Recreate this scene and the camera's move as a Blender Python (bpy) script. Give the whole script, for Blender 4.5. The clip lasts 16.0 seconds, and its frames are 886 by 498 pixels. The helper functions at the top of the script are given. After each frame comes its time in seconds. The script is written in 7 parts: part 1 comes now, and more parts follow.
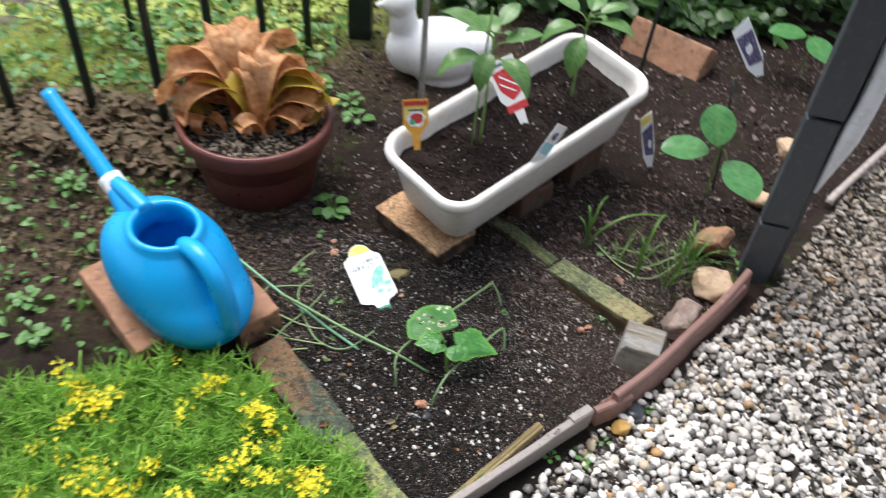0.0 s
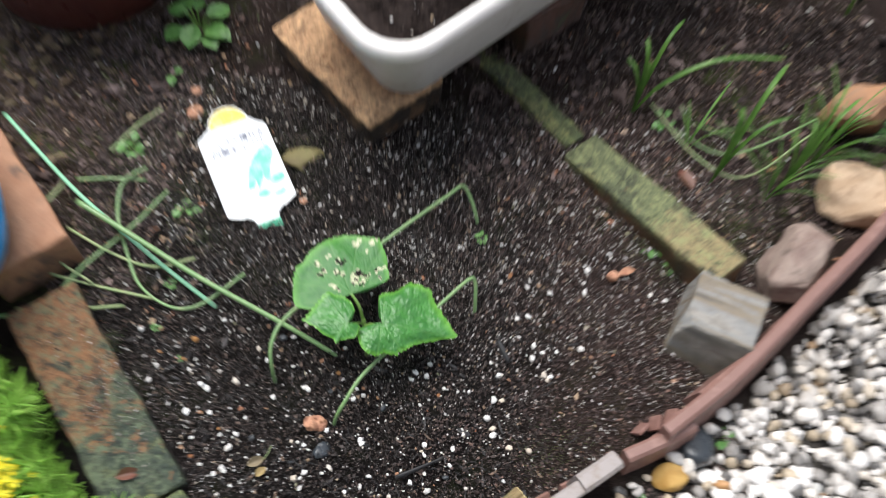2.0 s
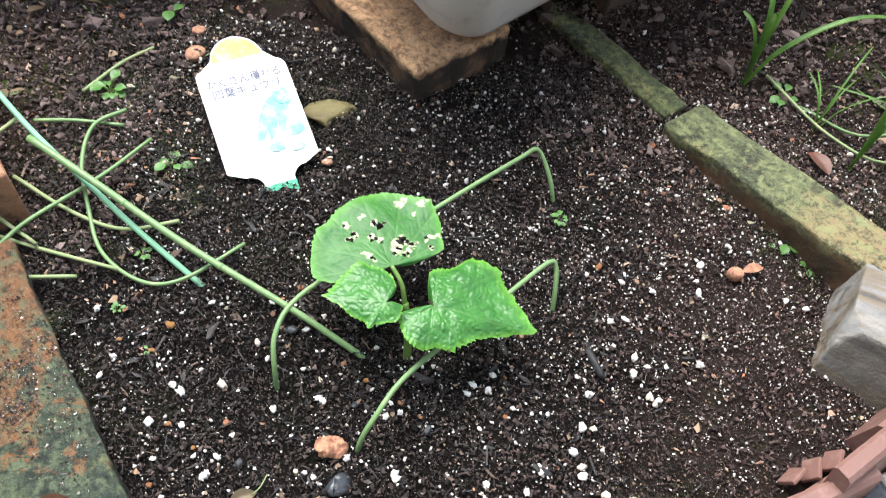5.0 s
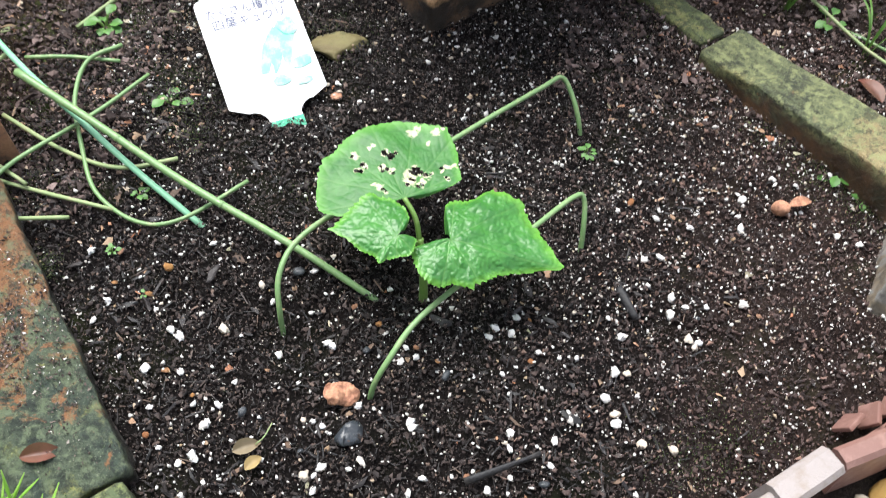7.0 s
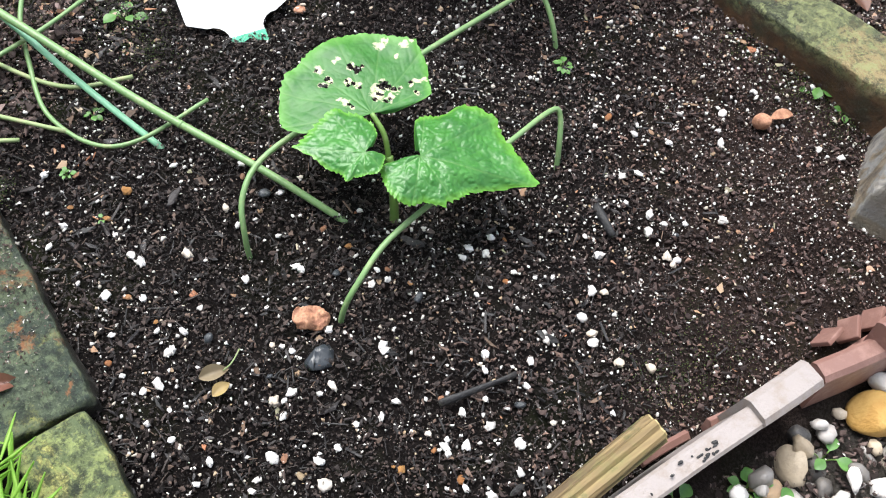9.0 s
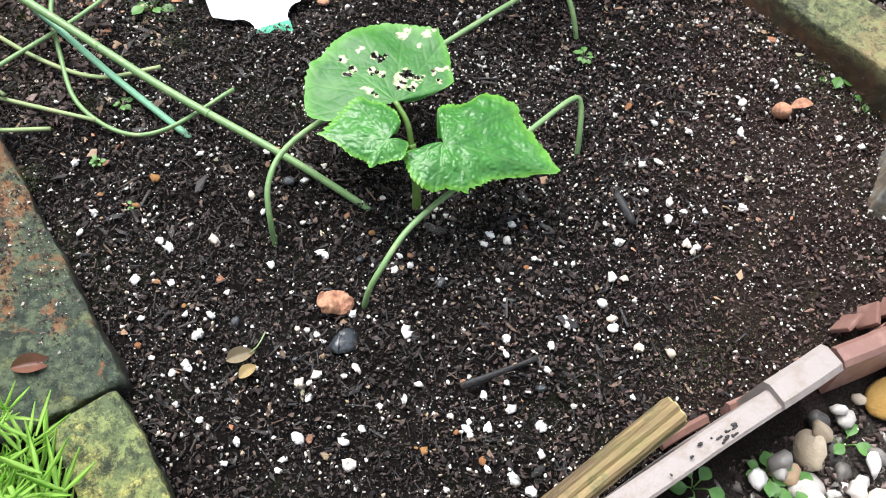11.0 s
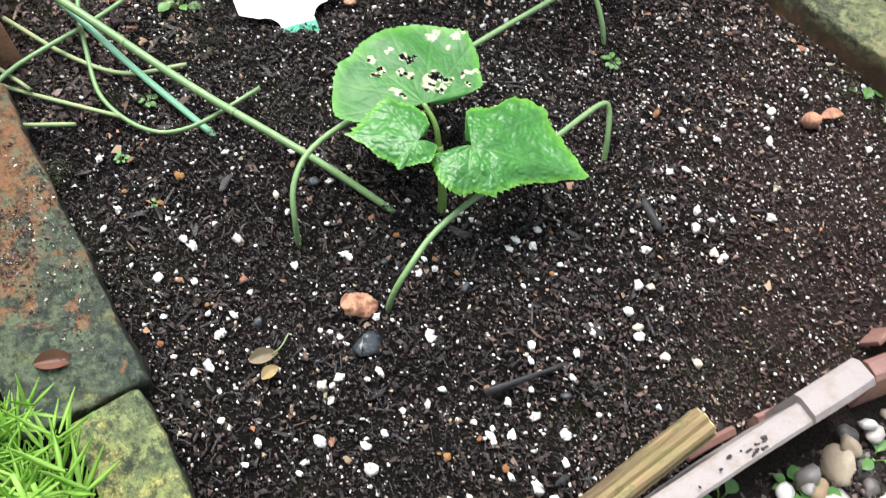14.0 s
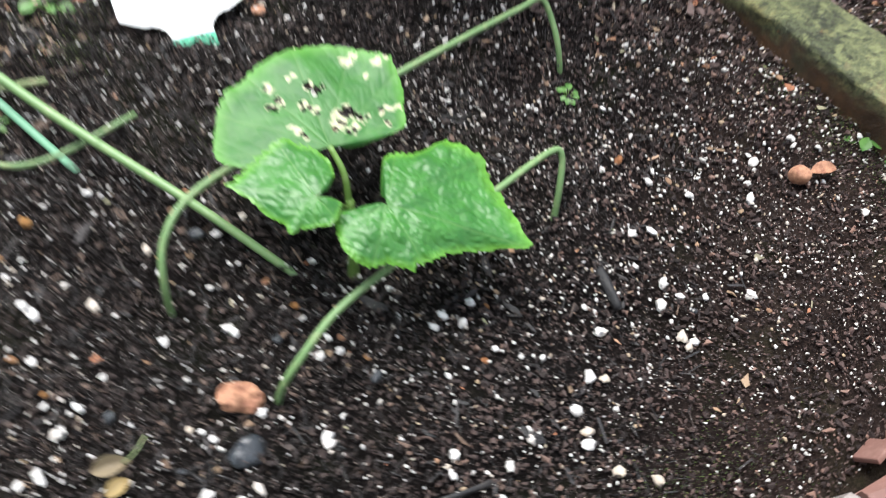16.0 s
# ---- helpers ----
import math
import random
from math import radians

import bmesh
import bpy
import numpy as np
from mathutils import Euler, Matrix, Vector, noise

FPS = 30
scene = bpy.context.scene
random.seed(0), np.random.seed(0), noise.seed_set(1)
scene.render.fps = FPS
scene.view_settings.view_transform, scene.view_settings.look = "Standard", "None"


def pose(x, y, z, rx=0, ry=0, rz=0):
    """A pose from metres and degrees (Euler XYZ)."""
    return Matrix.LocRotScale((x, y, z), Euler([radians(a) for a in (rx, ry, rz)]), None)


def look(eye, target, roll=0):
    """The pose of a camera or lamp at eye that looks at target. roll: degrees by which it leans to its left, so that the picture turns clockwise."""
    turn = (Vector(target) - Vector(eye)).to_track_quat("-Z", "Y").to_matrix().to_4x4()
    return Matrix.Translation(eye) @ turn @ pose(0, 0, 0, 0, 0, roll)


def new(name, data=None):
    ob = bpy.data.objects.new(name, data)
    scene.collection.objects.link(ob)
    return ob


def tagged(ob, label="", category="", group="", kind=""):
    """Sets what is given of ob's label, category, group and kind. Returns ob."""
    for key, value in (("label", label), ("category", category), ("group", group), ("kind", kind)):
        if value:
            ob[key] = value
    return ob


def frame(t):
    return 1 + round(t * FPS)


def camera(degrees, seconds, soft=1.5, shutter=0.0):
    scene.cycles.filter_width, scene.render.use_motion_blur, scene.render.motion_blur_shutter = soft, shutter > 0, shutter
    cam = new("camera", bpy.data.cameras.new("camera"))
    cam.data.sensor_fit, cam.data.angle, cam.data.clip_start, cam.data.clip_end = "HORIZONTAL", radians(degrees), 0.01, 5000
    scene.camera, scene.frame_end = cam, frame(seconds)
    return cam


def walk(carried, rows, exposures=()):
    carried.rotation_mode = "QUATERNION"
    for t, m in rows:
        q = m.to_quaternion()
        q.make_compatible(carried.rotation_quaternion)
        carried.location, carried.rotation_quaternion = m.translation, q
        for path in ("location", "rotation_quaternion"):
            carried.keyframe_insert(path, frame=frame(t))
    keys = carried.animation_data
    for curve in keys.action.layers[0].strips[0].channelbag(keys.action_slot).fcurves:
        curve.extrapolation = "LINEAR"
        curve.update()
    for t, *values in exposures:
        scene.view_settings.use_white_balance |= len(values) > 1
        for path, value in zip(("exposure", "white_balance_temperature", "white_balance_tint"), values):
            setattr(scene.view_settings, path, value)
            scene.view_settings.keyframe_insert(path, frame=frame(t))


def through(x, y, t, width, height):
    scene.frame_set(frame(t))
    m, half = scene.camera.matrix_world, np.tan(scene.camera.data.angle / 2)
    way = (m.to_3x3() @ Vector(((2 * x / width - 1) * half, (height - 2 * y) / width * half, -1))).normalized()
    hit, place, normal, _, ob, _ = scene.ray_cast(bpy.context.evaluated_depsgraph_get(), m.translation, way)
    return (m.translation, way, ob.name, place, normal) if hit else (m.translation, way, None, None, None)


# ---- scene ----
cam = camera(55.54, 16.0, 1.1, 0.6)
PATH = [
    (0, (0.0793, 0.0355, 1.0792), (0.0755, 0.7506, 0.3802), 5.12),
    (0.5, (0.0796, 0.1783, 1.0844), (0.1634, 0.8363, 0.3361), 7.51),
    (1, (0.0325, 0.3132, 1.089), (0.2016, 0.9276, 0.3184), 10.84),
    (1.5, (0.0924, 0.4489, 1.0267), (0.1794, 0.9474, 0.1642), 13.07),
    (2, (0.1579, 0.5868, 0.7158), (0.1517, 1.068, -0.1608), 6.65),
    (2.5, (0.1413, 0.6148, 0.5106), (0.1431, 1.1727, -0.3193), 8.77),
    (3, (0.1359, 0.6048, 0.5195), (0.1365, 1.1779, -0.3), 10.26),
    (3.5, (0.1216, 0.5956, 0.5118), (0.1456, 1.1645, -0.3102), 11.58),
    (4, (0.1169, 0.5958, 0.5046), (0.1234, 1.1769, -0.3092), 10.42),
    (4.2, (0.1155, 0.5982, 0.507), (0.1089, 1.1849, -0.3028), 9.54),
    (6.3, (0.1298, 0.6084, 0.4593), (0.0979, 1.1628, -0.3723), 6.56),
    (6.5, (0.1299, 0.607, 0.4583), (0.0872, 1.1669, -0.3692), 5.73),
    (7, (0.1286, 0.6091, 0.4409), (0.0818, 1.1602, -0.3922), 4.94),
    (7.5, (0.1283, 0.61, 0.4342), (0.0992, 1.1379, -0.4147), 5.87),
    (8, (0.1321, 0.6111, 0.4284), (0.1164, 1.1227, -0.4307), 6.82),
    (8.5, (0.1318, 0.6124, 0.426), (0.1238, 1.1095, -0.4417), 7.46),
    (9, (0.1332, 0.6123, 0.4224), (0.1232, 1.0996, -0.4507), 7.17),
    (9.5, (0.1294, 0.6081, 0.4247), (0.1145, 1.0917, -0.4505), 6.99),
    (12, (0.133, 0.6011, 0.4254), (0.0984, 1.0839, -0.4496), 4.66),
    (12.5, (0.1332, 0.5999, 0.4259), (0.0995, 1.0804, -0.4504), 4.70),
    (13, (0.1332, 0.6002, 0.4238), (0.1004, 1.08, -0.453), 4.82),
    (13.5, (0.1299, 0.6001, 0.4211), (0.0962, 1.0792, -0.456), 5.12),
    (14, (0.121, 0.6032, 0.4208), (0.0829, 1.0888, -0.4525), 5.58),
    (14.5, (0.113, 0.6103, 0.4211), (0.0866, 1.1123, -0.4433), 7.33),
    (15, (0.116, 0.6079, 0.4357), (0.1065, 1.1262, -0.4195), 8.60),
    (15.2, (0.1116, 0.6211, 0.4391), (0.1, 1.1531, -0.4076), 9.44),
    (15.4, (0.0926, 0.6473, 0.4576), (0.1161, 1.1742, -0.392), 15.15),
    (15.5, (0.1037, 0.65, 0.4695), (0.1187, 1.185, -0.3753), 12.41),
    (15.6, (0.1009, 0.6466, 0.4417), (0.131, 1.1973, -0.3925), 12.62),
    (15.8, (0.1192, 0.6649, 0.3899), (0.1194, 1.1847, -0.4644), 8.81),
    (16, (0.1348, 0.684, 0.3612), (0.1409, 1.1722, -0.5115), 11.87),
]
walk(cam, [(t, look(eye, target, roll)) for t, eye, target, roll in PATH],
     [(0, 0.6), (1, 0.54), (1.6, 0.55), (2.2, 0.78), (2.6, 1.17), (3, 1.24), (4.2, 1.22), (7, 1.16), (9, 1.1), (15, 1.14), (16, 1.04)])

# ---- world and light: a bright overcast sky ----
world = bpy.data.worlds.new("overcast_sky")
scene.world = world
world.use_nodes = True
wn, wl = world.node_tree.nodes, world.node_tree.links
sky = wn.new("ShaderNodeTexSky")
sky.sky_type, sky.sun_disc = "NISHITA", False
sky.sun_elevation, sky.sun_rotation = radians(65), radians(-40)
sky.dust_density, sky.air_density = 4.0, 1.6
soften = wn.new("ShaderNodeMixRGB")
soften.inputs[0].default_value = 0.72
soften.inputs[2].default_value = (6.5, 7.2, 8.7, 1)
wl.new(sky.outputs[0], soften.inputs[1])
wl.new(soften.outputs[0], wn["Background"].inputs[0])
wn["Background"].inputs[1].default_value = 0.088
sun = new("sun", bpy.data.lights.new("sun", "SUN"))
sun.data.energy, sun.data.angle, sun.data.color = 3.5, radians(40), (1.0, 0.985, 0.965)
sun.matrix_world = look((-0.9, 2.1, 3.4), (0.1, 0.9, 0.0))


# ---- materials ----
class Nodes:
    """A short way to write a node material."""

    def __init__(self, name, rough=0.6, metal=0.0, gloss=0.5):
        self.m = bpy.data.materials.new(name)
        self.m.use_nodes = True
        self.n, self.l = self.m.node_tree.nodes, self.m.node_tree.links
        self.b = self.n["Principled BSDF"]
        self.b.inputs["Roughness"].default_value = rough
        self.b.inputs["Metallic"].default_value = metal
        self.b.inputs["Specular IOR Level"].default_value = gloss
        self.co = self.n.new("ShaderNodeTexCoord").outputs["Object"]

    def put(self, socket, value):
        if isinstance(value, bpy.types.NodeSocket):
            self.l.new(value, socket)
        elif isinstance(value, (tuple, list)) and len(value) == 3 and socket.type == "RGBA":
            socket.default_value = (*value, 1)
        else:
            socket.default_value = value

    def noise(self, scale, detail=4.0, rough=0.6, warp=0.0, co=None):
        t = self.n.new("ShaderNodeTexNoise")
        self.l.new(co or self.co, t.inputs["Vector"])
        for k, v in (("Scale", scale), ("Detail", detail), ("Roughness", rough), ("Distortion", warp)):
            t.inputs[k].default_value = v
        return t.outputs["Fac"]

    def cells(self, scale, feature="F1", out="Distance", co=None):
        t = self.n.new("ShaderNodeTexVoronoi")
        t.feature = feature
        self.l.new(co or self.co, t.inputs["Vector"])
        t.inputs["Scale"].default_value = scale
        return t.outputs[out]

    def stretch(self, x, y, z):
        t = self.n.new("ShaderNodeMapping")
        self.l.new(self.co, t.inputs["Vector"])
        t.inputs["Scale"].default_value = (x, y, z)
        return t.outputs[0]

    def ramp(self, fac, *stops):
        t = self.n.new("ShaderNodeValToRGB")
        self.l.new(fac, t.inputs[0])
        while len(t.color_ramp.elements) < len(stops):
            t.color_ramp.elements.new(0.5)
        for e, (p, c) in zip(t.color_ramp.elements, stops):
            e.position, e.color = p, (c, c, c, 1) if isinstance(c, (int, float)) else (*c, 1)
        return t.outputs[0]

    def mix(self, fac, a, b, how="MIX"):
        t = self.n.new("ShaderNodeMixRGB")
        t.blend_type = how
        for s, v in zip(t.inputs, (fac, a, b)):
            self.put(s, v)
        return t.outputs[0]

    def math(self, how, a, b=0.0):
        t = self.n.new("ShaderNodeMath")
        t.operation = how
        self.put(t.inputs[0], a), self.put(t.inputs[1], b)
        return t.outputs[0]

    def attr(self, name):
        t = self.n.new("ShaderNodeAttribute")
        t.attribute_name = name
        return t.outputs["Fac"]

    def island(self):
        return self.n.new("ShaderNodeNewGeometry").outputs["Random Per Island"]

    def chance(self):
        return self.n.new("ShaderNodeObjectInfo").outputs["Random"]

    def colour(self, value):
        self.put(self.b.inputs["Base Color"], value)
        return self

    def rough(self, value):
        self.put(self.b.inputs["Roughness"], value)
        return self

    def bump(self, height, strength=0.5, deep=0.002):
        t = self.n.new("ShaderNodeBump")
        t.inputs["Strength"].default_value, t.inputs["Distance"].default_value = strength, deep
        self.l.new(height, t.inputs["Height"])
        self.l.new(t.outputs[0], self.b.inputs["Normal"])
        return self


def mat_ground():
    k = Nodes("garden_ground", 0.8)
    fine, coarse = k.noise(620, 8, 0.8), k.noise(28, 5, 0.6)
    soil = k.mix(k.ramp(coarse, (0.35, 0), (0.7, 1)), (0.003, 0.0025, 0.0024), (0.012, 0.0095, 0.009))
    soil = k.mix(k.ramp(fine, (0.48, 0), (0.72, 1)), soil, (0.04, 0.031, 0.028))
    loam = k.mix(k.ramp(coarse, (0.35, 0), (0.7, 1)), (0.012, 0.008, 0.007), (0.04, 0.027, 0.023))
    loam = k.mix(k.ramp(fine, (0.46, 0), (0.7, 1)), loam, (0.085, 0.058, 0.048))
    soil = k.mix(k.attr("loam"), soil, loam)
    litter = k.mix(k.ramp(k.noise(90, 6, 0.7), (0.4, 0), (0.65, 1)), (0.04, 0.03, 0.02), (0.2, 0.14, 0.09))
    c = k.mix(k.attr("litter"), soil, litter)
    green = k.mix(k.ramp(k.noise(160, 5), (0.35, 0), (0.65, 1)), (0.03, 0.055, 0.012), (0.09, 0.13, 0.025))
    mossy = k.math("MULTIPLY", k.ramp(k.noise(17, 5, 0.7), (0.52, 0), (0.66, 1)), k.attr("moss"))
    c = k.mix(mossy, c, green)
    lawn = k.mix(k.ramp(k.noise(9, 6, 0.65), (0.35, 0), (0.7, 1)), (0.16, 0.24, 0.04), (0.45, 0.48, 0.1))
    lawn = k.mix(k.ramp(k.noise(300, 3), (0.3, 0), (0.7, 1)), k.mix(0.5, lawn, (0.03, 0.05, 0.01)), lawn)
    c = k.mix(k.attr("lawn"), c, lawn)
    grit = k.mix(k.ramp(fine, (0.4, 0), (0.6, 1)), (0.03, 0.026, 0.022), (0.11, 0.1, 0.088))
    stones = k.mix(k.ramp(k.cells(110, out="Color"), (0.2, 0), (0.8, 1)), (0.1, 0.095, 0.085), (0.5, 0.48, 0.45))
    grit = k.mix(k.attr("open"), grit, k.mix(k.ramp(k.cells(110), (0.35, 0), (0.6, 0.8)), stones, (0.05, 0.045, 0.04)))
    c = k.mix(k.attr("gravel"), c, grit)
    path = k.mix(coarse, (0.2, 0.17, 0.15), (0.3, 0.26, 0.23))
    c = k.mix(k.attr("path"), c, path)
    k.b.inputs["Specular IOR Level"].default_value = 0.08
    k.colour(c).rough(k.ramp(coarse, (0.3, 0.65), (0.7, 0.92)))
    return k.bump(k.mix(0.5, fine, k.noise(1400, 3, 0.7)), 1.0, 0.006).m


def mat_crumbs():
    k = Nodes("soil_crumbs", 0.7, 0.0, 0.3)
    c = k.ramp(k.island(), (0.0, (0.003, 0.0026, 0.0027)), (0.4, (0.023, 0.0185, 0.018)), (0.68, (0.077, 0.058, 0.053)), (0.9, (0.118, 0.087, 0.077)), (1.0, (0.26, 0.18, 0.14)))
    c = k.mix(0.4, c, k.mix(k.noise(900, 3), (0.003, 0.0025, 0.002), (0.035, 0.026, 0.022)))
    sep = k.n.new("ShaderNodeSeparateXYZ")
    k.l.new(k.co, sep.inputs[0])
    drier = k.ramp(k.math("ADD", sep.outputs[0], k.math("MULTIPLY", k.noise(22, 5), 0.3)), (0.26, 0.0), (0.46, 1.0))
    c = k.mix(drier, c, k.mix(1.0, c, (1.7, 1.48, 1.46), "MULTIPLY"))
    return k.colour(c).rough(k.ramp(k.noise(300), (0.35, 0.28), (0.6, 0.7))).bump(k.noise(1800, 4), 0.8, 0.001).m


def mat_clods():
    k = Nodes("loam_clods", 0.75, 0.0, 0.3)
    c = k.ramp(k.island(), (0.0, (0.016, 0.011, 0.0105)), (0.45, (0.075, 0.052, 0.047)), (0.8, (0.2, 0.14, 0.125)), (1.0, (0.42, 0.31, 0.28)))
    return k.colour(k.mix(0.4, c, k.mix(k.noise(900, 3), (0.008, 0.005, 0.004), (0.05, 0.034, 0.027)))).rough(k.ramp(k.noise(300), (0.35, 0.35), (0.6, 0.75))).bump(k.noise(1500, 4), 0.8, 0.001).m


def mat_mossy_specks():
    k = Nodes("moss_specks", 0.75)
    c = k.ramp(k.island(), (0.0, (0.015, 0.035, 0.007)), (0.4, (0.04, 0.085, 0.015)), (0.75, (0.09, 0.15, 0.03)), (1.0, (0.22, 0.26, 0.07)))
    return k.colour(c).bump(k.noise(2200, 4), 0.8, 0.001).m


def mat_perlite():
    k = Nodes("perlite_grains", 0.8)
    c = k.ramp(k.island(), (0.0, (0.5, 0.48, 0.45)), (0.5, (0.74, 0.73, 0.7)), (0.72, (0.44, 0.38, 0.3)), (0.82, (0.36, 0.25, 0.14)), (0.9, (0.7, 0.68, 0.65)))
    return k.colour(k.mix(k.ramp(k.noise(700, 4), (0.58, 0), (0.78, 0.4)), c, (0.26, 0.21, 0.17))).bump(k.noise(1500, 4), 0.7, 0.001).m


def mat_lump():
    """One white perlite lump, a little different from object to object."""
    k = Nodes("perlite_lump", 0.85, 0.0, 0.3)
    c = k.ramp(k.chance(), (0.0, (0.6, 0.58, 0.55)), (0.5, (0.8, 0.79, 0.77)), (0.85, (0.73, 0.7, 0.66)), (1.0, (0.55, 0.47, 0.38)))
    c = k.mix(k.ramp(k.noise(520, 5, 0.7), (0.6, 0), (0.78, 0.35)), c, (0.3, 0.25, 0.2))
    return k.colour(c).bump(k.mix(0.5, k.noise(900, 5, 0.7), k.cells(700)), 0.45, 0.001).m


def mat_amber():
    """Orange-brown to tan bits of bark, varied from object to object."""
    k = Nodes("amber_bark_bit", 0.5)
    c = k.ramp(k.chance(), (0.0, (0.36, 0.14, 0.055)), (0.35, (0.5, 0.25, 0.07)), (0.65, (0.4, 0.2, 0.12)), (1.0, (0.46, 0.36, 0.22)))
    c = k.mix(k.ramp(k.noise(600, 5, 0.7), (0.45, 0), (0.7, 0.7)), c, (0.1, 0.05, 0.03))
    return k.colour(c).bump(k.noise(1100, 5, 0.7), 0.8, 0.0012).m


def mat_dust():
    k = Nodes("soil_specks", 0.7)
    c = k.ramp(k.island(), (0.0, (0.03, 0.022, 0.018)), (0.3, (0.09, 0.068, 0.055)), (0.5, (0.22, 0.18, 0.155)), (0.68, (0.44, 0.4, 0.36)), (1.0, (0.76, 0.74, 0.7)))
    return k.colour(c).bump(k.noise(2500, 3), 0.6, 0.001).m


def mat_fibre():
    k = Nodes("bark_fibre", 0.42, 0.0, 0.5)
    c = k.ramp(k.island(), (0.0, (0.003, 0.003, 0.003)), (0.6, (0.011, 0.009, 0.009)), (0.86, (0.022, 0.017, 0.016)), (0.96, (0.05, 0.033, 0.025)), (1.0, (0.13, 0.08, 0.05)))
    return k.colour(c).rough(k.ramp(k.noise(500), (0.35, 0.28), (0.65, 0.6))).bump(k.noise(1200, 4, co=k.stretch(0.3, 1, 1)), 0.7, 0.001).m


def mat_bits():
    k = Nodes("leaf_bits", 0.65)
    c = k.ramp(k.island(), (0.0, (0.04, 0.025, 0.018)), (0.35, (0.13, 0.08, 0.05)), (0.6, (0.3, 0.21, 0.13)), (0.78, (0.34, 0.13, 0.06)), (0.9, (0.42, 0.36, 0.27)), (1.0, (0.1, 0.13, 0.04)))
    return k.colour(c).bump(k.noise(1200, 4), 0.6, 0.001).m


def mat_gravel(name="mixed_gravel", shade=1.0):
    k = Nodes(name, 0.55)
    c = k.ramp(k.island(), (0.0, (0.05, 0.05, 0.052)), (0.1, (0.13, 0.125, 0.12)), (0.22, (0.3, 0.29, 0.28)), (0.42, (0.55, 0.535, 0.515)), (0.66, (0.8, 0.795, 0.785)), (0.84, (0.7, 0.67, 0.62)), (0.92, (0.5, 0.43, 0.33)), (0.97, (0.34, 0.28, 0.2)), (1.0, (0.42, 0.22, 0.08)))
    c = k.mix(k.ramp(k.noise(260, 6, 0.7), (0.5, 0), (0.75, 0.55)), c, (0.23, 0.2, 0.16))
    sep = k.n.new("ShaderNodeSeparateXYZ")
    k.l.new(k.co, sep.inputs[0])
    soiled = k.math("ADD", sep.outputs[1], k.math("MULTIPLY", k.noise(7, 4), 0.5))
    c = k.mix(k.ramp(k.math("MULTIPLY", soiled, 0.5), (0.5, 0.0), (0.72, 0.9)), c, k.mix(1.0, c, (0.36, 0.31, 0.26), "MULTIPLY"))
    c = k.mix(1.0, c, (shade, shade * 0.97, shade * 0.94), "MULTIPLY")
    return k.colour(c).rough(k.ramp(k.noise(120), (0.35, 0.35), (0.65, 0.7))).bump(k.noise(600, 5), 0.5, 0.001).m


def mat_brick(name, clay, pale, moss=0.5, yellow=0.3, grime=0.45):
    k = Nodes(name, 0.8)
    big, mid, fine = k.noise(16, 5, 0.65), k.noise(55, 6, 0.7), k.noise(500, 4, 0.7)
    c = k.mix(k.ramp(mid, (0.35, 0), (0.65, 1)), clay, pale)
    c = k.mix(k.ramp(k.noise(30, 6, 0.7, 0.6), (0.62 - grime * 0.35, 0), (0.75 - grime * 0.3, 0.85)), c, (0.055, 0.05, 0.042))
    c = k.mix(k.ramp(k.noise(24, 6, 0.7, 0.4), (0.66 - moss * 0.36, 0), (0.78 - moss * 0.34, 0.85)), c, k.mix(mid, (0.04, 0.075, 0.02), (0.16, 0.19, 0.06)))
    c = k.mix(k.ramp(k.noise(75, 6, 0.75), (0.72 - yellow * 0.4, 0), (0.8 - yellow * 0.36, 0.8)), c, (0.33, 0.31, 0.09))
    c = k.mix(k.ramp(fine, (0.55, 0), (0.8, 0.6)), c, (0.03, 0.027, 0.022))
    return k.colour(c).rough(k.ramp(big, (0.3, 0.6), (0.7, 0.9))).bump(k.mix(0.5, fine, mid), 0.7, 0.0025).m


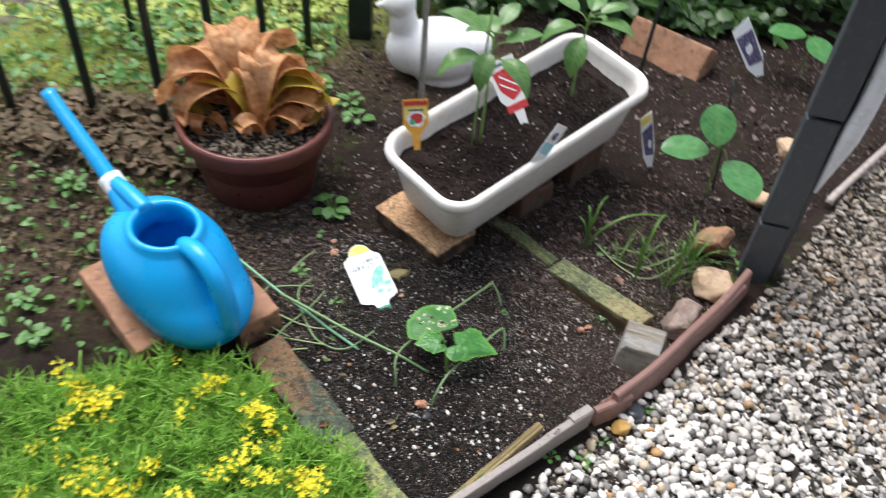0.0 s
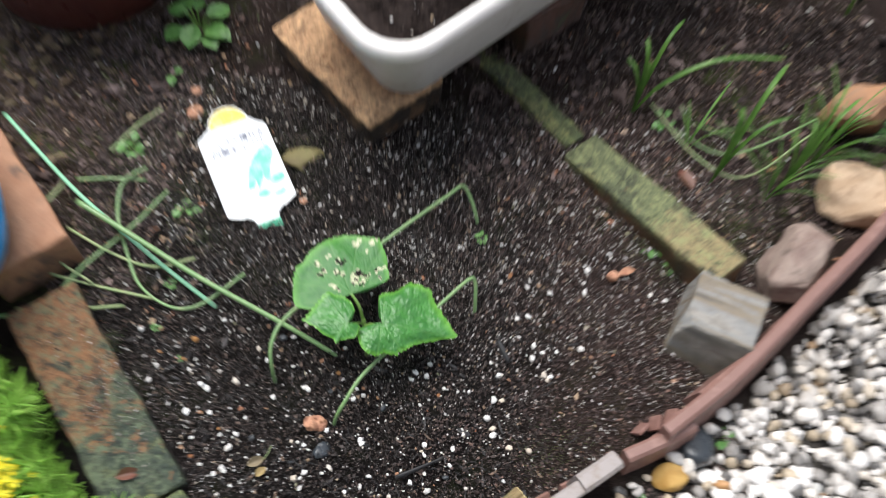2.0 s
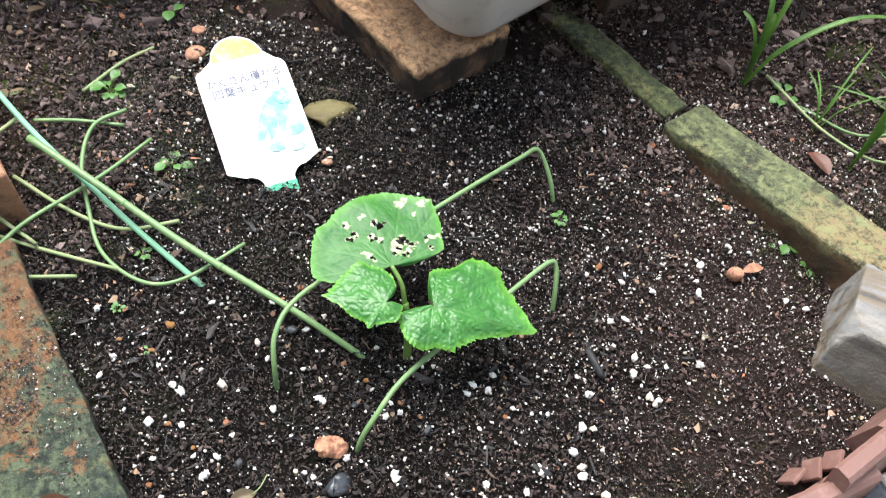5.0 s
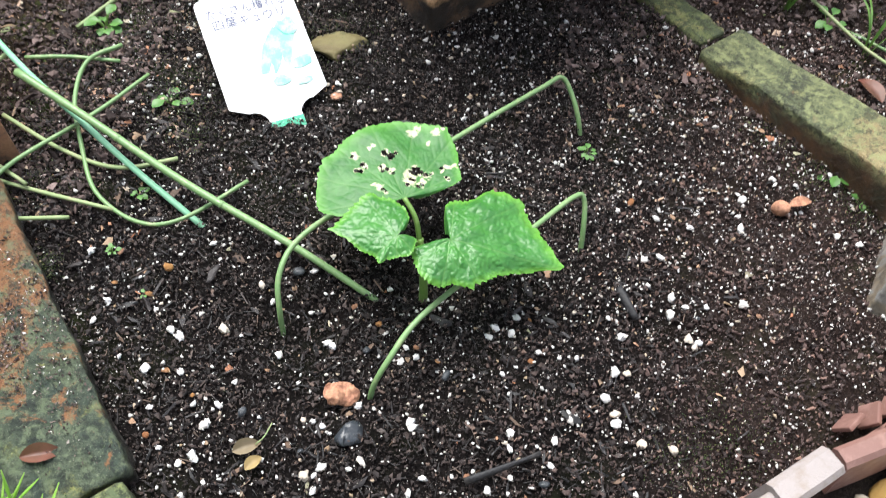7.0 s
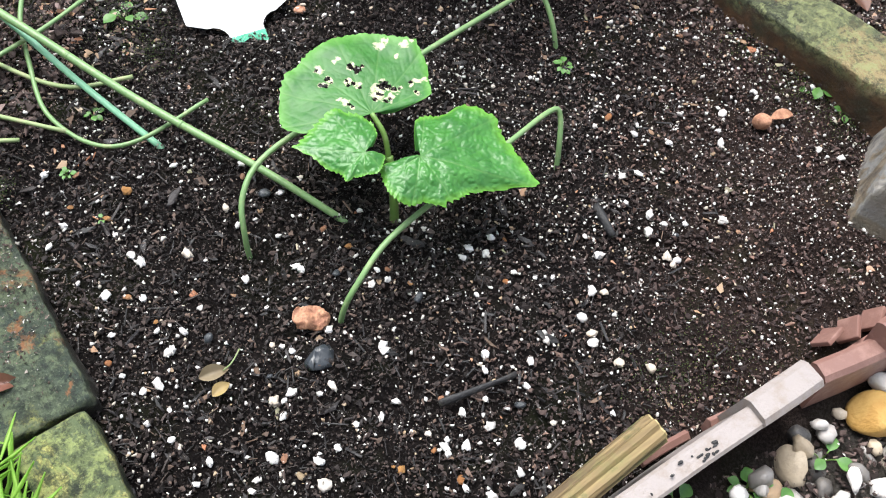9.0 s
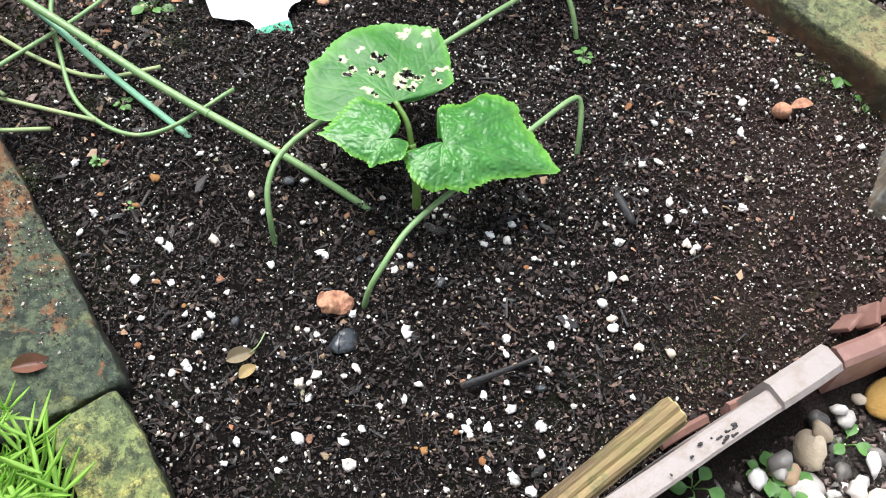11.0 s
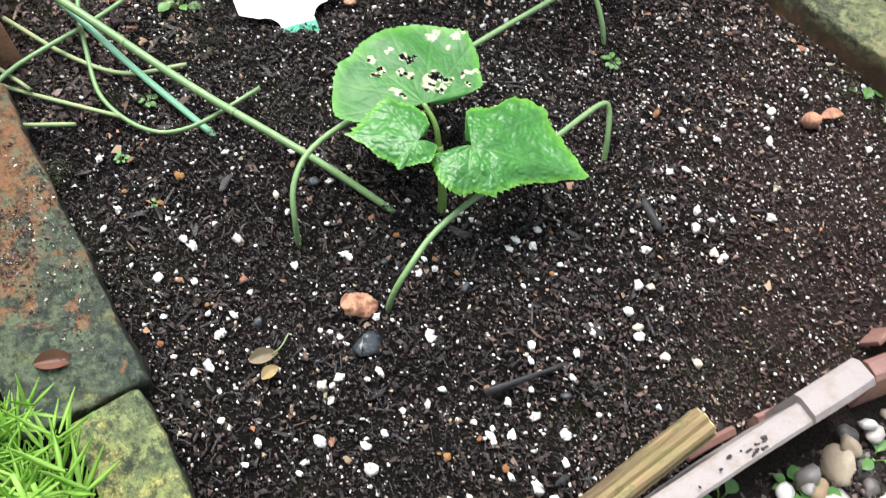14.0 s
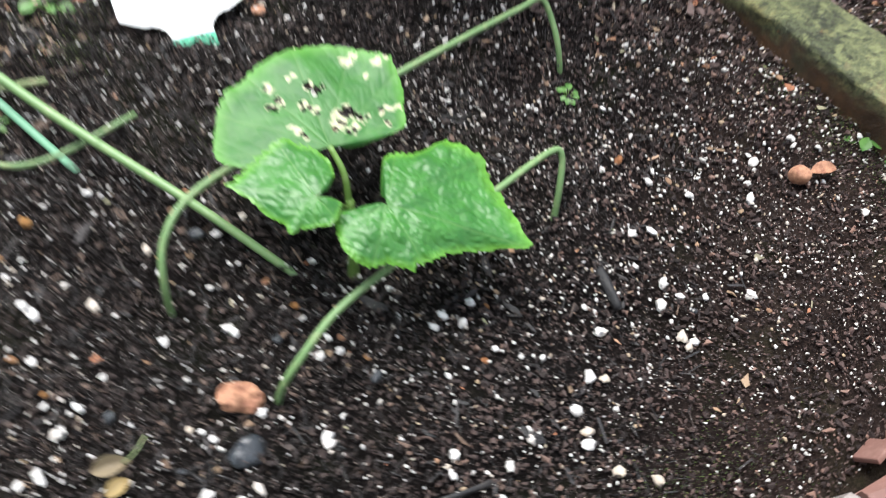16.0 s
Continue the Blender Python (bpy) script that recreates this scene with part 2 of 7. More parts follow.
def mat_mossed(name, film, olive, clay, side, height, lichen=(0.5, 0.48, 0.2), crust=0.3, orange=0.0, bare=0.0, algae=0.3, drift=0.0):
    """An old brick: a film of algae on top in broad soft patches, lichen crusts, bare clay, sides in a darker colour.
    """
    k = Nodes(name, 0.75)
    sep = k.n.new("ShaderNodeSeparateXYZ")
    k.l.new(k.co, sep.inputs[0])
    broad, mid, grain, fine = k.noise(13, 4, 0.6, 0.5), k.noise(45, 6, 0.7, 0.4), k.noise(230, 5, 0.7), k.noise(800, 4, 0.7)
    c = k.mix(k.ramp(broad, (0.4, 0), (0.6, 1)), film, olive)
    c = k.mix(k.ramp(mid, (0.45, 0), (0.62, 0.75)), c, k.mix(0.5, olive, film))
    c = k.mix(k.ramp(k.noise(30, 7, 0.75, 0.6), (0.66 - crust * 0.3, 0), (0.73 - crust * 0.3, 0.9)), c, k.mix(k.ramp(fine, (0.42, 0), (0.6, 1)), tuple(v * 0.45 for v in lichen), lichen))
    if bare:
        worn = k.math("ADD", k.noise(26, 6, 0.7, 0.4), k.math("MULTIPLY", sep.outputs[0], bare))
        c = k.mix(k.ramp(worn, (0.56, 0), (0.66, 0.95)), c, k.mix(k.ramp(grain, (0.4, 0), (0.6, 1)), tuple(v * 0.55 for v in clay), clay))
    if orange:
        spot = k.math("ADD", k.noise(36, 7, 0.72, 0.7), k.math("MULTIPLY", sep.outputs[0], drift))
        c = k.mix(k.ramp(spot, (0.68 - orange * 0.3, 0), (0.72 - orange * 0.3, 0.92)), c, k.mix(k.ramp(grain, (0.38, 0), (0.62, 1)), (0.17, 0.07, 0.03), (0.42, 0.19, 0.075)))
    c = k.mix(k.ramp(k.noise(24, 7, 0.75, 0.5), (0.7 - algae * 0.3, 0), (0.76 - algae * 0.3, 0.9)), c, (0.016, 0.021, 0.015))
    c = k.mix(k.ramp(grain, (0.47, 0), (0.6, 0.75)), c, tuple(v * 0.3 for v in film))
    c = k.mix(k.ramp(fine, (0.6, 0), (0.7, 0.6)), c, (0.34, 0.36, 0.25))
    c = k.mix(k.ramp(k.noise(110, 7, 0.78, 0.3), (0.5, 0), (0.58, 0.7)), c, tuple(min(v * 1.35, 0.8) for v in olive))
    c = k.mix(k.ramp(k.noise(85, 7, 0.78, 0.3), (0.53, 0), (0.6, 0.75)), c, tuple(v * 0.35 for v in film))
    # Sides in their own colour; on the tan brick that colour is painted shade.
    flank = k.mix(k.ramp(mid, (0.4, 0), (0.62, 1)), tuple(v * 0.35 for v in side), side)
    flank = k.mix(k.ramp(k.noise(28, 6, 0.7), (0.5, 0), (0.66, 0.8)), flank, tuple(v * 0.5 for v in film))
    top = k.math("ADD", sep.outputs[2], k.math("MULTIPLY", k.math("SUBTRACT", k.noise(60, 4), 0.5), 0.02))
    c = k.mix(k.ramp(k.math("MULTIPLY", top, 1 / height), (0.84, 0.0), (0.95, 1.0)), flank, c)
    return k.colour(c).rough(k.ramp(mid, (0.3, 0.4), (0.7, 0.75))).bump(k.mix(0.45, k.noise(240, 8, 0.75), grain), 1.0, 0.005).m


def mat_rock(name, a, b, dark, scale=40):
    k = Nodes(name, 0.75)
    bands = k.noise(scale, 6, 0.65, 0.8, co=k.stretch(0.35, 1.0, 2.2))
    c = k.mix(k.ramp(bands, (0.36, 0), (0.62, 1)), a, b)
    c = k.mix(k.ramp(k.noise(70, 6, 0.7), (0.52, 0), (0.72, 0.8)), c, dark)
    return k.colour(c).rough(k.ramp(bands, (0.3, 0.55), (0.7, 0.85))).bump(k.mix(0.5, bands, k.noise(350, 5, 0.7)), 0.8, 0.003).m


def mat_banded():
    """Split grey rock with pale blue-grey and tan bands along it, its front flank painted dark as shade."""
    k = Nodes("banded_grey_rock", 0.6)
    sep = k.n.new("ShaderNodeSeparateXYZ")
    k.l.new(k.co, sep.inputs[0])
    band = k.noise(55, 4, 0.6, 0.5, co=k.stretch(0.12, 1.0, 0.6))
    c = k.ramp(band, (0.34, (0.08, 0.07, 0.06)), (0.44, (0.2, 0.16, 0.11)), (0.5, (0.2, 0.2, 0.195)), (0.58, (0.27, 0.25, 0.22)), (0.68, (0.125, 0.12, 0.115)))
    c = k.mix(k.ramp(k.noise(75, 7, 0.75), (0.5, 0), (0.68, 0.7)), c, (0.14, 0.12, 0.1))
    # Shade put into the colour: the front flank turns dark.
    front_shade = k.math("ADD", sep.outputs[1], k.math("MULTIPLY", sep.outputs[2], -0.35))
    front_shade = k.math("ADD", front_shade, k.math("MULTIPLY", k.math("SUBTRACT", k.noise(45, 5), 0.5), 0.003))
    front_shade = k.math("MULTIPLY", k.math("ADD", front_shade, 0.06), 10.0)
    c = k.mix(k.ramp(front_shade, (0.165, 1.0), (0.195, 0.0)), c, k.mix(k.noise(60, 5), (0.05, 0.05, 0.035), (0.12, 0.11, 0.085)))
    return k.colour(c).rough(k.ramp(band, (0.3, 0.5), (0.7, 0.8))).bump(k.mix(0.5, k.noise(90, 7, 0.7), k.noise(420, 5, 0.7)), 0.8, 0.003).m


def mat_leaf(name, deep, light, rough=0.4, vein=0.0, blister=220.0, through=0.25, rim=None, pale=False, sheen=0.0, relief=0.32):
    k = Nodes(name, rough)
    patch = k.noise(60, 5, 0.6)
    c = k.mix(k.ramp(patch, (0.35, 0), (0.68, 1)), deep, light)
    cell = k.cells(blister)
    c = k.mix(k.ramp(cell, (0.0, 0.0), (0.7, 0.12)), c, k.mix(0.7, light, (0.2, 0.3, 0.1)))
    if rim:
        c = k.mix(k.ramp(k.attr("rim"), (0.86, 0), (1.0, 0.6)), c, rim)
    k.b.inputs["Coat Weight"].default_value = sheen
    k.b.inputs["Coat Roughness"].default_value = 0.34
    if pale:
        c = k.mix(k.ramp(k.math("ADD", k.attr("pale"), k.math("MULTIPLY", k.noise(330, 6, 0.7), 0.9)), (0.86, 0.0), (1.12, 0.9)), c, (0.6, 0.58, 0.38))
    if vein:
        c = k.mix(k.ramp(k.attr("vein"), (0.0, vein), (0.2, 0.0)), c, k.mix(0.35, light, (0.42, 0.5, 0.2)))
    k.colour(c)
    t = k.n.new("ShaderNodeBsdfTranslucent")
    k.l.new(c, t.inputs["Color"])
    mixed = k.n.new("ShaderNodeMixShader")
    mixed.inputs[0].default_value = through
    k.l.new(k.b.outputs[0], mixed.inputs[1]), k.l.new(t.outputs[0], mixed.inputs[2])
    k.l.new(mixed.outputs[0], k.n["Material Output"].inputs["Surface"])
    k.bump(k.mix(0.35, k.ramp(cell, (0.0, 1.0), (0.6, 0.0)), k.noise(400, 4)), relief, 0.0012)
    return k.m


def mat_plain(name, colour, rough=0.5, spot=None, amount=0.35, scale=60, bump=0.2, gloss=0.5, metal=0.0):
    k = Nodes(name, rough, metal, gloss)
    c = k.mix(k.ramp(k.noise(scale * 0.25, 5, 0.6), (0.35, 0), (0.7, 0.35)), colour, tuple(v * 0.72 for v in colour))
    if spot:
        c = k.mix(k.ramp(k.noise(scale, 6, 0.7), (0.6 - amount * 0.3, 0), (0.8 - amount * 0.25, 0.85)), c, spot)
    k.colour(c).rough(k.ramp(k.noise(scale * 1.7, 4), (0.3, max(rough - 0.1, 0.05)), (0.7, min(rough + 0.12, 1.0))))
    return k.bump(k.noise(scale * 6, 5), bump, 0.001).m


def mat_wood(name, a, b, green=0.0):
    k = Nodes(name, 0.75)
    grain = k.noise(60, 6, 0.65, 0.5, co=k.stretch(0.12, 1.6, 1.6))
    c = k.mix(k.ramp(grain, (0.38, 0), (0.62, 1)), a, b)
    c = k.mix(k.ramp(k.noise(70, 7, 0.75), (0.52, 0), (0.64, 0.85)), c, (0.03, 0.025, 0.018))
    if green:
        c = k.mix(k.ramp(k.noise(35, 5, 0.7), (0.45, 0), (0.7, green)), c, (0.16, 0.2, 0.05))
    return k.colour(c).bump(grain, 0.8, 0.003).m


M_CLOD, M_DUST = mat_clods(), mat_dust()
M_LUMP, M_AMBER, M_BITS = mat_lump(), mat_amber(), mat_bits()
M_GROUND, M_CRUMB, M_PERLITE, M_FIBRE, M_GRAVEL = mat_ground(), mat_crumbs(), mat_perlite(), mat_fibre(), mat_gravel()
M_GRAVELFAR = mat_gravel("dirty_brown_gravel", 0.9)
M_BRICK_OLD = mat_mossed("mossy_clay_brick", (0.03, 0.046, 0.036), (0.1, 0.125, 0.07), (0.5, 0.22, 0.09), (0.045, 0.04, 0.028), 0.066, (0.28, 0.28, 0.08), 0.35, 0.76, 0.0, 0.5, -1.5)
M_BRICK_YELLOW = mat_mossed("lichen_covered_brick", (0.075, 0.105, 0.06), (0.24, 0.28, 0.1), (0.5, 0.49, 0.21), (0.045, 0.055, 0.02), 0.064, (0.62, 0.58, 0.19), 0.6, 0.0, 0.0, 0.55)
M_BRICK_EDGE = mat_mossed("mossy_edging_brick", (0.085, 0.1, 0.05), (0.21, 0.23, 0.1), (0.46, 0.35, 0.17), (0.17, 0.085, 0.035), 0.082, (0.4, 0.37, 0.15), 0.34, 0.12, 3.4, 0.55)
M_BRICK_SUNK = mat_mossed("dark_mossy_brick", (0.055, 0.075, 0.035), (0.15, 0.17, 0.06), (0.3, 0.2, 0.1), (0.07, 0.045, 0.02), 0.08, (0.42, 0.38, 0.14), 0.5, 0.0, 0.0, 0.6)
# Tan only on top; the planter's shade is put into the side colour.
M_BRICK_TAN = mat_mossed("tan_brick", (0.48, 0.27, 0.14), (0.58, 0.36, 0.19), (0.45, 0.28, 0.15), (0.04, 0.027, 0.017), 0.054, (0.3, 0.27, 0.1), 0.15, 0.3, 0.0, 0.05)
M_BRICK_RED = mat_brick("brown_clay_brick", (0.28, 0.13, 0.07), (0.4, 0.21, 0.12), 0.05, 0.0, 0.3)
# Brown clay with the shade beneath the planter mixed into its colour.
M_BRICK_DARK = mat_brick("shade_dark_brick", (0.075, 0.035, 0.024), (0.13, 0.062, 0.042), 0.1, 0.0, 0.45)
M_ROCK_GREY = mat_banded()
M_ROCK_TAN = mat_rock("tan_rock", (0.45, 0.3, 0.18), (0.55, 0.4, 0.27), (0.22, 0.13, 0.07))
M_ROCK_ORANGE = mat_rock("orange_brown_rock", (0.36, 0.17, 0.075), (0.26, 0.15, 0.09), (0.1, 0.05, 0.03))
M_ROCK_BROWN = mat_rock("purple_brown_rock", (0.17, 0.11, 0.09), (0.3, 0.23, 0.19), (0.055, 0.04, 0.034))
M_CUKE = mat_leaf("cucumber_leaf", (0.022, 0.15, 0.022), (0.052, 0.24, 0.034), 0.4, 0.3, 330.0, 0.24, (0.2, 0.5, 0.05), True, 0.25, 0.5)
M_CUKE_FLAT = mat_leaf("cucumber_seed_leaf", (0.018, 0.13, 0.02), (0.045, 0.21, 0.03), 0.5, 0.25, 200.0, 0.24, (0.14, 0.4, 0.05), True, 0.0, 0.14)
M_PEPPER = mat_leaf("pepper_leaf", (0.055, 0.15, 0.035), (0.11, 0.25, 0.06), 0.3, 0.4, 90.0, 0.25)
M_ROUND = mat_leaf("aubergine_leaf", (0.035, 0.16, 0.04), (0.075, 0.27, 0.08), 0.3, 0.3, 120.0, 0.25)
M_STEM = mat_plain("green_stem", (0.13, 0.24, 0.05), 0.45, (0.2, 0.28, 0.1), 0.3, 200)
M_GRASS = mat_leaf("grass_blade", (0.05, 0.14, 0.02), (0.12, 0.25, 0.04), 0.4, 0.0, 100.0, 0.3)
M_WEED = mat_leaf("weed_leaf", (0.05, 0.16, 0.03), (0.14, 0.32, 0.07), 0.45, 0.0, 200.0, 0.25)
M_SEDUM = mat_leaf("sedum_needles", (0.26, 0.54, 0.07), (0.54, 0.8, 0.2), 0.4, 0.0, 80.0, 0.5)
M_FLOWER = mat_leaf("yellow_sedum_petals", (0.86, 0.7, 0.02), (0.95, 0.84, 0.05), 0.5, 0.0, 60.0, 0.3)
M_WIRE = mat_plain("green_coated_wire", (0.16, 0.28, 0.11), 0.42, (0.3, 0.36, 0.17), 0.3, 160)
M_TWINE = mat_plain("mint_green_cord", (0.2, 0.46, 0.28), 0.5, (0.3, 0.5, 0.36), 0.3, 160)
M_CORD = mat_plain("pale_green_dry_stem", (0.24, 0.32, 0.14), 0.6, (0.34, 0.32, 0.18), 0.4, 120)
M_LABEL = mat_plain("white_label_plastic", (0.86, 0.87, 0.86), 0.3, None, 0.2, 40, 0.05)
M_YELLOW = mat_plain("yellow_print", (0.8, 0.62, 0.12), 0.35, (0.88, 0.8, 0.45), 0.35, 60, 0.05)
M_MINT = mat_plain("washed_green_print", (0.2, 0.62, 0.5), 0.35, (0.62, 0.8, 0.72), 0.5, 90, 0.05)
M_GREENP = mat_plain("green_print", (0.06, 0.42, 0.24), 0.35, (0.2, 0.55, 0.4), 0.4, 90, 0.05)
M_INK = mat_plain("dark_ink", (0.13, 0.14, 0.21), 0.5)
M_RED = mat_plain("red_print", (0.6, 0.04, 0.045), 0.35, (0.72, 0.2, 0.18), 0.25, 90, 0.05)
M_ORANGE = mat_plain("orange_print", (0.75, 0.36, 0.03), 0.35, (0.8, 0.55, 0.1), 0.35, 90, 0.05)
M_BLUEP = mat_plain("pale_blue_print", (0.3, 0.62, 0.72), 0.35, (0.6, 0.78, 0.82), 0.4, 90, 0.05)
M_PURPLE = mat_plain("dark_purple_print", (0.06, 0.04, 0.13), 0.35, (0.4, 0.36, 0.46), 0.4, 150, 0.05)
M_WHITE = mat_plain("white_planter_plastic", (0.78, 0.74, 0.7), 0.42, (0.55, 0.48, 0.41), 0.22, 50, 0.1)
M_BLUE = mat_plain("blue_plastic", (0.0, 0.34, 0.76), 0.32, None, 0.2, 30, 0.06)
M_TERRA = mat_plain("dark_red_plastic", (0.15, 0.045, 0.035), 0.35, (0.07, 0.025, 0.022), 0.3, 40, 0.1)
M_BLACKP = mat_plain("black_plastic_post", (0.05, 0.056, 0.065), 0.45, (0.1, 0.1, 0.105), 0.25, 50, 0.15)
M_BROWNP = mat_plain("rosy_brown_plastic", (0.2, 0.105, 0.085), 0.5, (0.29, 0.17, 0.14), 0.3, 70, 0.15)
M_BEIGE = mat_plain("pale_beige_plastic", (0.29, 0.255, 0.24), 0.6, (0.22, 0.175, 0.14), 0.42, 110, 0.5)
M_NET = mat_plain("white_net", (0.86, 0.86, 0.87), 0.6, (0.5, 0.47, 0.47), 0.2, 90, 0.3)
M_PIPE = mat_plain("dirty_beige_pipe", (0.4, 0.34, 0.31), 0.55, (0.2, 0.15, 0.12), 0.4, 60, 0.2)
M_LOG = mat_wood("weathered_yellow_wood", (0.085, 0.055, 0.024), (0.3, 0.215, 0.095), 0.5)
M_LOGEND = mat_wood("sawn_wood_end", (0.3, 0.23, 0.1), (0.45, 0.36, 0.18))
M_STATUE = mat_plain("white_painted_plaster", (0.9, 0.89, 0.88), 0.6, (0.62, 0.6, 0.57), 0.2, 40, 0.6)
M_STEEL = mat_plain("dull_grey_steel_pole", (0.34, 0.34, 0.33), 0.4, (0.2, 0.18, 0.16), 0.3, 90, 0.1, 0.5, 0.6)
M_IRON = mat_plain("dark_green_painted_iron", (0.012, 0.022, 0.018), 0.4, (0.03, 0.05, 0.035), 0.3, 60, 0.2)
M_DRY = mat_leaf("dried_orange_leaf", (0.42, 0.15, 0.05), (0.85, 0.48, 0.24), 0.55, 0.0, 40.0, 0.25)
M_DRYY = mat_leaf("yellowing_leaf", (0.5, 0.36, 0.03), (0.6, 0.42, 0.08), 0.5, 0.0, 40.0, 0.25)
M_REDLEAF = mat_leaf("red_brown_dry_leaf", (0.07, 0.018, 0.014), (0.17, 0.045, 0.035), 0.5, 0.0, 60.0, 0.15)
M_CHIP = mat_plain("orange_brown_bark", (0.52, 0.27, 0.16), 0.55, (0.2, 0.075, 0.045), 0.6, 210, 1.0)
M_MOSS = mat_mossy_specks()
M_DARKPEB = mat_plain("blue_black_pebble", (0.03, 0.035, 0.04), 0.3, (0.06, 0.06, 0.06), 0.3, 90, 0.3)
M_CHAR = mat_plain("charred_stick", (0.012, 0.012, 0.013), 0.6, (0.04, 0.035, 0.03), 0.3, 120, 0.6)


# ---- building helpers ----
def mesh_of(bm, name, material, smooth=True):
    me = bpy.data.meshes.new(name)
    bm.to_mesh(me)
    bm.free()
    if material:
        me.materials.append(material)
    if smooth:
        me.polygons.foreach_set("use_smooth", [True] * len(me.polygons))
    return me


def part(name, bm, material, parent=None, label="", smooth=True):
    """One bmesh as one mesh object, under a thing or a part."""
    ob = new(name, mesh_of(bm, name, material, smooth))
    if parent:
        ob.parent = parent
    return tagged(ob, label)


def thing(name, m, label, category, group="", kind=""):
    ob = new(name)
    ob.empty_display_size = 0.02
    ob.matrix_basis = m
    return tagged(ob, label, category, group, kind)


def raw(name, verts, faces, material, smooth=True):
    me = bpy.data.meshes.new(name)
    me.from_pydata(verts, [], faces)
    me.materials.append(material)
    if smooth:
        me.polygons.foreach_set("use_smooth", [True] * len(me.polygons))
    return me


def box_bm(x, y, z, bevel=0.003, rough=0.0, seed=0, cuts=0, bottom=True):
    """A worn block, x by y by z, standing on its base at z = 0."""
    bm = bmesh.new()
    bmesh.ops.create_cube(bm, size=1.0)
    bmesh.ops.scale(bm, vec=(x, y, z), verts=bm.verts)
    bmesh.ops.translate(bm, vec=(0, 0, z / 2), verts=bm.verts)
    if bevel:
        bmesh.ops.bevel(bm, geom=bm.edges[:], offset=bevel, segments=2, affect="EDGES", profile=0.6)
    if cuts:
        long = [e for e in bm.edges if e.calc_length() > max(x, y, z) * 0.25]
        bmesh.ops.subdivide_edges(bm, edges=long, cuts=cuts, use_grid_fill=True)
    if rough:
        for v in bm.verts:
            p = v.co * 28 + Vector((seed * 7.3, seed * 3.1, seed))
            v.co += noise.noise_vector(p) * rough + noise.noise_vector(p * 3.7) * rough * 0.45 + noise.noise_vector(p * 11) * rough * 0.22 + noise.noise_vector(p * 29) * rough * 0.16
    return bm


def smooth_line(points, steps=6):
    """A Catmull-Rom line through the points."""
    p = [Vector(q) for q in points]
    p = [2 * p[0] - p[1], *p, 2 * p[-1] - p[-2]]
    out = []
    for a, b, c, d in zip(p, p[1:], p[2:], p[3:]):
        for n in range(steps):
            t = n / steps
            out.append(0.5 * (2 * b + (c - a) * t + (2 * a - 5 * b + 4 * c - d) * t * t + (3 * b - a - 3 * c + d) * t ** 3))
    return out + [p[-2]]


def tube_bm(points, radius, sides=8, steps=6, taper=1.0, wobble=0.0, bm=None, flat=1.0):
    """A round rod along a smooth line, with closed ends."""
    bm = bm or bmesh.new()
    line = smooth_line(points, steps) if steps else [Vector(q) for q in points]
    side, rings = None, []
    for n, p in enumerate(line):
        ahead = (line[min(n + 1, len(line) - 1)] - line[max(n - 1, 0)]).normalized()
        side = ahead.orthogonal().normalized() if side is None else (side - ahead * side.dot(ahead)).normalized()
        up = ahead.cross(side)
        r = radius * (1 + (taper - 1) * n / (len(line) - 1)) * (1 + wobble * noise.noise(p * 90))
        rings.append([bm.verts.new(p + r * (math.cos(a) * side + flat * math.sin(a) * up)) for a in (2 * math.pi * s / sides for s in range(sides))])
    for a, b in zip(rings, rings[1:]):
        for s in range(sides):
            bm.faces.new((a[s], a[(s + 1) % sides], b[(s + 1) % sides], b[s]))
    bm.faces.new(rings[0][::-1]), bm.faces.new(rings[-1])
    return bm


def loft_bm(rings, close_start=True, close_end=True, bm=None):
    """A skin over rings of points, each as long as the others."""
    bm = bm or bmesh.new()
    rows = [[bm.verts.new(p) for p in ring] for ring in rings]
    for a, b in zip(rows, rows[1:]):
        for s in range(len(a)):
            bm.faces.new((a[s], a[(s + 1) % len(a)], b[(s + 1) % len(a)], b[s]))
    if close_start:
        bm.faces.new(rows[0][::-1])
    if close_end:
        bm.faces.new(rows[-1])
    return bm


def round_rect(x, y, r, z, n=7, cx=0.0, cy=0.0):
    out = []
    for sx, sy, start in ((1, 1, 0), (-1, 1, 90), (-1, -1, 180), (1, -1, 270)):
        for s in range(n):
            a = radians(start + 90 * s / (n - 1))
            out.append((cx + sx * (x / 2 - r) + r * math.cos(a), cy + sy * (y / 2 - r) + r * math.sin(a), z))
    return out


def circle(r, z, n=48, cx=0.0, cy=0.0, ry=None, power=2.0):
    e = 2.0 / power
    out = []
    for s in range(n):
        c, d = math.cos(2 * math.pi * s / n), math.sin(2 * math.pi * s / n)
        out.append((cx + r * math.copysign(abs(c) ** e, c), cy + (ry or r) * math.copysign(abs(d) ** e, d), z))
    return out


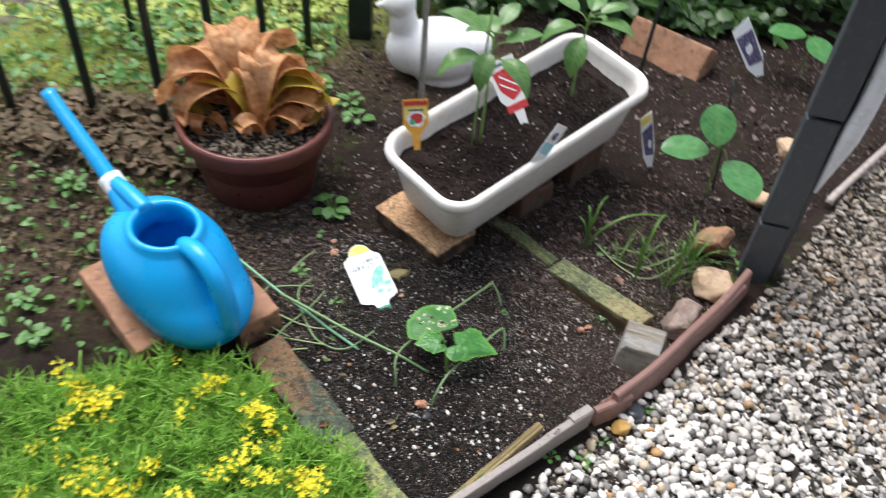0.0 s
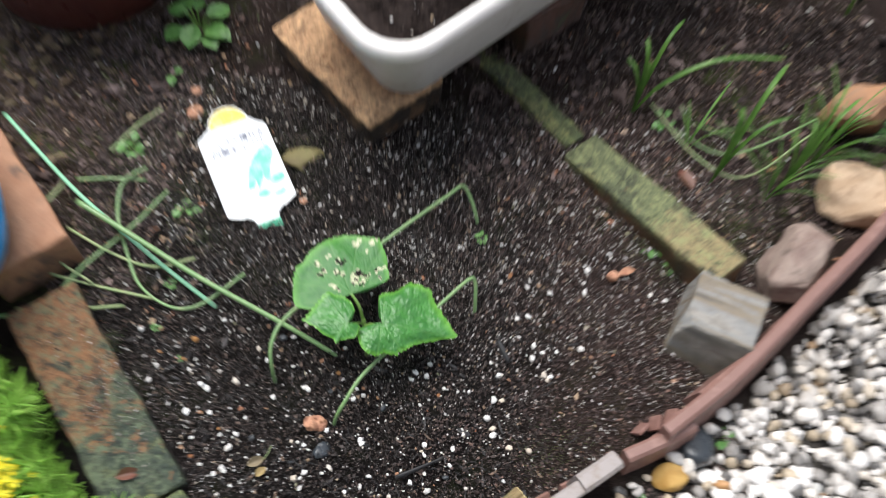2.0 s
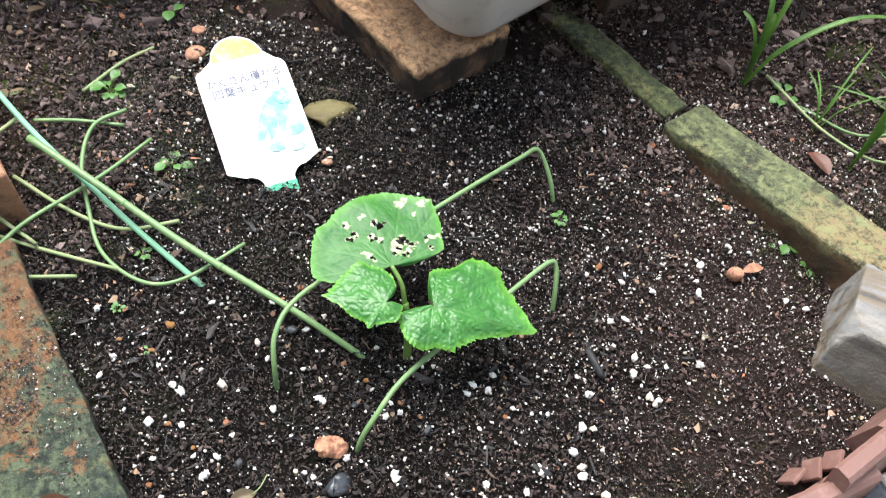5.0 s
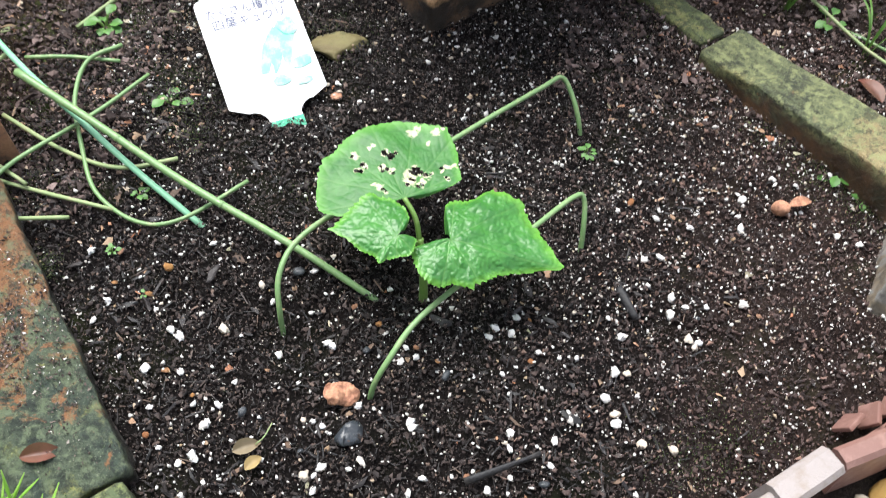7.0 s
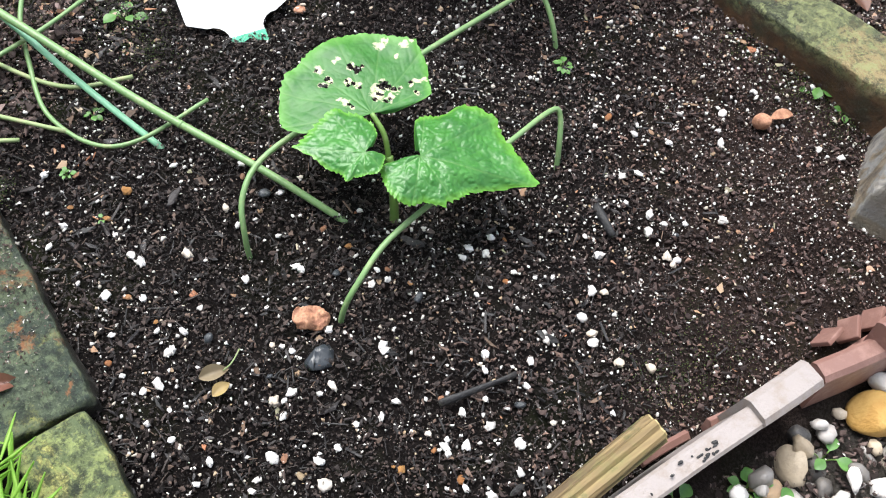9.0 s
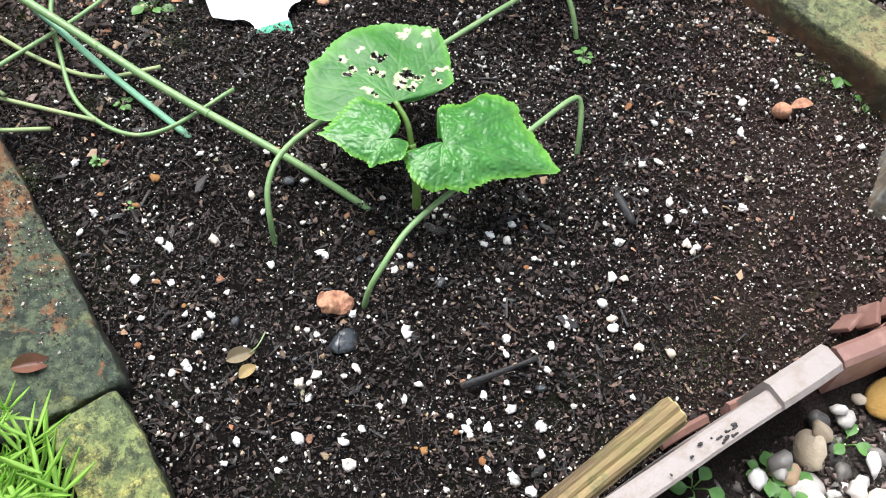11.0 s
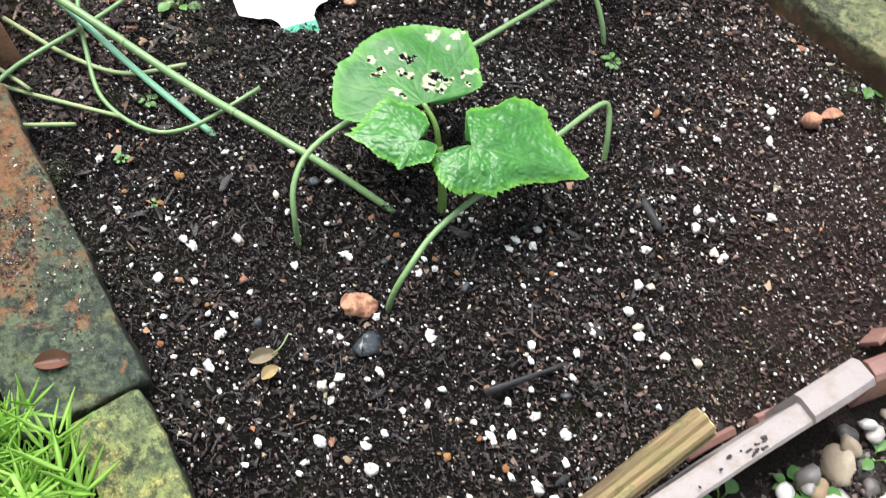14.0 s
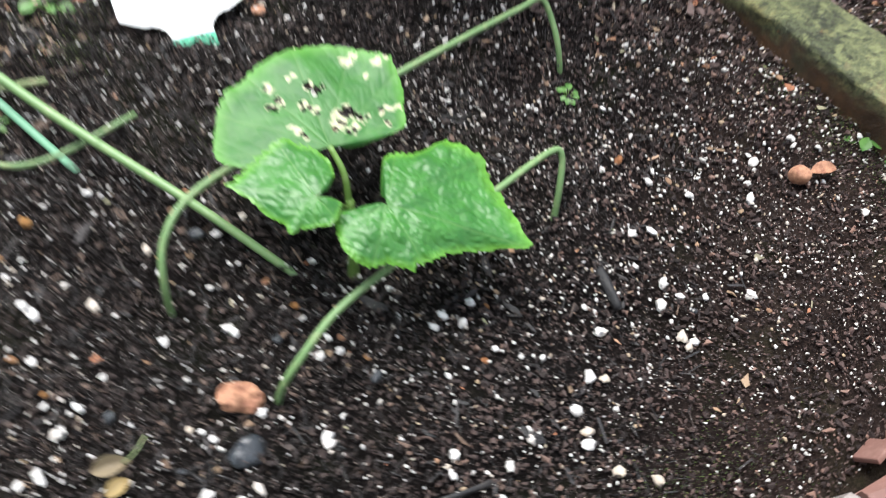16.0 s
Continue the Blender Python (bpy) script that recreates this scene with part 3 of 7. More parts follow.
def rock_bm(x, y, z, seed, cuts=3, rough=0.22, facets=5):
    """A broken stone: a lump cut by a few planes, resting on z = 0."""
    bm = bmesh.new()
    bmesh.ops.create_icosphere(bm, subdivisions=cuts, radius=1.0)
    r = random.Random(seed)
    planes = [(Vector((r.uniform(-1, 1), r.uniform(-1, 1), r.uniform(-0.6, 1))).normalized(), r.uniform(0.55, 0.8)) for _ in range(facets)]
    planes.append((Vector((r.uniform(-0.15, 0.15), r.uniform(-0.15, 0.15), 1)).normalized(), 0.62))
    for v in bm.verts:
        for n, d in planes:
            over = v.co.dot(n) - d
            if over > 0:
                v.co -= n * over * 0.92
        v.co += noise.noise_vector(v.co * 1.6 + Vector((seed, 0, 0))) * rough * 0.5 + noise.noise_vector(v.co * 5 + Vector((0, seed, 0))) * rough * 0.16
        v.co = Vector((v.co.x * x / 2, v.co.y * y / 2, max(v.co.z, -0.75) * z / 1.4))
    low = min(v.co.z for v in bm.verts)
    bmesh.ops.translate(bm, vec=(0, 0, -low), verts=bm.verts)
    return bm


def broken_bm(x, y, z, seed, points=16, worn=0.08):
    """An angular stone: a hull of a few points with worn edges, resting on z = 0."""
    r = random.Random(seed)
    bm = bmesh.new()
    for n in range(points):
        v = Vector((r.uniform(-1, 1), r.uniform(-1, 1), r.uniform(-1, 1)))
        v /= max(abs(v.x) ** 3 + abs(v.y) ** 3 + abs(v.z) ** 3, 1e-3) ** (1 / 3)
        bm.verts.new((v.x * x / 2, v.y * y / 2, v.z * z / 2))
    hull = bmesh.ops.convex_hull(bm, input=bm.verts[:])
    loose = set(hull["geom_interior"]) | set(hull["geom_unused"])
    bmesh.ops.delete(bm, geom=[v for v in bm.verts if v in loose or not v.link_faces], context="VERTS")
    bmesh.ops.dissolve_limit(bm, angle_limit=radians(14), verts=bm.verts[:], edges=bm.edges[:])
    bmesh.ops.bevel(bm, geom=bm.edges[:], offset=min(x, y, z) * worn, segments=2, affect="EDGES", clamp_overlap=True)
    bmesh.ops.triangulate(bm, faces=bm.faces[:])
    for _ in range(3):
        bmesh.ops.subdivide_edges(bm, edges=[e for e in bm.edges if e.calc_length() > 0.006], cuts=1)
        bmesh.ops.triangulate(bm, faces=[f for f in bm.faces if len(f.verts) > 3])
    for v in bm.verts:
        v.co += (noise.noise_vector(v.co * 45 + Vector((seed, 0, 0))) * 0.0035 + noise.noise_vector(v.co * 150) * 0.0012) * min(1.0, x / 0.04)
    low = min(v.co.z for v in bm.verts)
    bmesh.ops.translate(bm, vec=(0, 0, -low), verts=bm.verts)
    return bm


def leaf_bm(length, width, shape=0.42, droop=0.3, fold=0.25, nu=14, nv=4, curl=0.0, teeth=0.0, bm=None, at=None, blunt=0.8):
    """A pointed leaf along +x from its stalk, folded on its midrib."""
    bm = bm or bmesh.new()
    vein = bm.verts.layers.float.get("vein") or bm.verts.layers.float.new("vein")
    at = at or Matrix()
    rows = []
    for i in range(nu + 1):
        u = i / nu
        w = width / 2 * (math.sin(math.pi * u ** (math.log(0.5) / math.log(shape)))) ** blunt if 0 < i < nu else 0.0003
        row = []
        for j in range(-nv, nv + 1):
            s = j / nv
            edge = 1 + teeth * (0.5 - (i % 2)) * (abs(j) == nv)
            a = droop * u * u
            x = length * (u - 0.22 * a * u)
            z = -length * a * 0.55 * u + fold * abs(s) * w - curl * (s * s) * w + 0.02 * width * math.sin(9 * u) * abs(s)
            v = bm.verts.new(at @ Vector((x, s * w * edge, z)))
            v[vein] = min(abs(s), 0.5 * abs((u * 7 + abs(s) * 2.2) % 1 - 0.5) + 0.03 + 0.25 * (1 - abs(s)) * 0)
            row.append(v)
        rows.append(row)
    for a, b in zip(rows, rows[1:]):
        for s in range(2 * nv):
            bm.faces.new((a[s], b[s], b[s + 1], a[s + 1]))
    return bm


def lobed_leaf_bm(outline, size, dome=0.1, teeth=0.03, holes=(), rings=22, turns=132, seed=0, crinkle=0.02, bleached=(), quilt=1.0):
    """A broad leaf round its stalk: outline gives (degrees, reach) by which the rim is drawn; holes are (degrees, share of reach, radius)."""
    bm = bmesh.new()
    vein, rim, pale = (bm.verts.layers.float.new(key) for key in ("vein", "rim", "pale"))
    deg, reach = np.array(outline, float).T
    lobes = [radians(d) for d in np.linspace(deg[0] + 16, deg[-1] - 16, 7)]
    rows = []
    angles = np.linspace(deg[0], deg[-1], turns)
    for n, d in enumerate(angles):
        a, far = radians(d), float(np.interp(d, deg, reach)) * size
        saw = (d * 0.15 + 1.6 * noise.noise(Vector((d * 0.02, seed, 3)))) % 1
        tooth = 1 + teeth * (saw * (1.1 + noise.noise(Vector((d * 0.05, seed, 9)))) - 0.5) + 0.03 * noise.noise(Vector((n * 0.22, seed, 0)))
        row = []
        for i in range(1, rings + 1):
            u = i / rings
            r = far * u * (1 + (tooth - 1) * max(0, u - 0.82) / 0.18)
            near = min(abs((a - l + math.pi) % (2 * math.pi) - math.pi) for l in lobes)
            ridge = math.exp(-((near * 9) ** 2))
            along, off = r * math.cos(near), r * math.sin(min(near, 1.5))
            twig = abs((((along - 1.15 * off) / 0.0085) % 1) - 0.5) * 0.0085 * 0.66
            tiny = abs((((along + 0.9 * off) / 0.0042 + noise.noise(Vector((along, off, seed)) * 120)) % 1) - 0.5) * 0.0042
            path = min(off, 0.00285 - min(twig, 0.0028) + 0.0003, 0.0021 - min(tiny, 0.0021) + 0.0007)
            p = Vector((r * math.cos(a), r * math.sin(a), 0))
            z = -dome * size * u * u + 0.002 * (1 - math.exp(-((path / 0.0013) ** 2))) * min(1, u * 4) * quilt + 0.055 * size * noise.noise(p * 38 + Vector((seed, 0, 0))) * u
            z += crinkle * size * (noise.noise(p * 130 + Vector((seed, 1, 0))) * (1 - 0.7 * ridge) + 0.3 * abs(noise.noise(p * 300)))
            v = bm.verts.new((p.x, p.y, z))
            v[vein] = path / 0.003
            v[rim] = u
            q = p + noise.noise_vector(p * 260 + Vector((0, seed, 4))) * 0.0022
            v[pale] = max([0.0] + [math.exp(-(((q - Vector((math.cos(radians(hd)) * hs * size, math.sin(radians(hd)) * hs * size, 0))).length / hr) ** 2)) for hd, hs, hr in (*((a_, b_, c_ * 1.45) for a_, b_, c_ in bleached), *((a_, b_, c_ * 1.35) for a_, b_, c_ in holes))]) * 0.66
            row.append(v)
        rows.append(row)
    heart = bm.verts.new((0, 0, 0))
    gone = []
    for a, b in zip(rows, rows[1:]):
        bm.faces.new((heart, a[0], b[0]))
        for i in range(rings - 1):
            f = bm.faces.new((a[i], a[i + 1], b[i + 1], b[i]))
            c = f.calc_center_median()
            for hd, hs, hr in holes:
                h = Vector((math.cos(radians(hd)), math.sin(radians(hd)), 0)) * hs * size
                if ((c - h).to_2d()).length < hr * (0.75 + 0.6 * noise.noise(c * 400)):
                    gone.append(f)
                    break
    bmesh.ops.delete(bm, geom=gone, context="FACES")
    return bm


def stones_template(seed, cuts=1, squash=0.7, rough=0.25):
    bm = bmesh.new()
    bmesh.ops.create_icosphere(bm, subdivisions=cuts, radius=1.0)
    for v in bm.verts:
        v.co += noise.noise_vector(v.co * 1.3 + Vector((seed * 5.7, seed, 0))) * rough * 1.6
        v.co.z *= squash
    vs, fs = np.array([v.co for v in bm.verts]), np.array([[v.index for v in f.verts] for f in bm.faces])
    bm.free()
    return vs, fs


def scatter(name, templates, places, sizes, material, label, category, rng, tilt=1.0, smooth=True, stretch=None):
    """Many small loose bits as one object."""
    all_v, all_f, base = [], [], 0
    kinds = rng.integers(0, len(templates), len(places))
    for n, (vs, fs) in enumerate(templates):
        pick = np.where(kinds == n)[0]
        if not len(pick):
            continue
        a, b, c = rng.uniform(0, 2 * np.pi, len(pick)), rng.normal(0, tilt, len(pick)), rng.uniform(0.75, 1.3, (len(pick), 3))
        p = vs[None] * c[:, None, :] * sizes[pick][:, None, None]
        if stretch is not None:
            p = p * stretch
        cb, sb = np.cos(b)[:, None], np.sin(b)[:, None]
        x, y, z = p[..., 0], p[..., 1], p[..., 2]
        y, z = y * cb - z * sb, y * sb + z * cb
        ca, sa = np.cos(a)[:, None], np.sin(a)[:, None]
        p = np.stack([x * ca - y * sa, x * sa + y * ca, z], -1) + places[pick][:, None, :]
        all_v.append(p.reshape(-1, 3))
        all_f.append((fs[None] + (np.arange(len(pick)) * len(vs))[:, None, None] + base).reshape(-1, fs.shape[1]))
        base += len(pick) * len(vs)
    v, f = np.concatenate(all_v), np.concatenate(all_f)
    me = bpy.data.meshes.new(name)
    k = f.shape[1]
    me.vertices.add(len(v)), me.loops.add(f.size), me.polygons.add(len(f))
    me.vertices.foreach_set("co", v.astype(np.float32).ravel())
    me.loops.foreach_set("vertex_index", f.astype(np.int32).ravel())
    me.polygons.foreach_set("loop_start", np.arange(0, f.size, k, dtype=np.int32))
    me.polygons.foreach_set("use_smooth", np.full(len(f), smooth))
    me.update(calc_edges=True)
    me.materials.append(material)
    return tagged(new(name, me), label, category, "", "stuff")


# ---- the plan: edges of the bed ----
EDGE_Y = [0.3, 0.645, 0.735, 0.79, 0.87, 0.97, 1.1, 1.25, 1.375, 1.49, 1.61, 1.765, 1.93, 2.5, 6.0]
EDGE_X = [-0.06, 0.185, 0.265, 0.335, 0.43, 0.52, 0.65, 0.76, 0.85, 0.945, 1.045, 1.125, 1.215, 1.5, 3.4]


def edge_x(y):
    return np.interp(y, EDGE_Y, EDGE_X)


def brick_line(y):
    """x of the inner side of the brick row beside the sedum."""
    return -0.026 - (np.asarray(y) - 0.729) * 0.985


def soft(v, a, b):
    t = np.clip((np.asarray(v, float) - a) / (b - a), 0, 1)
    return t * t * (3 - 2 * t)


def swell(x, y, s, seed):
    return np.array([noise.noise(Vector((a * s, b * s, seed))) for a, b in zip(np.ravel(x), np.ravel(y))]).reshape(np.shape(x))


def lie(x, y):
    """Rough height of the ground."""
    x, y = np.asarray(x, float), np.asarray(y, float)
    bank = 0.05 * soft(-x - 0.45 + 0.12 * (y - 1.2), 0.0, 0.25) * soft(y, 1.0, 1.3) * (1 - soft(y, 1.4, 1.7))
    return bank - 0.012 * soft(x - edge_x(y), 0.0, 0.05) - 0.10 * soft(y - 0.25 * x, 1.9, 2.6) * (1 - soft(x, 0.2, 0.6))


rng = np.random.default_rng(5)
GX, GY = np.arange(-0.42, 0.62 + 1e-6, 0.004), np.arange(0.56, 1.36 + 1e-6, 0.004)


def relief(x, y):
    """Humps, hollows and crumbly clumps of the dug soil."""
    inner = soft(x, -0.8, -0.45) * (1 - soft(x, 0.8, 1.2)) * soft(y, 0.3, 0.55) * (1 - soft(y, 1.9, 2.6))
    z = inner * (0.006 * swell(x, y, 14, 1) + 0.004 * swell(x, y, 45, 2) + 0.0028 * np.abs(swell(x, y, 95, 3)))
    return z - 0.004 * np.exp(-(((x - 0.10) / 0.09) ** 2 + ((y - 0.86) / 0.07) ** 2))


GRID = relief(*np.meshgrid(GX, GY))


def terrain(x, y):
    """Height of the ground's surface."""
    x, y = np.asarray(x, float), np.asarray(y, float)
    u, v = np.clip((x - GX[0]) / 0.004, 0, len(GX) - 1.001), np.clip((y - GY[0]) / 0.004, 0, len(GY) - 1.001)
    i, j = u.astype(int), v.astype(int)
    a, b = u - i, v - j
    fine = (GRID[j, i] * (1 - a) + GRID[j, i + 1] * a) * (1 - b) + (GRID[j + 1, i] * (1 - a) + GRID[j + 1, i + 1] * a) * b
    return lie(x, y) + fine * ((x > GX[0]) & (x < GX[-1]) & (y > GY[0]) & (y < GY[-1]))


def build_ground():
    def axis(lo, hi, step, far):
        out = list(np.arange(lo, hi + 1e-6, step))
        gap, a, b = step, lo, hi
        left, right = [], []
        while b < far:
            gap *= 1.35
            a, b = a - gap, b + gap
            left.append(a), right.append(b)
        return np.array(left[::-1] + out + right)

    xs, ys = axis(-0.42, 0.62, 0.004, 150), axis(0.56, 1.36, 0.004, 150)
    x, y = np.meshgrid(xs, ys)
    z = lie(x, y) + relief(x, y)
    verts = np.stack([x, y, z], -1).reshape(-1, 3)
    nx = len(xs)
    i = (np.arange(len(ys) - 1)[:, None] * nx + np.arange(nx - 1)[None]).ravel()
    faces = np.stack([i, i + 1, i + 1 + nx, i + nx], -1)
    me = raw("ground", verts.tolist(), faces.tolist(), M_GROUND)
    lawn = soft(y - 0.75 * x, 1.86, 2.1) * (1 - soft(x - 0.5 * y, -0.95, -0.65)) 
    zones = {
        "gravel": soft(x - edge_x(y), 0.0, 0.05),
        "lawn": lawn,
        "litter": np.clip(soft(-x, 0.12, 0.35) * soft(y, 0.8, 1.05) + soft(y, 1.5, 1.75) * (1 - soft(x, 0.0, 0.3)), 0, 1),
        "moss": np.clip(0.12 + 0.7 * soft(-x, 0.06, 0.25) + soft(x, 0.3, 0.45) * soft(y, 1.0, 1.1) * (1 - soft(y, 1.2, 1.3)), 0, 1) * (1 - 0.75 * np.exp(-(((x - 0.12) / 0.16) ** 2 + ((y - 0.85) / 0.12) ** 2))),
        "loam": np.clip(soft(x, 0.2, 0.32) + soft(y, 1.1, 1.22) + soft(-x, 0.16, 0.26), 0, 1),
        "open": np.clip(soft(x, 1.1, 1.35) + 1 - soft(y, 0.3, 0.42), 0, 1),
        "path": soft(y - 0.9 * x, 2.62, 2.7) * (1 - soft(x, -0.9, -0.8)),
    }
    for key, value in zones.items():
        me.attributes.new(key, "FLOAT", "POINT").data.foreach_set("value", np.asarray(value, np.float32).ravel())
    return tagged(new("ground", me), "dark moist garden soil with moss, lawn and gravel margins", "ground", "", "structure")


build_ground()


def shard_template(seed, points=8, flat=0.45, narrow=0.65):
    """An angular broken bit: the hull of a few points."""
    r = random.Random(seed)
    bm = bmesh.new()
    for _ in range(points):
        v = Vector((r.gauss(0, 1), r.gauss(0, 1), r.gauss(0, 1))).normalized() * r.uniform(0.75, 1.15)
        bm.verts.new((v.x, v.y * narrow, v.z * flat))
    hull = bmesh.ops.convex_hull(bm, input=bm.verts[:])
    loose = set(hull["geom_interior"]) | set(hull["geom_unused"])
    bmesh.ops.delete(bm, geom=[v for v in bm.verts if v in loose or not v.link_faces], context="VERTS")
    bmesh.ops.triangulate(bm, faces=bm.faces[:])
    bm.verts.index_update()
    vs, fs = np.array([v.co for v in bm.verts]), np.array([[v.index for v in f.verts] for f in bm.faces])
    bm.free()
    return vs, fs


SHARDS = [shard_template(n + 3, 7, 0.66, 0.8) for n in range(12)]
SPECKS = [shard_template(n + 160, 5, 0.6, 0.75) for n in range(9)]
SMOOTH_PEBBLES = [stones_template(n + 40, 2) for n in range(7)]
CHIPS = [shard_template(n + 50, 14, 0.68, 0.82) for n in range(10)]
GRAINS = [shard_template(n + 80, 12, 0.7, 0.8) for n in range(8)]


def in_bed(x, y):
    return (x < edge_x(y) - 0.02) & (x > brick_line(y) - 0.022)


def sprinkle(count, x0, x1, y0, y1, test=None):
    x, y = rng.uniform(x0, x1, count), rng.uniform(y0, y1, count)
    if test is not None:
        keep = test(x, y)
        x, y = x[keep], y[keep]
    return np.stack([x, y, terrain(x, y)], -1)


def clumped(p, scale, seed, low):
    """Keep more of the points where the soil holds more of them."""
    d = swell(p[:, 0], p[:, 1], scale, seed) + 0.6 * swell(p[:, 0], p[:, 1], scale * 3.1, seed + 1)
    return p[rng.uniform(0, 1, len(p)) < np.clip(low + 1.3 * d + 0.3, 0.06, 1.0)]


def build_soil_bits():
    p = sprinkle(122000, -0.2, 0.48, 0.58, 1.16, in_bed)
    s = np.clip(rng.lognormal(math.log(0.00085), 0.5, len(p)), 0.0004, 0.0027)
    p[:, 2] += s * 0.35 + rng.uniform(0.0, 0.0026, len(p))
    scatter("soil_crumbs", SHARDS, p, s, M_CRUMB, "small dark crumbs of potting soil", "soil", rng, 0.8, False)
    p = sprinkle(36000, -0.75, 1.2, 0.95, 2.1, lambda x, y: (x < edge_x(y) - 0.02) & ~((x > -0.15) & (y < 1.16)))
    s = np.clip(rng.lognormal(math.log(0.0022), 0.6, len(p)), 0.0009, 0.011)
    p[:, 2] += s * 0.3
    scatter("soil_clods", SHARDS, p, s, M_CLOD, "loose dark clods of garden soil", "soil", rng, 0.8, False)
    side = np.concatenate([sprinkle(17000, 0.16, 0.62, 1.05, 1.36, in_bed), sprinkle(15000, -0.36, -0.12, 0.88, 1.22, in_bed)])
    s = np.clip(rng.lognormal(math.log(0.0013), 0.55, len(side)), 0.0006, 0.005)
    side[:, 2] += s * 0.3 + rng.uniform(0.0, 0.0026, len(side))
    scatter("soil_crumbs", SHARDS, side, s, M_CLOD, "dark crumbs of garden soil round the bed", "soil", rng, 0.8, False)
    p = sprinkle(9500, -0.36, 0.62, 0.88, 1.36, in_bed)
    s = np.clip(rng.lognormal(math.log(0.00055), 0.5, len(p)), 0.0003, 0.0018)
    p[:, 2] += s * 0.3 + rng.uniform(0.0012, 0.0036, len(p))
    scatter("perlite_dust", SPECKS, p, s, M_DUST, "sparse pale specks on brown garden soil", "perlite", rng, 0.8, False)
    p = clumped(sprinkle(68000, -0.16, 0.48, 0.58, 1.16, in_bed), 11, 21, 0.3)
    s = np.clip(rng.lognormal(math.log(0.00036), 0.45, len(p)), 0.00018, 0.0011)
    p[:, 2] += s * 0.3 + rng.uniform(0.0014, 0.0034, len(p))
    scatter("perlite_dust", SPECKS, p, s, M_DUST, "fine white and brown specks over the dark soil", "perlite", rng, 0.8, False)
    p = clumped(sprinkle(8500, -0.16, 0.48, 0.58, 1.16, in_bed), 9, 33, 0.35)
    s = np.clip(rng.lognormal(math.log(0.00085), 0.4, len(p)), 0.0005, 0.0017)
    p[:, 2] += s * 0.3 + rng.uniform(0.001, 0.003, len(p))
    scatter("perlite_grains", GRAINS, p, s, M_PERLITE, "white perlite grains strewn over the dark soil", "perlite", rng, 0.8, True)
    p = clumped(sprinkle(2600, 0.1, 0.42, 0.86, 1.12, in_bed), 10, 61, 0.4)
    s = np.clip(rng.lognormal(math.log(0.0008), 0.35, len(p)), 0.0005, 0.0016)
    p[:, 2] += s * 0.3 + rng.uniform(0.001, 0.003, len(p))
    scatter("perlite_grains", GRAINS, p, s, M_PERLITE, "pale perlite grains thick on the drier soil", "perlite", rng, 0.8, True)
    p = clumped(sprinkle(330, -0.16, 0.45, 0.96, 1.16, in_bed), 9, 40, 0.4)
    s = rng.uniform(0.0014, 0.0026, len(p))
    p[:, 2] += s * 0.3 + 0.0022
    scatter("perlite_lumps", GRAINS, p, s, M_PERLITE, "larger white perlite lumps on the dark soil", "perlite", rng, 0.8, True)
    p = sprinkle(2000, -0.6, 1.1, 1.1, 2.0, lambda x, y: (x < edge_x(y) - 0.02))
    s = np.clip(rng.lognormal(math.log(0.0012), 0.5, len(p)), 0.0006, 0.005)
    p[:, 2] += s * 0.3 + 0.001
    scatter("pale_grit", GRAINS, p, s, M_PERLITE, "pale grit scattered over the garden soil", "grit", rng)
    p = np.concatenate([sprinkle(1500, -0.36, -0.08, 0.86, 1.24, in_bed), sprinkle(1300, 0.2, 0.62, 1.02, 1.36, in_bed), sprinkle(420, -0.16, 0.45, 0.6, 1.1, in_bed)])
    s = np.clip(rng.lognormal(math.log(0.0017), 0.5, len(p)), 0.0008, 0.0055)
    p[:, 2] += 0.0012 + rng.uniform(0.0, 0.002, len(p))
    scatter("leaf_bits", [shard_template(n + 200, 8, 0.2, 0.6) for n in range(7)], p, s, M_BITS, "brown and tan bits of leaf and bark on the soil", "litter", rng, 0.4, False)
    stick = box_bm(2.0, 0.13, 0.1, 0.0)
    bmesh.ops.triangulate(stick, faces=stick.faces[:])
    tv, tf = np.array([v.co for v in stick.verts]), np.array([[v.index for v in f.verts] for f in stick.faces])
    stick.free()
    p = sprinkle(17000, -0.2, 0.48, 0.58, 1.16, lambda x, y: in_bed(x, y) & (x < 0.24 + 0.12 * rng.random(len(x)) ** 3))
    s = np.clip(rng.lognormal(math.log(0.0015), 0.5, len(p)), 0.0007, 0.0055)
    p[:, 2] += rng.uniform(0.001, 0.0038, len(p))
    scatter("bark_fibres", [(tv, tf), (tv * (1, 0.6, 0.7), tf), (tv * (1, 1.5, 1.0), tf)], p, s, M_FIBRE, "thin black and brown bark fibres in the potting soil", "bark", rng, 0.25, False)
    p = clumped(sprinkle(2400, -0.2, 0.27, 0.58, 1.0, in_bed), 12, 51, 0.3)
    s = np.clip(rng.lognormal(math.log(0.0028), 0.45, len(p)), 0.0014, 0.008)
    p[:, 2] += rng.uniform(0.0012, 0.0032, len(p))
    scatter("bark_shreds", [shard_template(n + 120, 9, 0.16, 0.34) for n in range(7)], p, s, M_FIBRE, "flat dark shreds of composted bark", "bark", rng, 0.3, False)


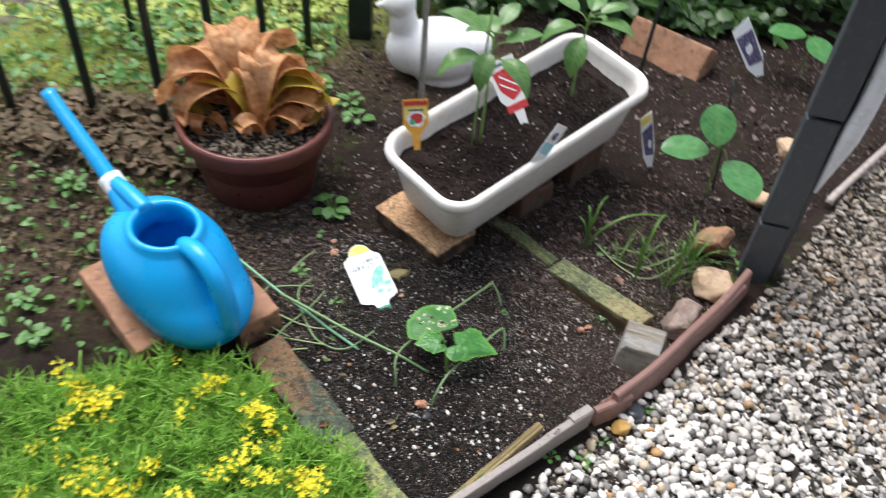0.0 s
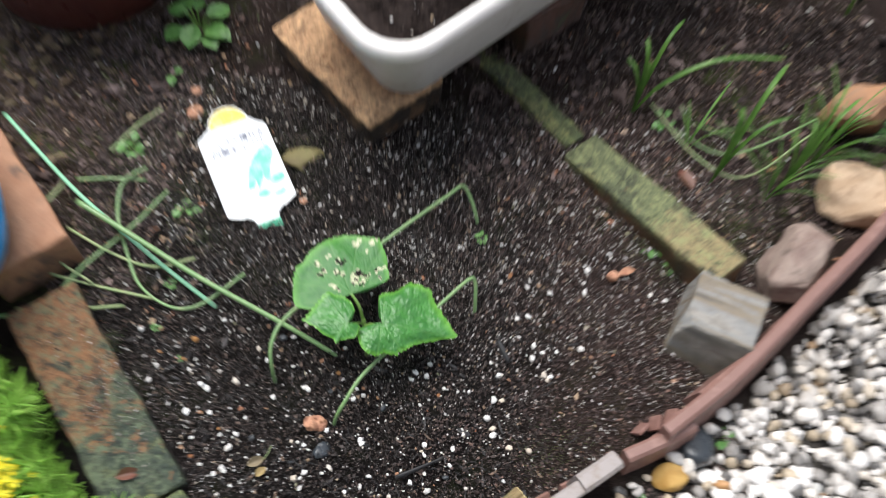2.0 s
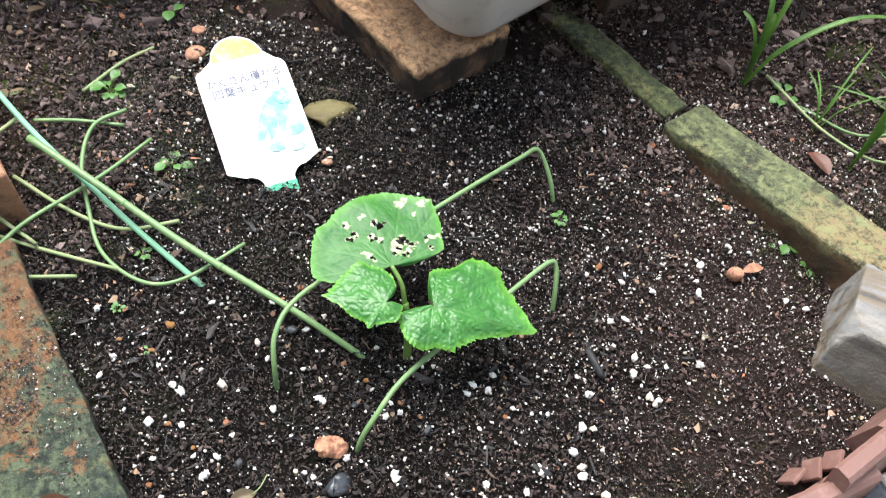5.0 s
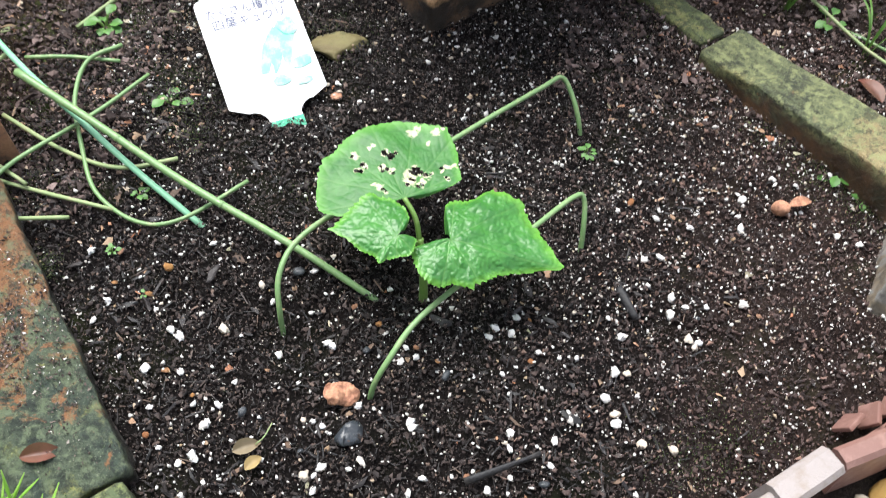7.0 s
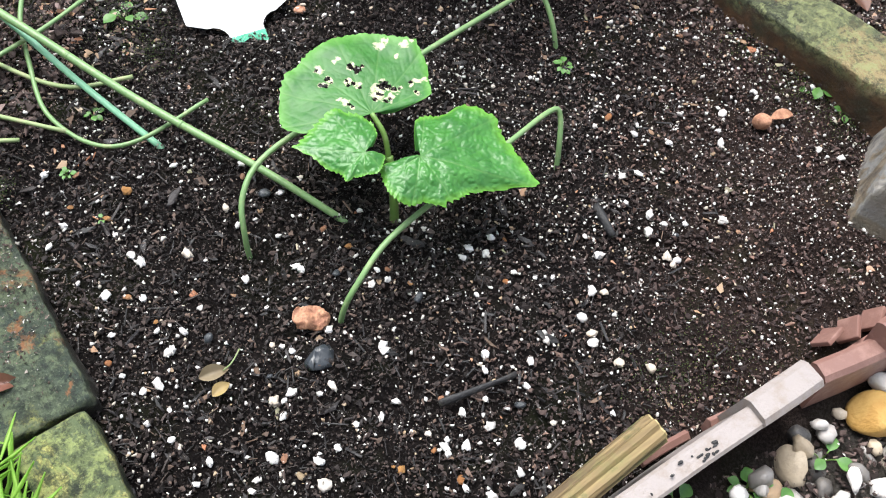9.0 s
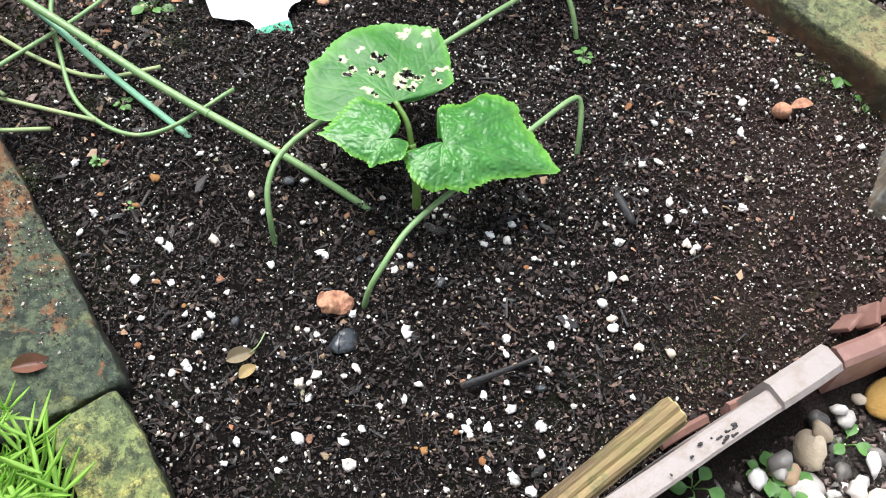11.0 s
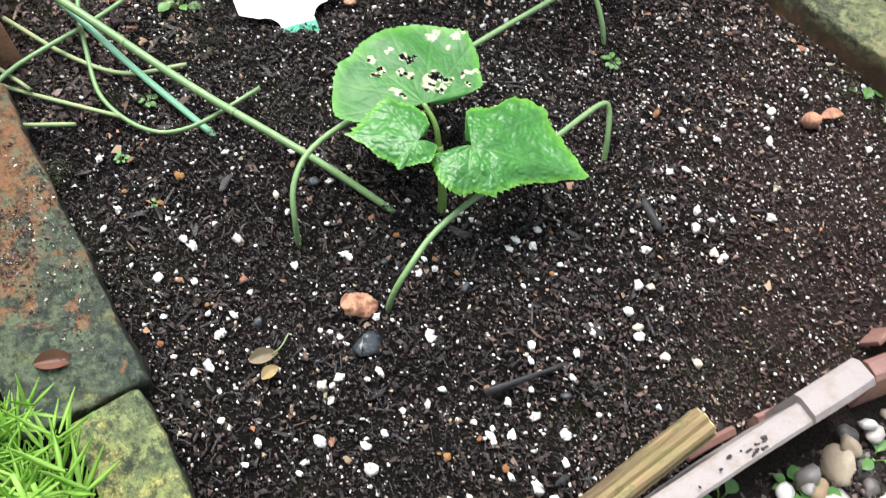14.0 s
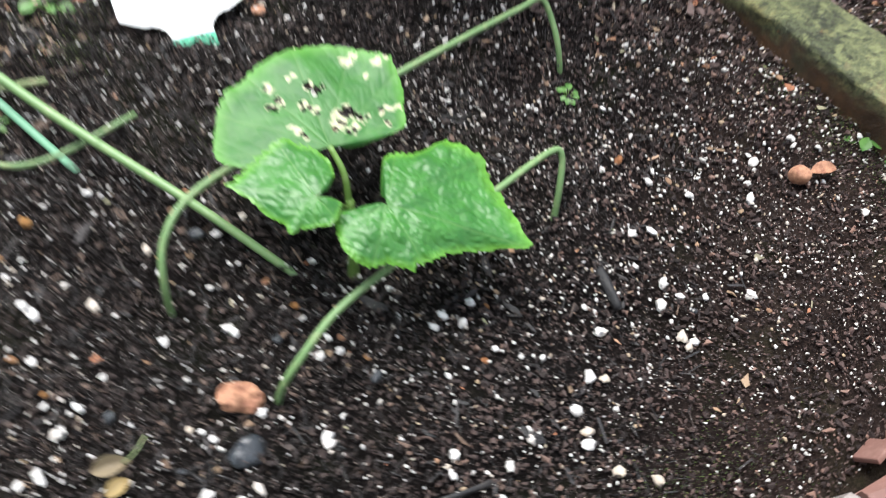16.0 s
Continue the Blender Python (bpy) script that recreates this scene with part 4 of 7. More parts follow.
def build_gravel():
    def right(x, y):
        return x > edge_x(y) + 0.012 + 0.13 * np.clip((0.88 - y) * 8, 0, 1) * rng.uniform(0, 1, len(x)) ** 1.5

    def near(x, y):
        return right(x, y) & (x < 1.2) & (y < 1.55)

    def far(x, y):
        return right(x, y) & ~((x < 1.2) & (y < 1.55))

    p = sprinkle(17000, 0.1, 1.2, 0.35, 1.55, near)
    s = np.clip(rng.lognormal(math.log(0.0062), 0.28, len(p)), 0.003, 0.013)
    p[:, 2] += rng.uniform(0.002, 0.012, len(p))
    close = (p[:, 0] < 0.62) & (p[:, 1] < 0.98)
    scatter("gravel_edge", SMOOTH_PEBBLES, p[close], np.minimum(s[close], 0.0082), M_GRAVEL, "larger white and grey gravel against the edging", "gravel", rng)
    p, s = p[~close], s[~close]
    scatter("gravel", CHIPS, p, s * 1.06, M_GRAVEL, "loose white, grey and tan gravel beside the bed", "gravel", rng, 1.0, False)
    p = sprinkle(18000, 0.1, 1.2, 0.35, 1.55, near)
    scatter("gravel_bed", SHARDS, p, np.clip(rng.lognormal(math.log(0.0055), 0.3, len(p)), 0.003, 0.01), M_GRAVEL, "small gravel under the loose stones", "gravel", rng)
    p = sprinkle(62000, 0.3, 2.4, 0.35, 3.0, far)
    p[:, 2] += rng.uniform(0.0, 0.008, len(p))
    scatter("gravel_far", SHARDS, p, np.clip(rng.lognormal(math.log(0.0078), 0.28, len(p)), 0.004, 0.015), M_GRAVELFAR, "loose white, grey and tan gravel further along", "gravel", rng, 1.0, False)


def build_unseen_wall():
    """An unseen wall, added on the viewer's side to cut light on near faces."""
    k = Nodes("grey_render", 0.85)
    k.colour(k.mix(k.ramp(k.noise(3, 5), (0.35, 0), (0.7, 1)), (0.13, 0.12, 0.11), (0.19, 0.175, 0.16))).bump(k.noise(160, 5), 0.5, 0.004)
    bm = box_bm(8.0, 0.2, 2.8, 0.01)
    ob = part("wall_south", bm, k.m, None, "", False)
    ob.matrix_basis = pose(0.3, -1.5, -0.02)
    tagged(ob, "plain grey unseen wall added to block light from behind the view", "wall", "", "structure")


build_unseen_wall()
build_soil_bits()
build_gravel()


# ---- brick rows and blocks ----
def brick(m, size, material, label, seed, group="", cuts=12, worn=0.003):
    ob = part("brick", box_bm(*size, worn, worn * 0.85, seed, cuts), material)
    ob.matrix_basis = m
    return tagged(ob, label, "brick", group)


G1 = "bricks edging the bed"
A1 = -47.9
brick(pose(-0.123, 0.786, -0.043, 0, 0, A1), (0.215, 0.062, 0.066), M_BRICK_OLD, "old orange brick with dark moss, set into the soil", 1, G1, 52)
brick(pose(0.0237, 0.635, -0.042, 0, 1, A1), (0.2, 0.035, 0.064), M_BRICK_YELLOW, "brick covered in yellow-green lichen, set into the soil", 2, G1, 52)
A2 = -44.6
brick(pose(0.357, 1.0375, -0.054, 0, -7, A2), (0.2, 0.043, 0.082), M_BRICK_EDGE, "mossy tan edging brick on edge in the soil", 3, G1, 40, 0.002)
brick(pose(0.221, 1.178, -0.0725, 0, -2, A2 - 1), (0.16, 0.027, 0.08), M_BRICK_SUNK, "mossy edging brick sunk beneath the planter", 4, G1, 30)
G2 = "bricks under the watering can"
brick(pose(-0.418, 0.905, 0.0, 0, 0, -46), (0.215, 0.075, 0.052), M_BRICK_RED, "brown clay brick under the blue watering can", 5, G2)
brick(pose(-0.278, 0.9675, 0.0, 0, 0, -46), (0.21, 0.075, 0.05), M_BRICK_RED, "brown damp clay brick under the blue watering can", 6, G2)
G3 = "bricks under the planter"
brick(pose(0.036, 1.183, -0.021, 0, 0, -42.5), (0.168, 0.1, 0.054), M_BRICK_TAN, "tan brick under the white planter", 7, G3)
brick(pose(0.19, 1.32, 0.0, 0, 0, -44), (0.15, 0.09, 0.052), M_BRICK_DARK, "dark brown brick under the white planter", 8, G3)
brick(pose(0.292, 1.437, 0.0, 0, 0, -44), (0.15, 0.09, 0.08), M_BRICK_DARK, "brown brick under the far end of the planter", 9, G3)
brick(pose(0.59, 1.9, 0.0, 58, 0, -38), (0.21, 0.1, 0.06), M_BRICK_RED, "brown brick leaning in the soil behind the planter", 10)


def build_spill():
    """Soil spilled over the inner half of the old brick."""
    g = np.random.default_rng(12)
    u, v = g.normal(0.0, 0.04, 3600), g.uniform(-0.012, 0.03, 3600)
    keep = (np.abs(u) < 0.1) & (g.uniform(0, 1, 3600) < 0.45 + 1.2 * swell(u, v, 45, 5))
    u, v = u[keep], v[keep]
    c, d = math.cos(radians(A1)), math.sin(radians(A1))
    p = np.stack([-0.123 + u * c - v * d, 0.786 + u * d + v * c, np.full(len(u), 0.0238)], -1)
    pale = g.random(len(p)) < 0.3
    s = np.clip(g.lognormal(math.log(0.0006), 0.45, len(p)), 0.0003, 0.0016)
    scatter("spilled_soil", SHARDS, p[~pale], s[~pale], M_CLOD, "loose soil spilled over the old brick", "soil", g, 0.8, False)
    scatter("spilled_grit", SPECKS, p[pale], s[pale], M_DUST, "pale grit spilled over the old brick", "grit", g, 0.8, False)


build_spill()


# ---- rocks beside the bed ----
def rock(m, size, seed, material, label, facets=5):
    ob = part("rock", broken_bm(*size, seed, 14 + facets), material, None, "", True)
    ob.matrix_basis = m
    return tagged(ob, label, "rock", "rocks along the edging")


bm = box_bm(0.076, 0.09, 0.064, 0.002, 0.002, 4, 24)
for v in bm.verts:
    k = 0.8 + 0.2 * (1 - v.co.z / 0.064)
    v.co.x, v.co.y = v.co.x * (k + 0.03), v.co.y * k + 0.017 * v.co.z / 0.064 * max(0.0, -v.co.y) / 0.045
    over = v.co.x * -0.75 + v.co.y * -0.35 + v.co.z * 0.6 - 0.062
    if over > 0:
        v.co -= Vector((-0.75, -0.35, 0.6)) * over * 0.9
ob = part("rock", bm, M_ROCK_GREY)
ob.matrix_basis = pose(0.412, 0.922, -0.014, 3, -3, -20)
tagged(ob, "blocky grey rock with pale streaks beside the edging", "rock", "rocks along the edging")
rock(pose(0.489, 1.0, -0.008, 0, 0, 65), (0.088, 0.06, 0.062), 8, M_ROCK_BROWN, "purple-brown streaked rock beside the edging")
rock(pose(0.558, 1.091, -0.006, 0, 0, 10), (0.076, 0.07, 0.054), 12, M_ROCK_TAN, "angular tan rock beside the edging")
rock(pose(0.577, 1.197, -0.008, 0, -14, 40), (0.085, 0.06, 0.082), 17, M_ROCK_ORANGE, "orange-brown rock beside the black edging")
rock(pose(0.80, 1.52, -0.006, 0, 0, -20), (0.085, 0.06, 0.05), 21, M_ROCK_TAN, "pale tan rock lying on the soil")
rock(pose(0.70, 1.36, -0.006, 0, 0, 50), (0.06, 0.045, 0.04), 25, M_ROCK_TAN, "small tan rock beside the black edging")


# ---- edging strips ----
def strip_bm(line, width, height, lean=0.0, steps=5, bevel=0.0025):
    """A flat bar on a smooth line, with its base at the line's height."""
    bm, rings = bmesh.new(), []
    pts = smooth_line(line, steps)
    for n, p in enumerate(pts):
        a = pts[min(n + 1, len(pts) - 1)] - pts[max(n - 1, 0)]
        side = Vector((-a.y, a.x, 0)).normalized()
        up = (Vector((0, 0, 1)) + side * lean).normalized()
        w, b = width / 2, bevel
        prof = ((-w, 0), (w, 0), (w, height - b), (w - b, height), (-w + b, height), (-w, height - b))
        rings.append([p + side * s + up * h for s, h in prof])
    return loft_bm(rings)


def build_post():
    """A jointed square plastic post with a white hose tied up its far side."""
    t = thing("garden_post", pose(0.638, 1.131, -0.02, -3, 0.8, -11), "upright black square plastic post in jointed sections", "post")
    for low, high, w in ((0.0, 0.148, 0.053), (0.153, 0.363, 0.054), (0.369, 0.8, 0.057), (0.806, 1.5, 0.058)):
        bm = box_bm(w, 0.026, high - low, 0.004)
        bmesh.ops.translate(bm, vec=(0, 0.013, low), verts=bm.verts)
        part("section", bm, M_BLACKP, t, "", False)
        bm = box_bm(w - 0.006, 0.03, high - low + 0.006, 0.003)
        bmesh.ops.translate(bm, vec=(0.019, 0.038, low - 0.003 * (low > 0)), verts=bm.verts)
        part("back_channel", bm, M_BLACKP, t, "", False)
    line = smooth_line([(0.682, 1.146, 0.205), (0.688, 1.147, 0.26), (0.695, 1.148, 0.32), (0.701, 1.153, 0.39), (0.703, 1.162, 0.46), (0.704, 1.174, 0.55), (0.705, 1.194, 0.75), (0.709, 1.214, 1.4)], 26)
    rings, side = [], None
    for n, p in enumerate(line):
        ahead = (line[min(n + 1, len(line) - 1)] - line[max(n - 1, 0)]).normalized()
        side = ahead.orthogonal().normalized() if side is None else (side - ahead * side.dot(ahead)).normalized()
        up = ahead.cross(side)
        r = (0.0165 if n % 2 else 0.0146) * min(1.0, 0.15 + n / 60)
        rings.append([p + r * (math.cos(a) * side + math.sin(a) * up) for a in (math.pi * s / 8 for s in range(16))])
    ob = part("ribbed_hose", loft_bm(rings), M_NET)
    tagged(ob, "white ribbed hose tied up along the black post", "hose")
    ob = part("pale_pipe", tube_bm([(0.835, 1.36, 0.012), (0.852, 1.38, 0.022), (0.955, 1.495, 0.026), (1.06, 1.617, 0.028), (1.14, 1.77, 0.026), (1.23, 1.935, 0.02), (1.5, 2.45, 0.015)], 0.0075, 10), M_PIPE)
    tagged(ob, "thin pale pipe lying between soil and gravel", "pipe")


def build_brown_edging():
    t = thing("brown_edging", pose(0, 0, 0), "bent rosy-brown plastic edging strips, cracked and overlapping", "edging")
    part("strip", strip_bm([(0.622, 1.105, 0.0), (0.565, 1.03, 0.0), (0.5, 0.955, 0.0), (0.425, 0.868, 0.0), (0.36, 0.806, 0.0)], 0.012, 0.05, -0.15), M_BROWNP, t, "", False)
    part("strip", strip_bm([(0.60, 1.083, 0.002), (0.53, 1.0, 0.002), (0.455, 0.92, 0.002), (0.385, 0.852, 0.002)], 0.009, 0.04, 0.15), M_BROWNP, t, "", False)
    part("strip", strip_bm([(0.372, 0.827, 0.0), (0.329, 0.794, 0.0), (0.277, 0.762, 0.0)], 0.005, 0.014, -0.1), M_BROWNP, t, "", False)
    part("strip", strip_bm([(0.385, 0.822, 0.002), (0.355, 0.803, 0.002), (0.327, 0.787, 0.002)], 0.012, 0.034, -0.1), M_BROWNP, t, "", False)
    part("strip", strip_bm([(0.268, 0.758, 0.0), (0.256, 0.7495, 0.0), (0.244, 0.74, 0.0)], 0.005, 0.006, -0.1), M_BROWNP, t, "", False)
    for n, (x, y, a) in enumerate(((0.341, 0.824, 50), (0.353, 0.829, 82), (0.367, 0.838, 70))):
        bm = box_bm(0.014, 0.003, 0.014, 0.0008)
        bmesh.ops.transform(bm, matrix=pose(x, y, 0.004, 25, 0, a), verts=bm.verts)
        part("spike", bm, M_BROWNP, t, "", False)
    b = thing("beige_edging", pose(0.002, -0.003, -0.006), "pale beige plastic edging strip with a raised square end", "edging")
    part("bar", strip_bm([(0.2855, 0.7635, 0.010), (0.2555, 0.739, 0.008), (0.226, 0.714, 0.004), (0.0955, 0.6045, 0.0)], 0.012, 0.042, 0.06, 5, 0.0016), M_BEIGE, b, "", False)
    part("end_block", strip_bm([(0.312, 0.788, 0.01), (0.2985, 0.7765, 0.01), (0.2825, 0.7635, 0.01)], 0.016, 0.046, 0.06, 3, 0.003), M_BEIGE, b, "", False)
    part("rib", strip_bm([(0.298, 0.780, 0.01), (0.25, 0.741, 0.006), (0.21, 0.706, 0.0)], 0.005, 0.042, 0.1, 5, 0.001), M_BEIGE, b, "", False)
    for n in range(17):
        r = random.Random(n)
        u = r.gauss(0.42, 0.05) if n < 14 else r.uniform(0.6, 0.85)
        bm = rock_bm(r.uniform(0.0012, 0.004), r.uniform(0.001, 0.002), 0.0006, n, 2, 0.7)
        bmesh.ops.transform(bm, matrix=pose(0.287 - 0.06 * u, 0.7616 - 0.0495 * u + r.uniform(-0.004, 0.003), 0.0519 - 0.004 * u, 0, 0, 40), verts=bm.verts)
        part("dark_speck", bm, M_CHAR, b, "dark dried dirt")
    log = thing("wooden_stake", pose(0.213, 0.7185, 0.022, 0, -8, 45), "weathered yellow grooved wooden stake lying by the edging", "stake")
    bm, prof = bmesh.new(), []
    for s in range(20):
        a = 2 * math.pi * s / 20
        r = 0.0074 * (1.05 - 0.28 * (s % 3 == 0) - 0.08 * (s % 4 == 1))
        prof.append((r * 1.05 * math.cos(a), r * math.sin(a)))
    rings = [[(x, y + 0.0006 * noise.noise(Vector((x * 40, 0, n))), z + 0.014) for n, (y, z) in enumerate(prof)] for x in np.linspace(-0.15, 0.041, 14)]
    part("shaft", loft_bm(rings, bm=bm), M_LOG, log, "", False)
    part("cut_end", loft_bm([[(x, y * 0.93, 0.014 + z * 0.93) for y, z in prof] for x in (0.0405, 0.0418)]), M_LOGEND, log, "pale sawn end of the stake", False)


build_post()
build_brown_edging()


# ---- the cucumber seedling and its wires ----
def build_cucumber():
    base = Vector((0.098, 0.861, -0.004))
    t = thing("cucumber_seedling", Matrix.Translation(base), "young cucumber plant with three toothed leaves, one holed", "plant")
    part("stem", tube_bm([(0, 0, 0), (-0.001, 0.004, 0.018), (-0.004, 0.013, 0.036), (-0.006, 0.018, 0.044)], 0.0028, 10, 5, 0.75, 0.12), M_STEM, t)
    part("petiole", tube_bm([(-0.006, 0.017, 0.042), (-0.01, 0.024, 0.055), (-0.018, 0.032, 0.0615)], 0.0017, 8, 5, 0.85), M_STEM, t)
    part("petiole", tube_bm([(-0.005, 0.012, 0.04), (0.002, 0.011, 0.05), (0.012, 0.007, 0.0605)], 0.0014, 8), M_STEM, t)
    part("petiole", tube_bm([(-0.005, 0.014, 0.042), (-0.009, 0.009, 0.054), (-0.016, 0.001, 0.0675)], 0.001, 8), M_STEM, t)
    round_leaf = [(26, 0.12), (29, 0.31), (31, 0.49), (35, 0.62), (49, 0.69), (58, 0.8), (68, 0.91), (75, 1.0), (85, 0.98), (95, 0.98), (106, 1.0), (123, 0.97), (134, 0.94), (143, 0.93), (152, 0.88), (160, 0.92), (170, 0.89), (182, 0.85), (200, 0.83), (204, 0.78), (210, 0.64), (213, 0.49), (217, 0.21)]
    holes = [(120, 0.58, 0.0019), (115, 0.52, 0.0022), (110, 0.56, 0.0013), (82, 0.36, 0.0029), (77, 0.36, 0.0019), (146, 0.72, 0.001), (146, 0.57, 0.0013), (147, 0.52, 0.001), (156, 0.57, 0.0013), (153, 0.53, 0.0013), (133, 0.44, 0.001), (135, 0.38, 0.001), (126, 0.38, 0.0013), (122, 0.32, 0.001), (86, 0.25, 0.001), (78, 0.24, 0.001), (90, 0.17, 0.0013), (59, 0.2, 0.0013), (56, 0.24, 0.0013), (66, 0.37, 0.0013), (60, 0.41, 0.001), (58, 0.54, 0.001), (45, 0.5, 0.001), (41, 0.51, 0.001), (167, 0.23, 0.001), (170, 0.19, 0.001)]
    faded = [(95, 0.85, 0.0035), (92, 0.91, 0.0026), (80, 0.91, 0.0029), (76, 0.98, 0.0022), (82, 0.75, 0.0019), (50, 0.66, 0.0022), (55, 0.6, 0.0026), (57, 0.52, 0.0016), (86, 0.22, 0.0042), (93, 0.3, 0.0029), (165, 0.26, 0.0029), (164, 0.32, 0.0019), (175, 0.19, 0.0022), (131, 0.69, 0.0019), (127, 0.7, 0.0016), (144, 0.71, 0.0026), (146, 0.55, 0.0022), (155, 0.56, 0.0026), (133, 0.42, 0.0026), (123, 0.34, 0.0022), (62, 0.36, 0.0026), (62, 0.29, 0.0022)]
    a = part("leaf", lobed_leaf_bm(round_leaf, 0.0592, 0.03, 0.0, [(d, u, q * 1.4) for d, u, q in holes], 62, 330, 1, 0.008, faded, 0.12), M_CUKE_FLAT, t, "rounded leaf eaten full of small holes")
    a.matrix_basis = pose(-0.018, 0.032, 0.0615, 0, 2, 0)
    small = [(68, 0.19), (73, 0.36), (87, 0.53), (97, 0.64), (107, 0.72), (120, 0.85), (126, 0.98), (134, 0.95), (146, 0.89), (159, 0.9), (174, 0.95), (180, 1.0), (188, 0.74), (201, 0.59), (216, 0.49), (230, 0.41), (248, 0.48), (253, 0.36), (285, 0.3), (309, 0.34), (343, 0.27), (371, 0.27), (391, 0.15)]
    b = part("leaf", lobed_leaf_bm(small, 0.038, 0.1, 0.05, (), 38, 280, 2, 0.035, (), 0.25), M_CUKE, t, "small crinkled bright green leaf")
    b.matrix_basis = pose(-0.016, 0.0, 0.070, 0, -3, 0)
    big = [(165, 0.07), (186, 0.15), (197, 0.25), (205, 0.31), (223, 0.34), (241, 0.39), (257, 0.41), (270, 0.4), (284, 0.36), (298, 0.4), (307, 0.44), (311, 0.41), (328, 0.45), (338, 0.47), (350, 0.58), (356, 0.71), (359, 0.81), (361, 0.93), (363, 1.0), (369, 0.91), (377, 0.86), (386, 0.8), (395, 0.79), (403, 0.82), (408, 0.85), (413, 0.81), (419, 0.77), (427, 0.74), (432, 0.6), (438, 0.51), (448, 0.47), (458, 0.43), (463, 0.38), (466, 0.24), (468, 0.12)]
    c = part("leaf", lobed_leaf_bm(big, 0.0681, 0.1, 0.034, (), 56, 360, 3, 0.022, (), 0.25), M_CUKE, t, "large pointed toothed leaf with pale veins")
    c.matrix_basis = pose(0.012, 0.008, 0.0625, 0, 9, 0)


def build_wires():
    g = "wires over the seedling"
    rod = 0.0017
    a = part("bent_wire", tube_bm([(0.022, 0.824, -0.03), (0.0195, 0.83, 0.012), (0.0165, 0.848, 0.030), (0.025, 0.874, 0.034), (0.06, 0.917, 0.033), (0.11, 0.976, 0.032), (0.152, 1.022, 0.032), (0.163, 1.035, 0.030), (0.171, 1.032, 0.022), (0.18, 1.02, 0.008), (0.188, 1.009, -0.02)], rod, 10, 6), M_WIRE)
    tagged(a, "green coated wire bent into a hoop over the soil", "wire", g)
    b = part("bent_wire", tube_bm([(0.078, 0.793, -0.03), (0.08, 0.796, 0.006), (0.087, 0.807, 0.024), (0.1, 0.832, 0.032), (0.128, 0.868, 0.034), (0.157, 0.905, 0.033), (0.179, 0.934, 0.030), (0.186, 0.936, 0.026), (0.189, 0.922, 0.01), (0.191, 0.908, -0.02)], rod, 10, 6), M_WIRE)
    tagged(b, "green coated wire bent into a hoop over the soil", "wire", g)
    p = thing("garden_stake", pose(0, 0, 0), "slanting green garden stake with raised rings", "stake")
    line = [(0.089, 0.852, -0.01), (0.02, 0.876, 0.011), (-0.06, 0.905, 0.022), (-0.13, 0.935, 0.032), (-0.185, 0.958, 0.04)]
    part("shaft", tube_bm(line, 0.0022, 10, 8, 1.25), M_WIRE, p)
    pts = smooth_line(line, 12)
    for n in range(20, len(pts) - 2, 12):
        d = (pts[n + 1] - pts[n]).normalized() * 0.001
        part("ring", tube_bm([pts[n] - d, pts[n], pts[n] + d], 0.0026, 10, 0), M_WIRE, p)
    cord = part("cord", tube_bm([(-0.29, 1.05, 0.03), (-0.2, 0.978, 0.03), (-0.14, 0.94, 0.022), (-0.1, 0.917, 0.012), (-0.055, 0.893, 0.002), (-0.04, 0.886, -0.004)], 0.0022, 8), M_TWINE)
    tagged(cord, "mint green garden cord trailing across the soil", "cord")
    g = "trimmed stems on the soil"
    loops = [
        [(-0.147, 1.022, 0.012), (-0.163, 1.0, 0.014), (-0.158, 0.965, 0.013), (-0.14, 0.93, 0.01), (-0.118, 0.897, 0.008), (-0.085, 0.88, 0.008), (-0.058, 0.886, 0.01), (-0.026, 0.921, 0.012)],
        [(-0.3, 0.905, 0.006), (-0.23, 0.9, 0.01), (-0.163, 0.892, 0.008), (-0.102, 0.886, 0.008)],
        [(-0.22, 0.86, 0.006), (-0.17, 0.866, 0.008), (-0.127, 0.876, 0.007)],
        [(-0.285, 0.838, 0.01), (-0.2, 0.858, 0.014), (-0.17, 0.905, 0.018), (-0.14, 0.955, 0.014), (-0.12, 1.0, 0.01)],
        [(-0.214, 0.991, 0.02), (-0.222, 0.95, 0.024), (-0.2, 0.912, 0.018), (-0.16, 0.892, 0.012)],
        [(-0.2, 0.945, 0.01), (-0.15, 0.925, 0.008), (-0.11, 0.917, 0.01), (-0.075, 0.93, 0.012)],
        [(-0.21, 1.0, 0.008), (-0.18, 1.005, 0.01), (-0.145, 1.01, 0.008)],
        [(-0.19, 1.04, 0.004), (-0.172, 1.075, 0.006), (-0.155, 1.1, 0.004)],
        [(0.355, 1.185, 0.008), (0.4, 1.12, 0.012), (0.45, 1.1, 0.014), (0.52, 1.16, 0.02)],
        [(0.38, 1.155, 0.006), (0.44, 1.13, 0.01), (0.55, 1.2, 0.014)],
    ]
    for n, l in enumerate(loops):
        ob = part("cut_stem", tube_bm(l, 0.0016 if n < 8 else 0.0013, 7, 6, 0.85, 0.1), M_CORD if n % 3 else M_WIRE)
        tagged(ob, "thin pale green cut stem curling on the soil", "stem", g)


build_cucumber()
build_wires()


# ---- plant labels ----
def frame_of(foot, top, across):
    """A pose whose x runs across a label, y up along it, from its foot."""
    y = (Vector(top) - Vector(foot)).normalized()
    x = Vector(across)
    x = (x - y * x.dot(y)).normalized()
    m = Matrix((x, y, x.cross(y))).transposed().to_4x4()
    return Matrix.Translation(foot) @ m


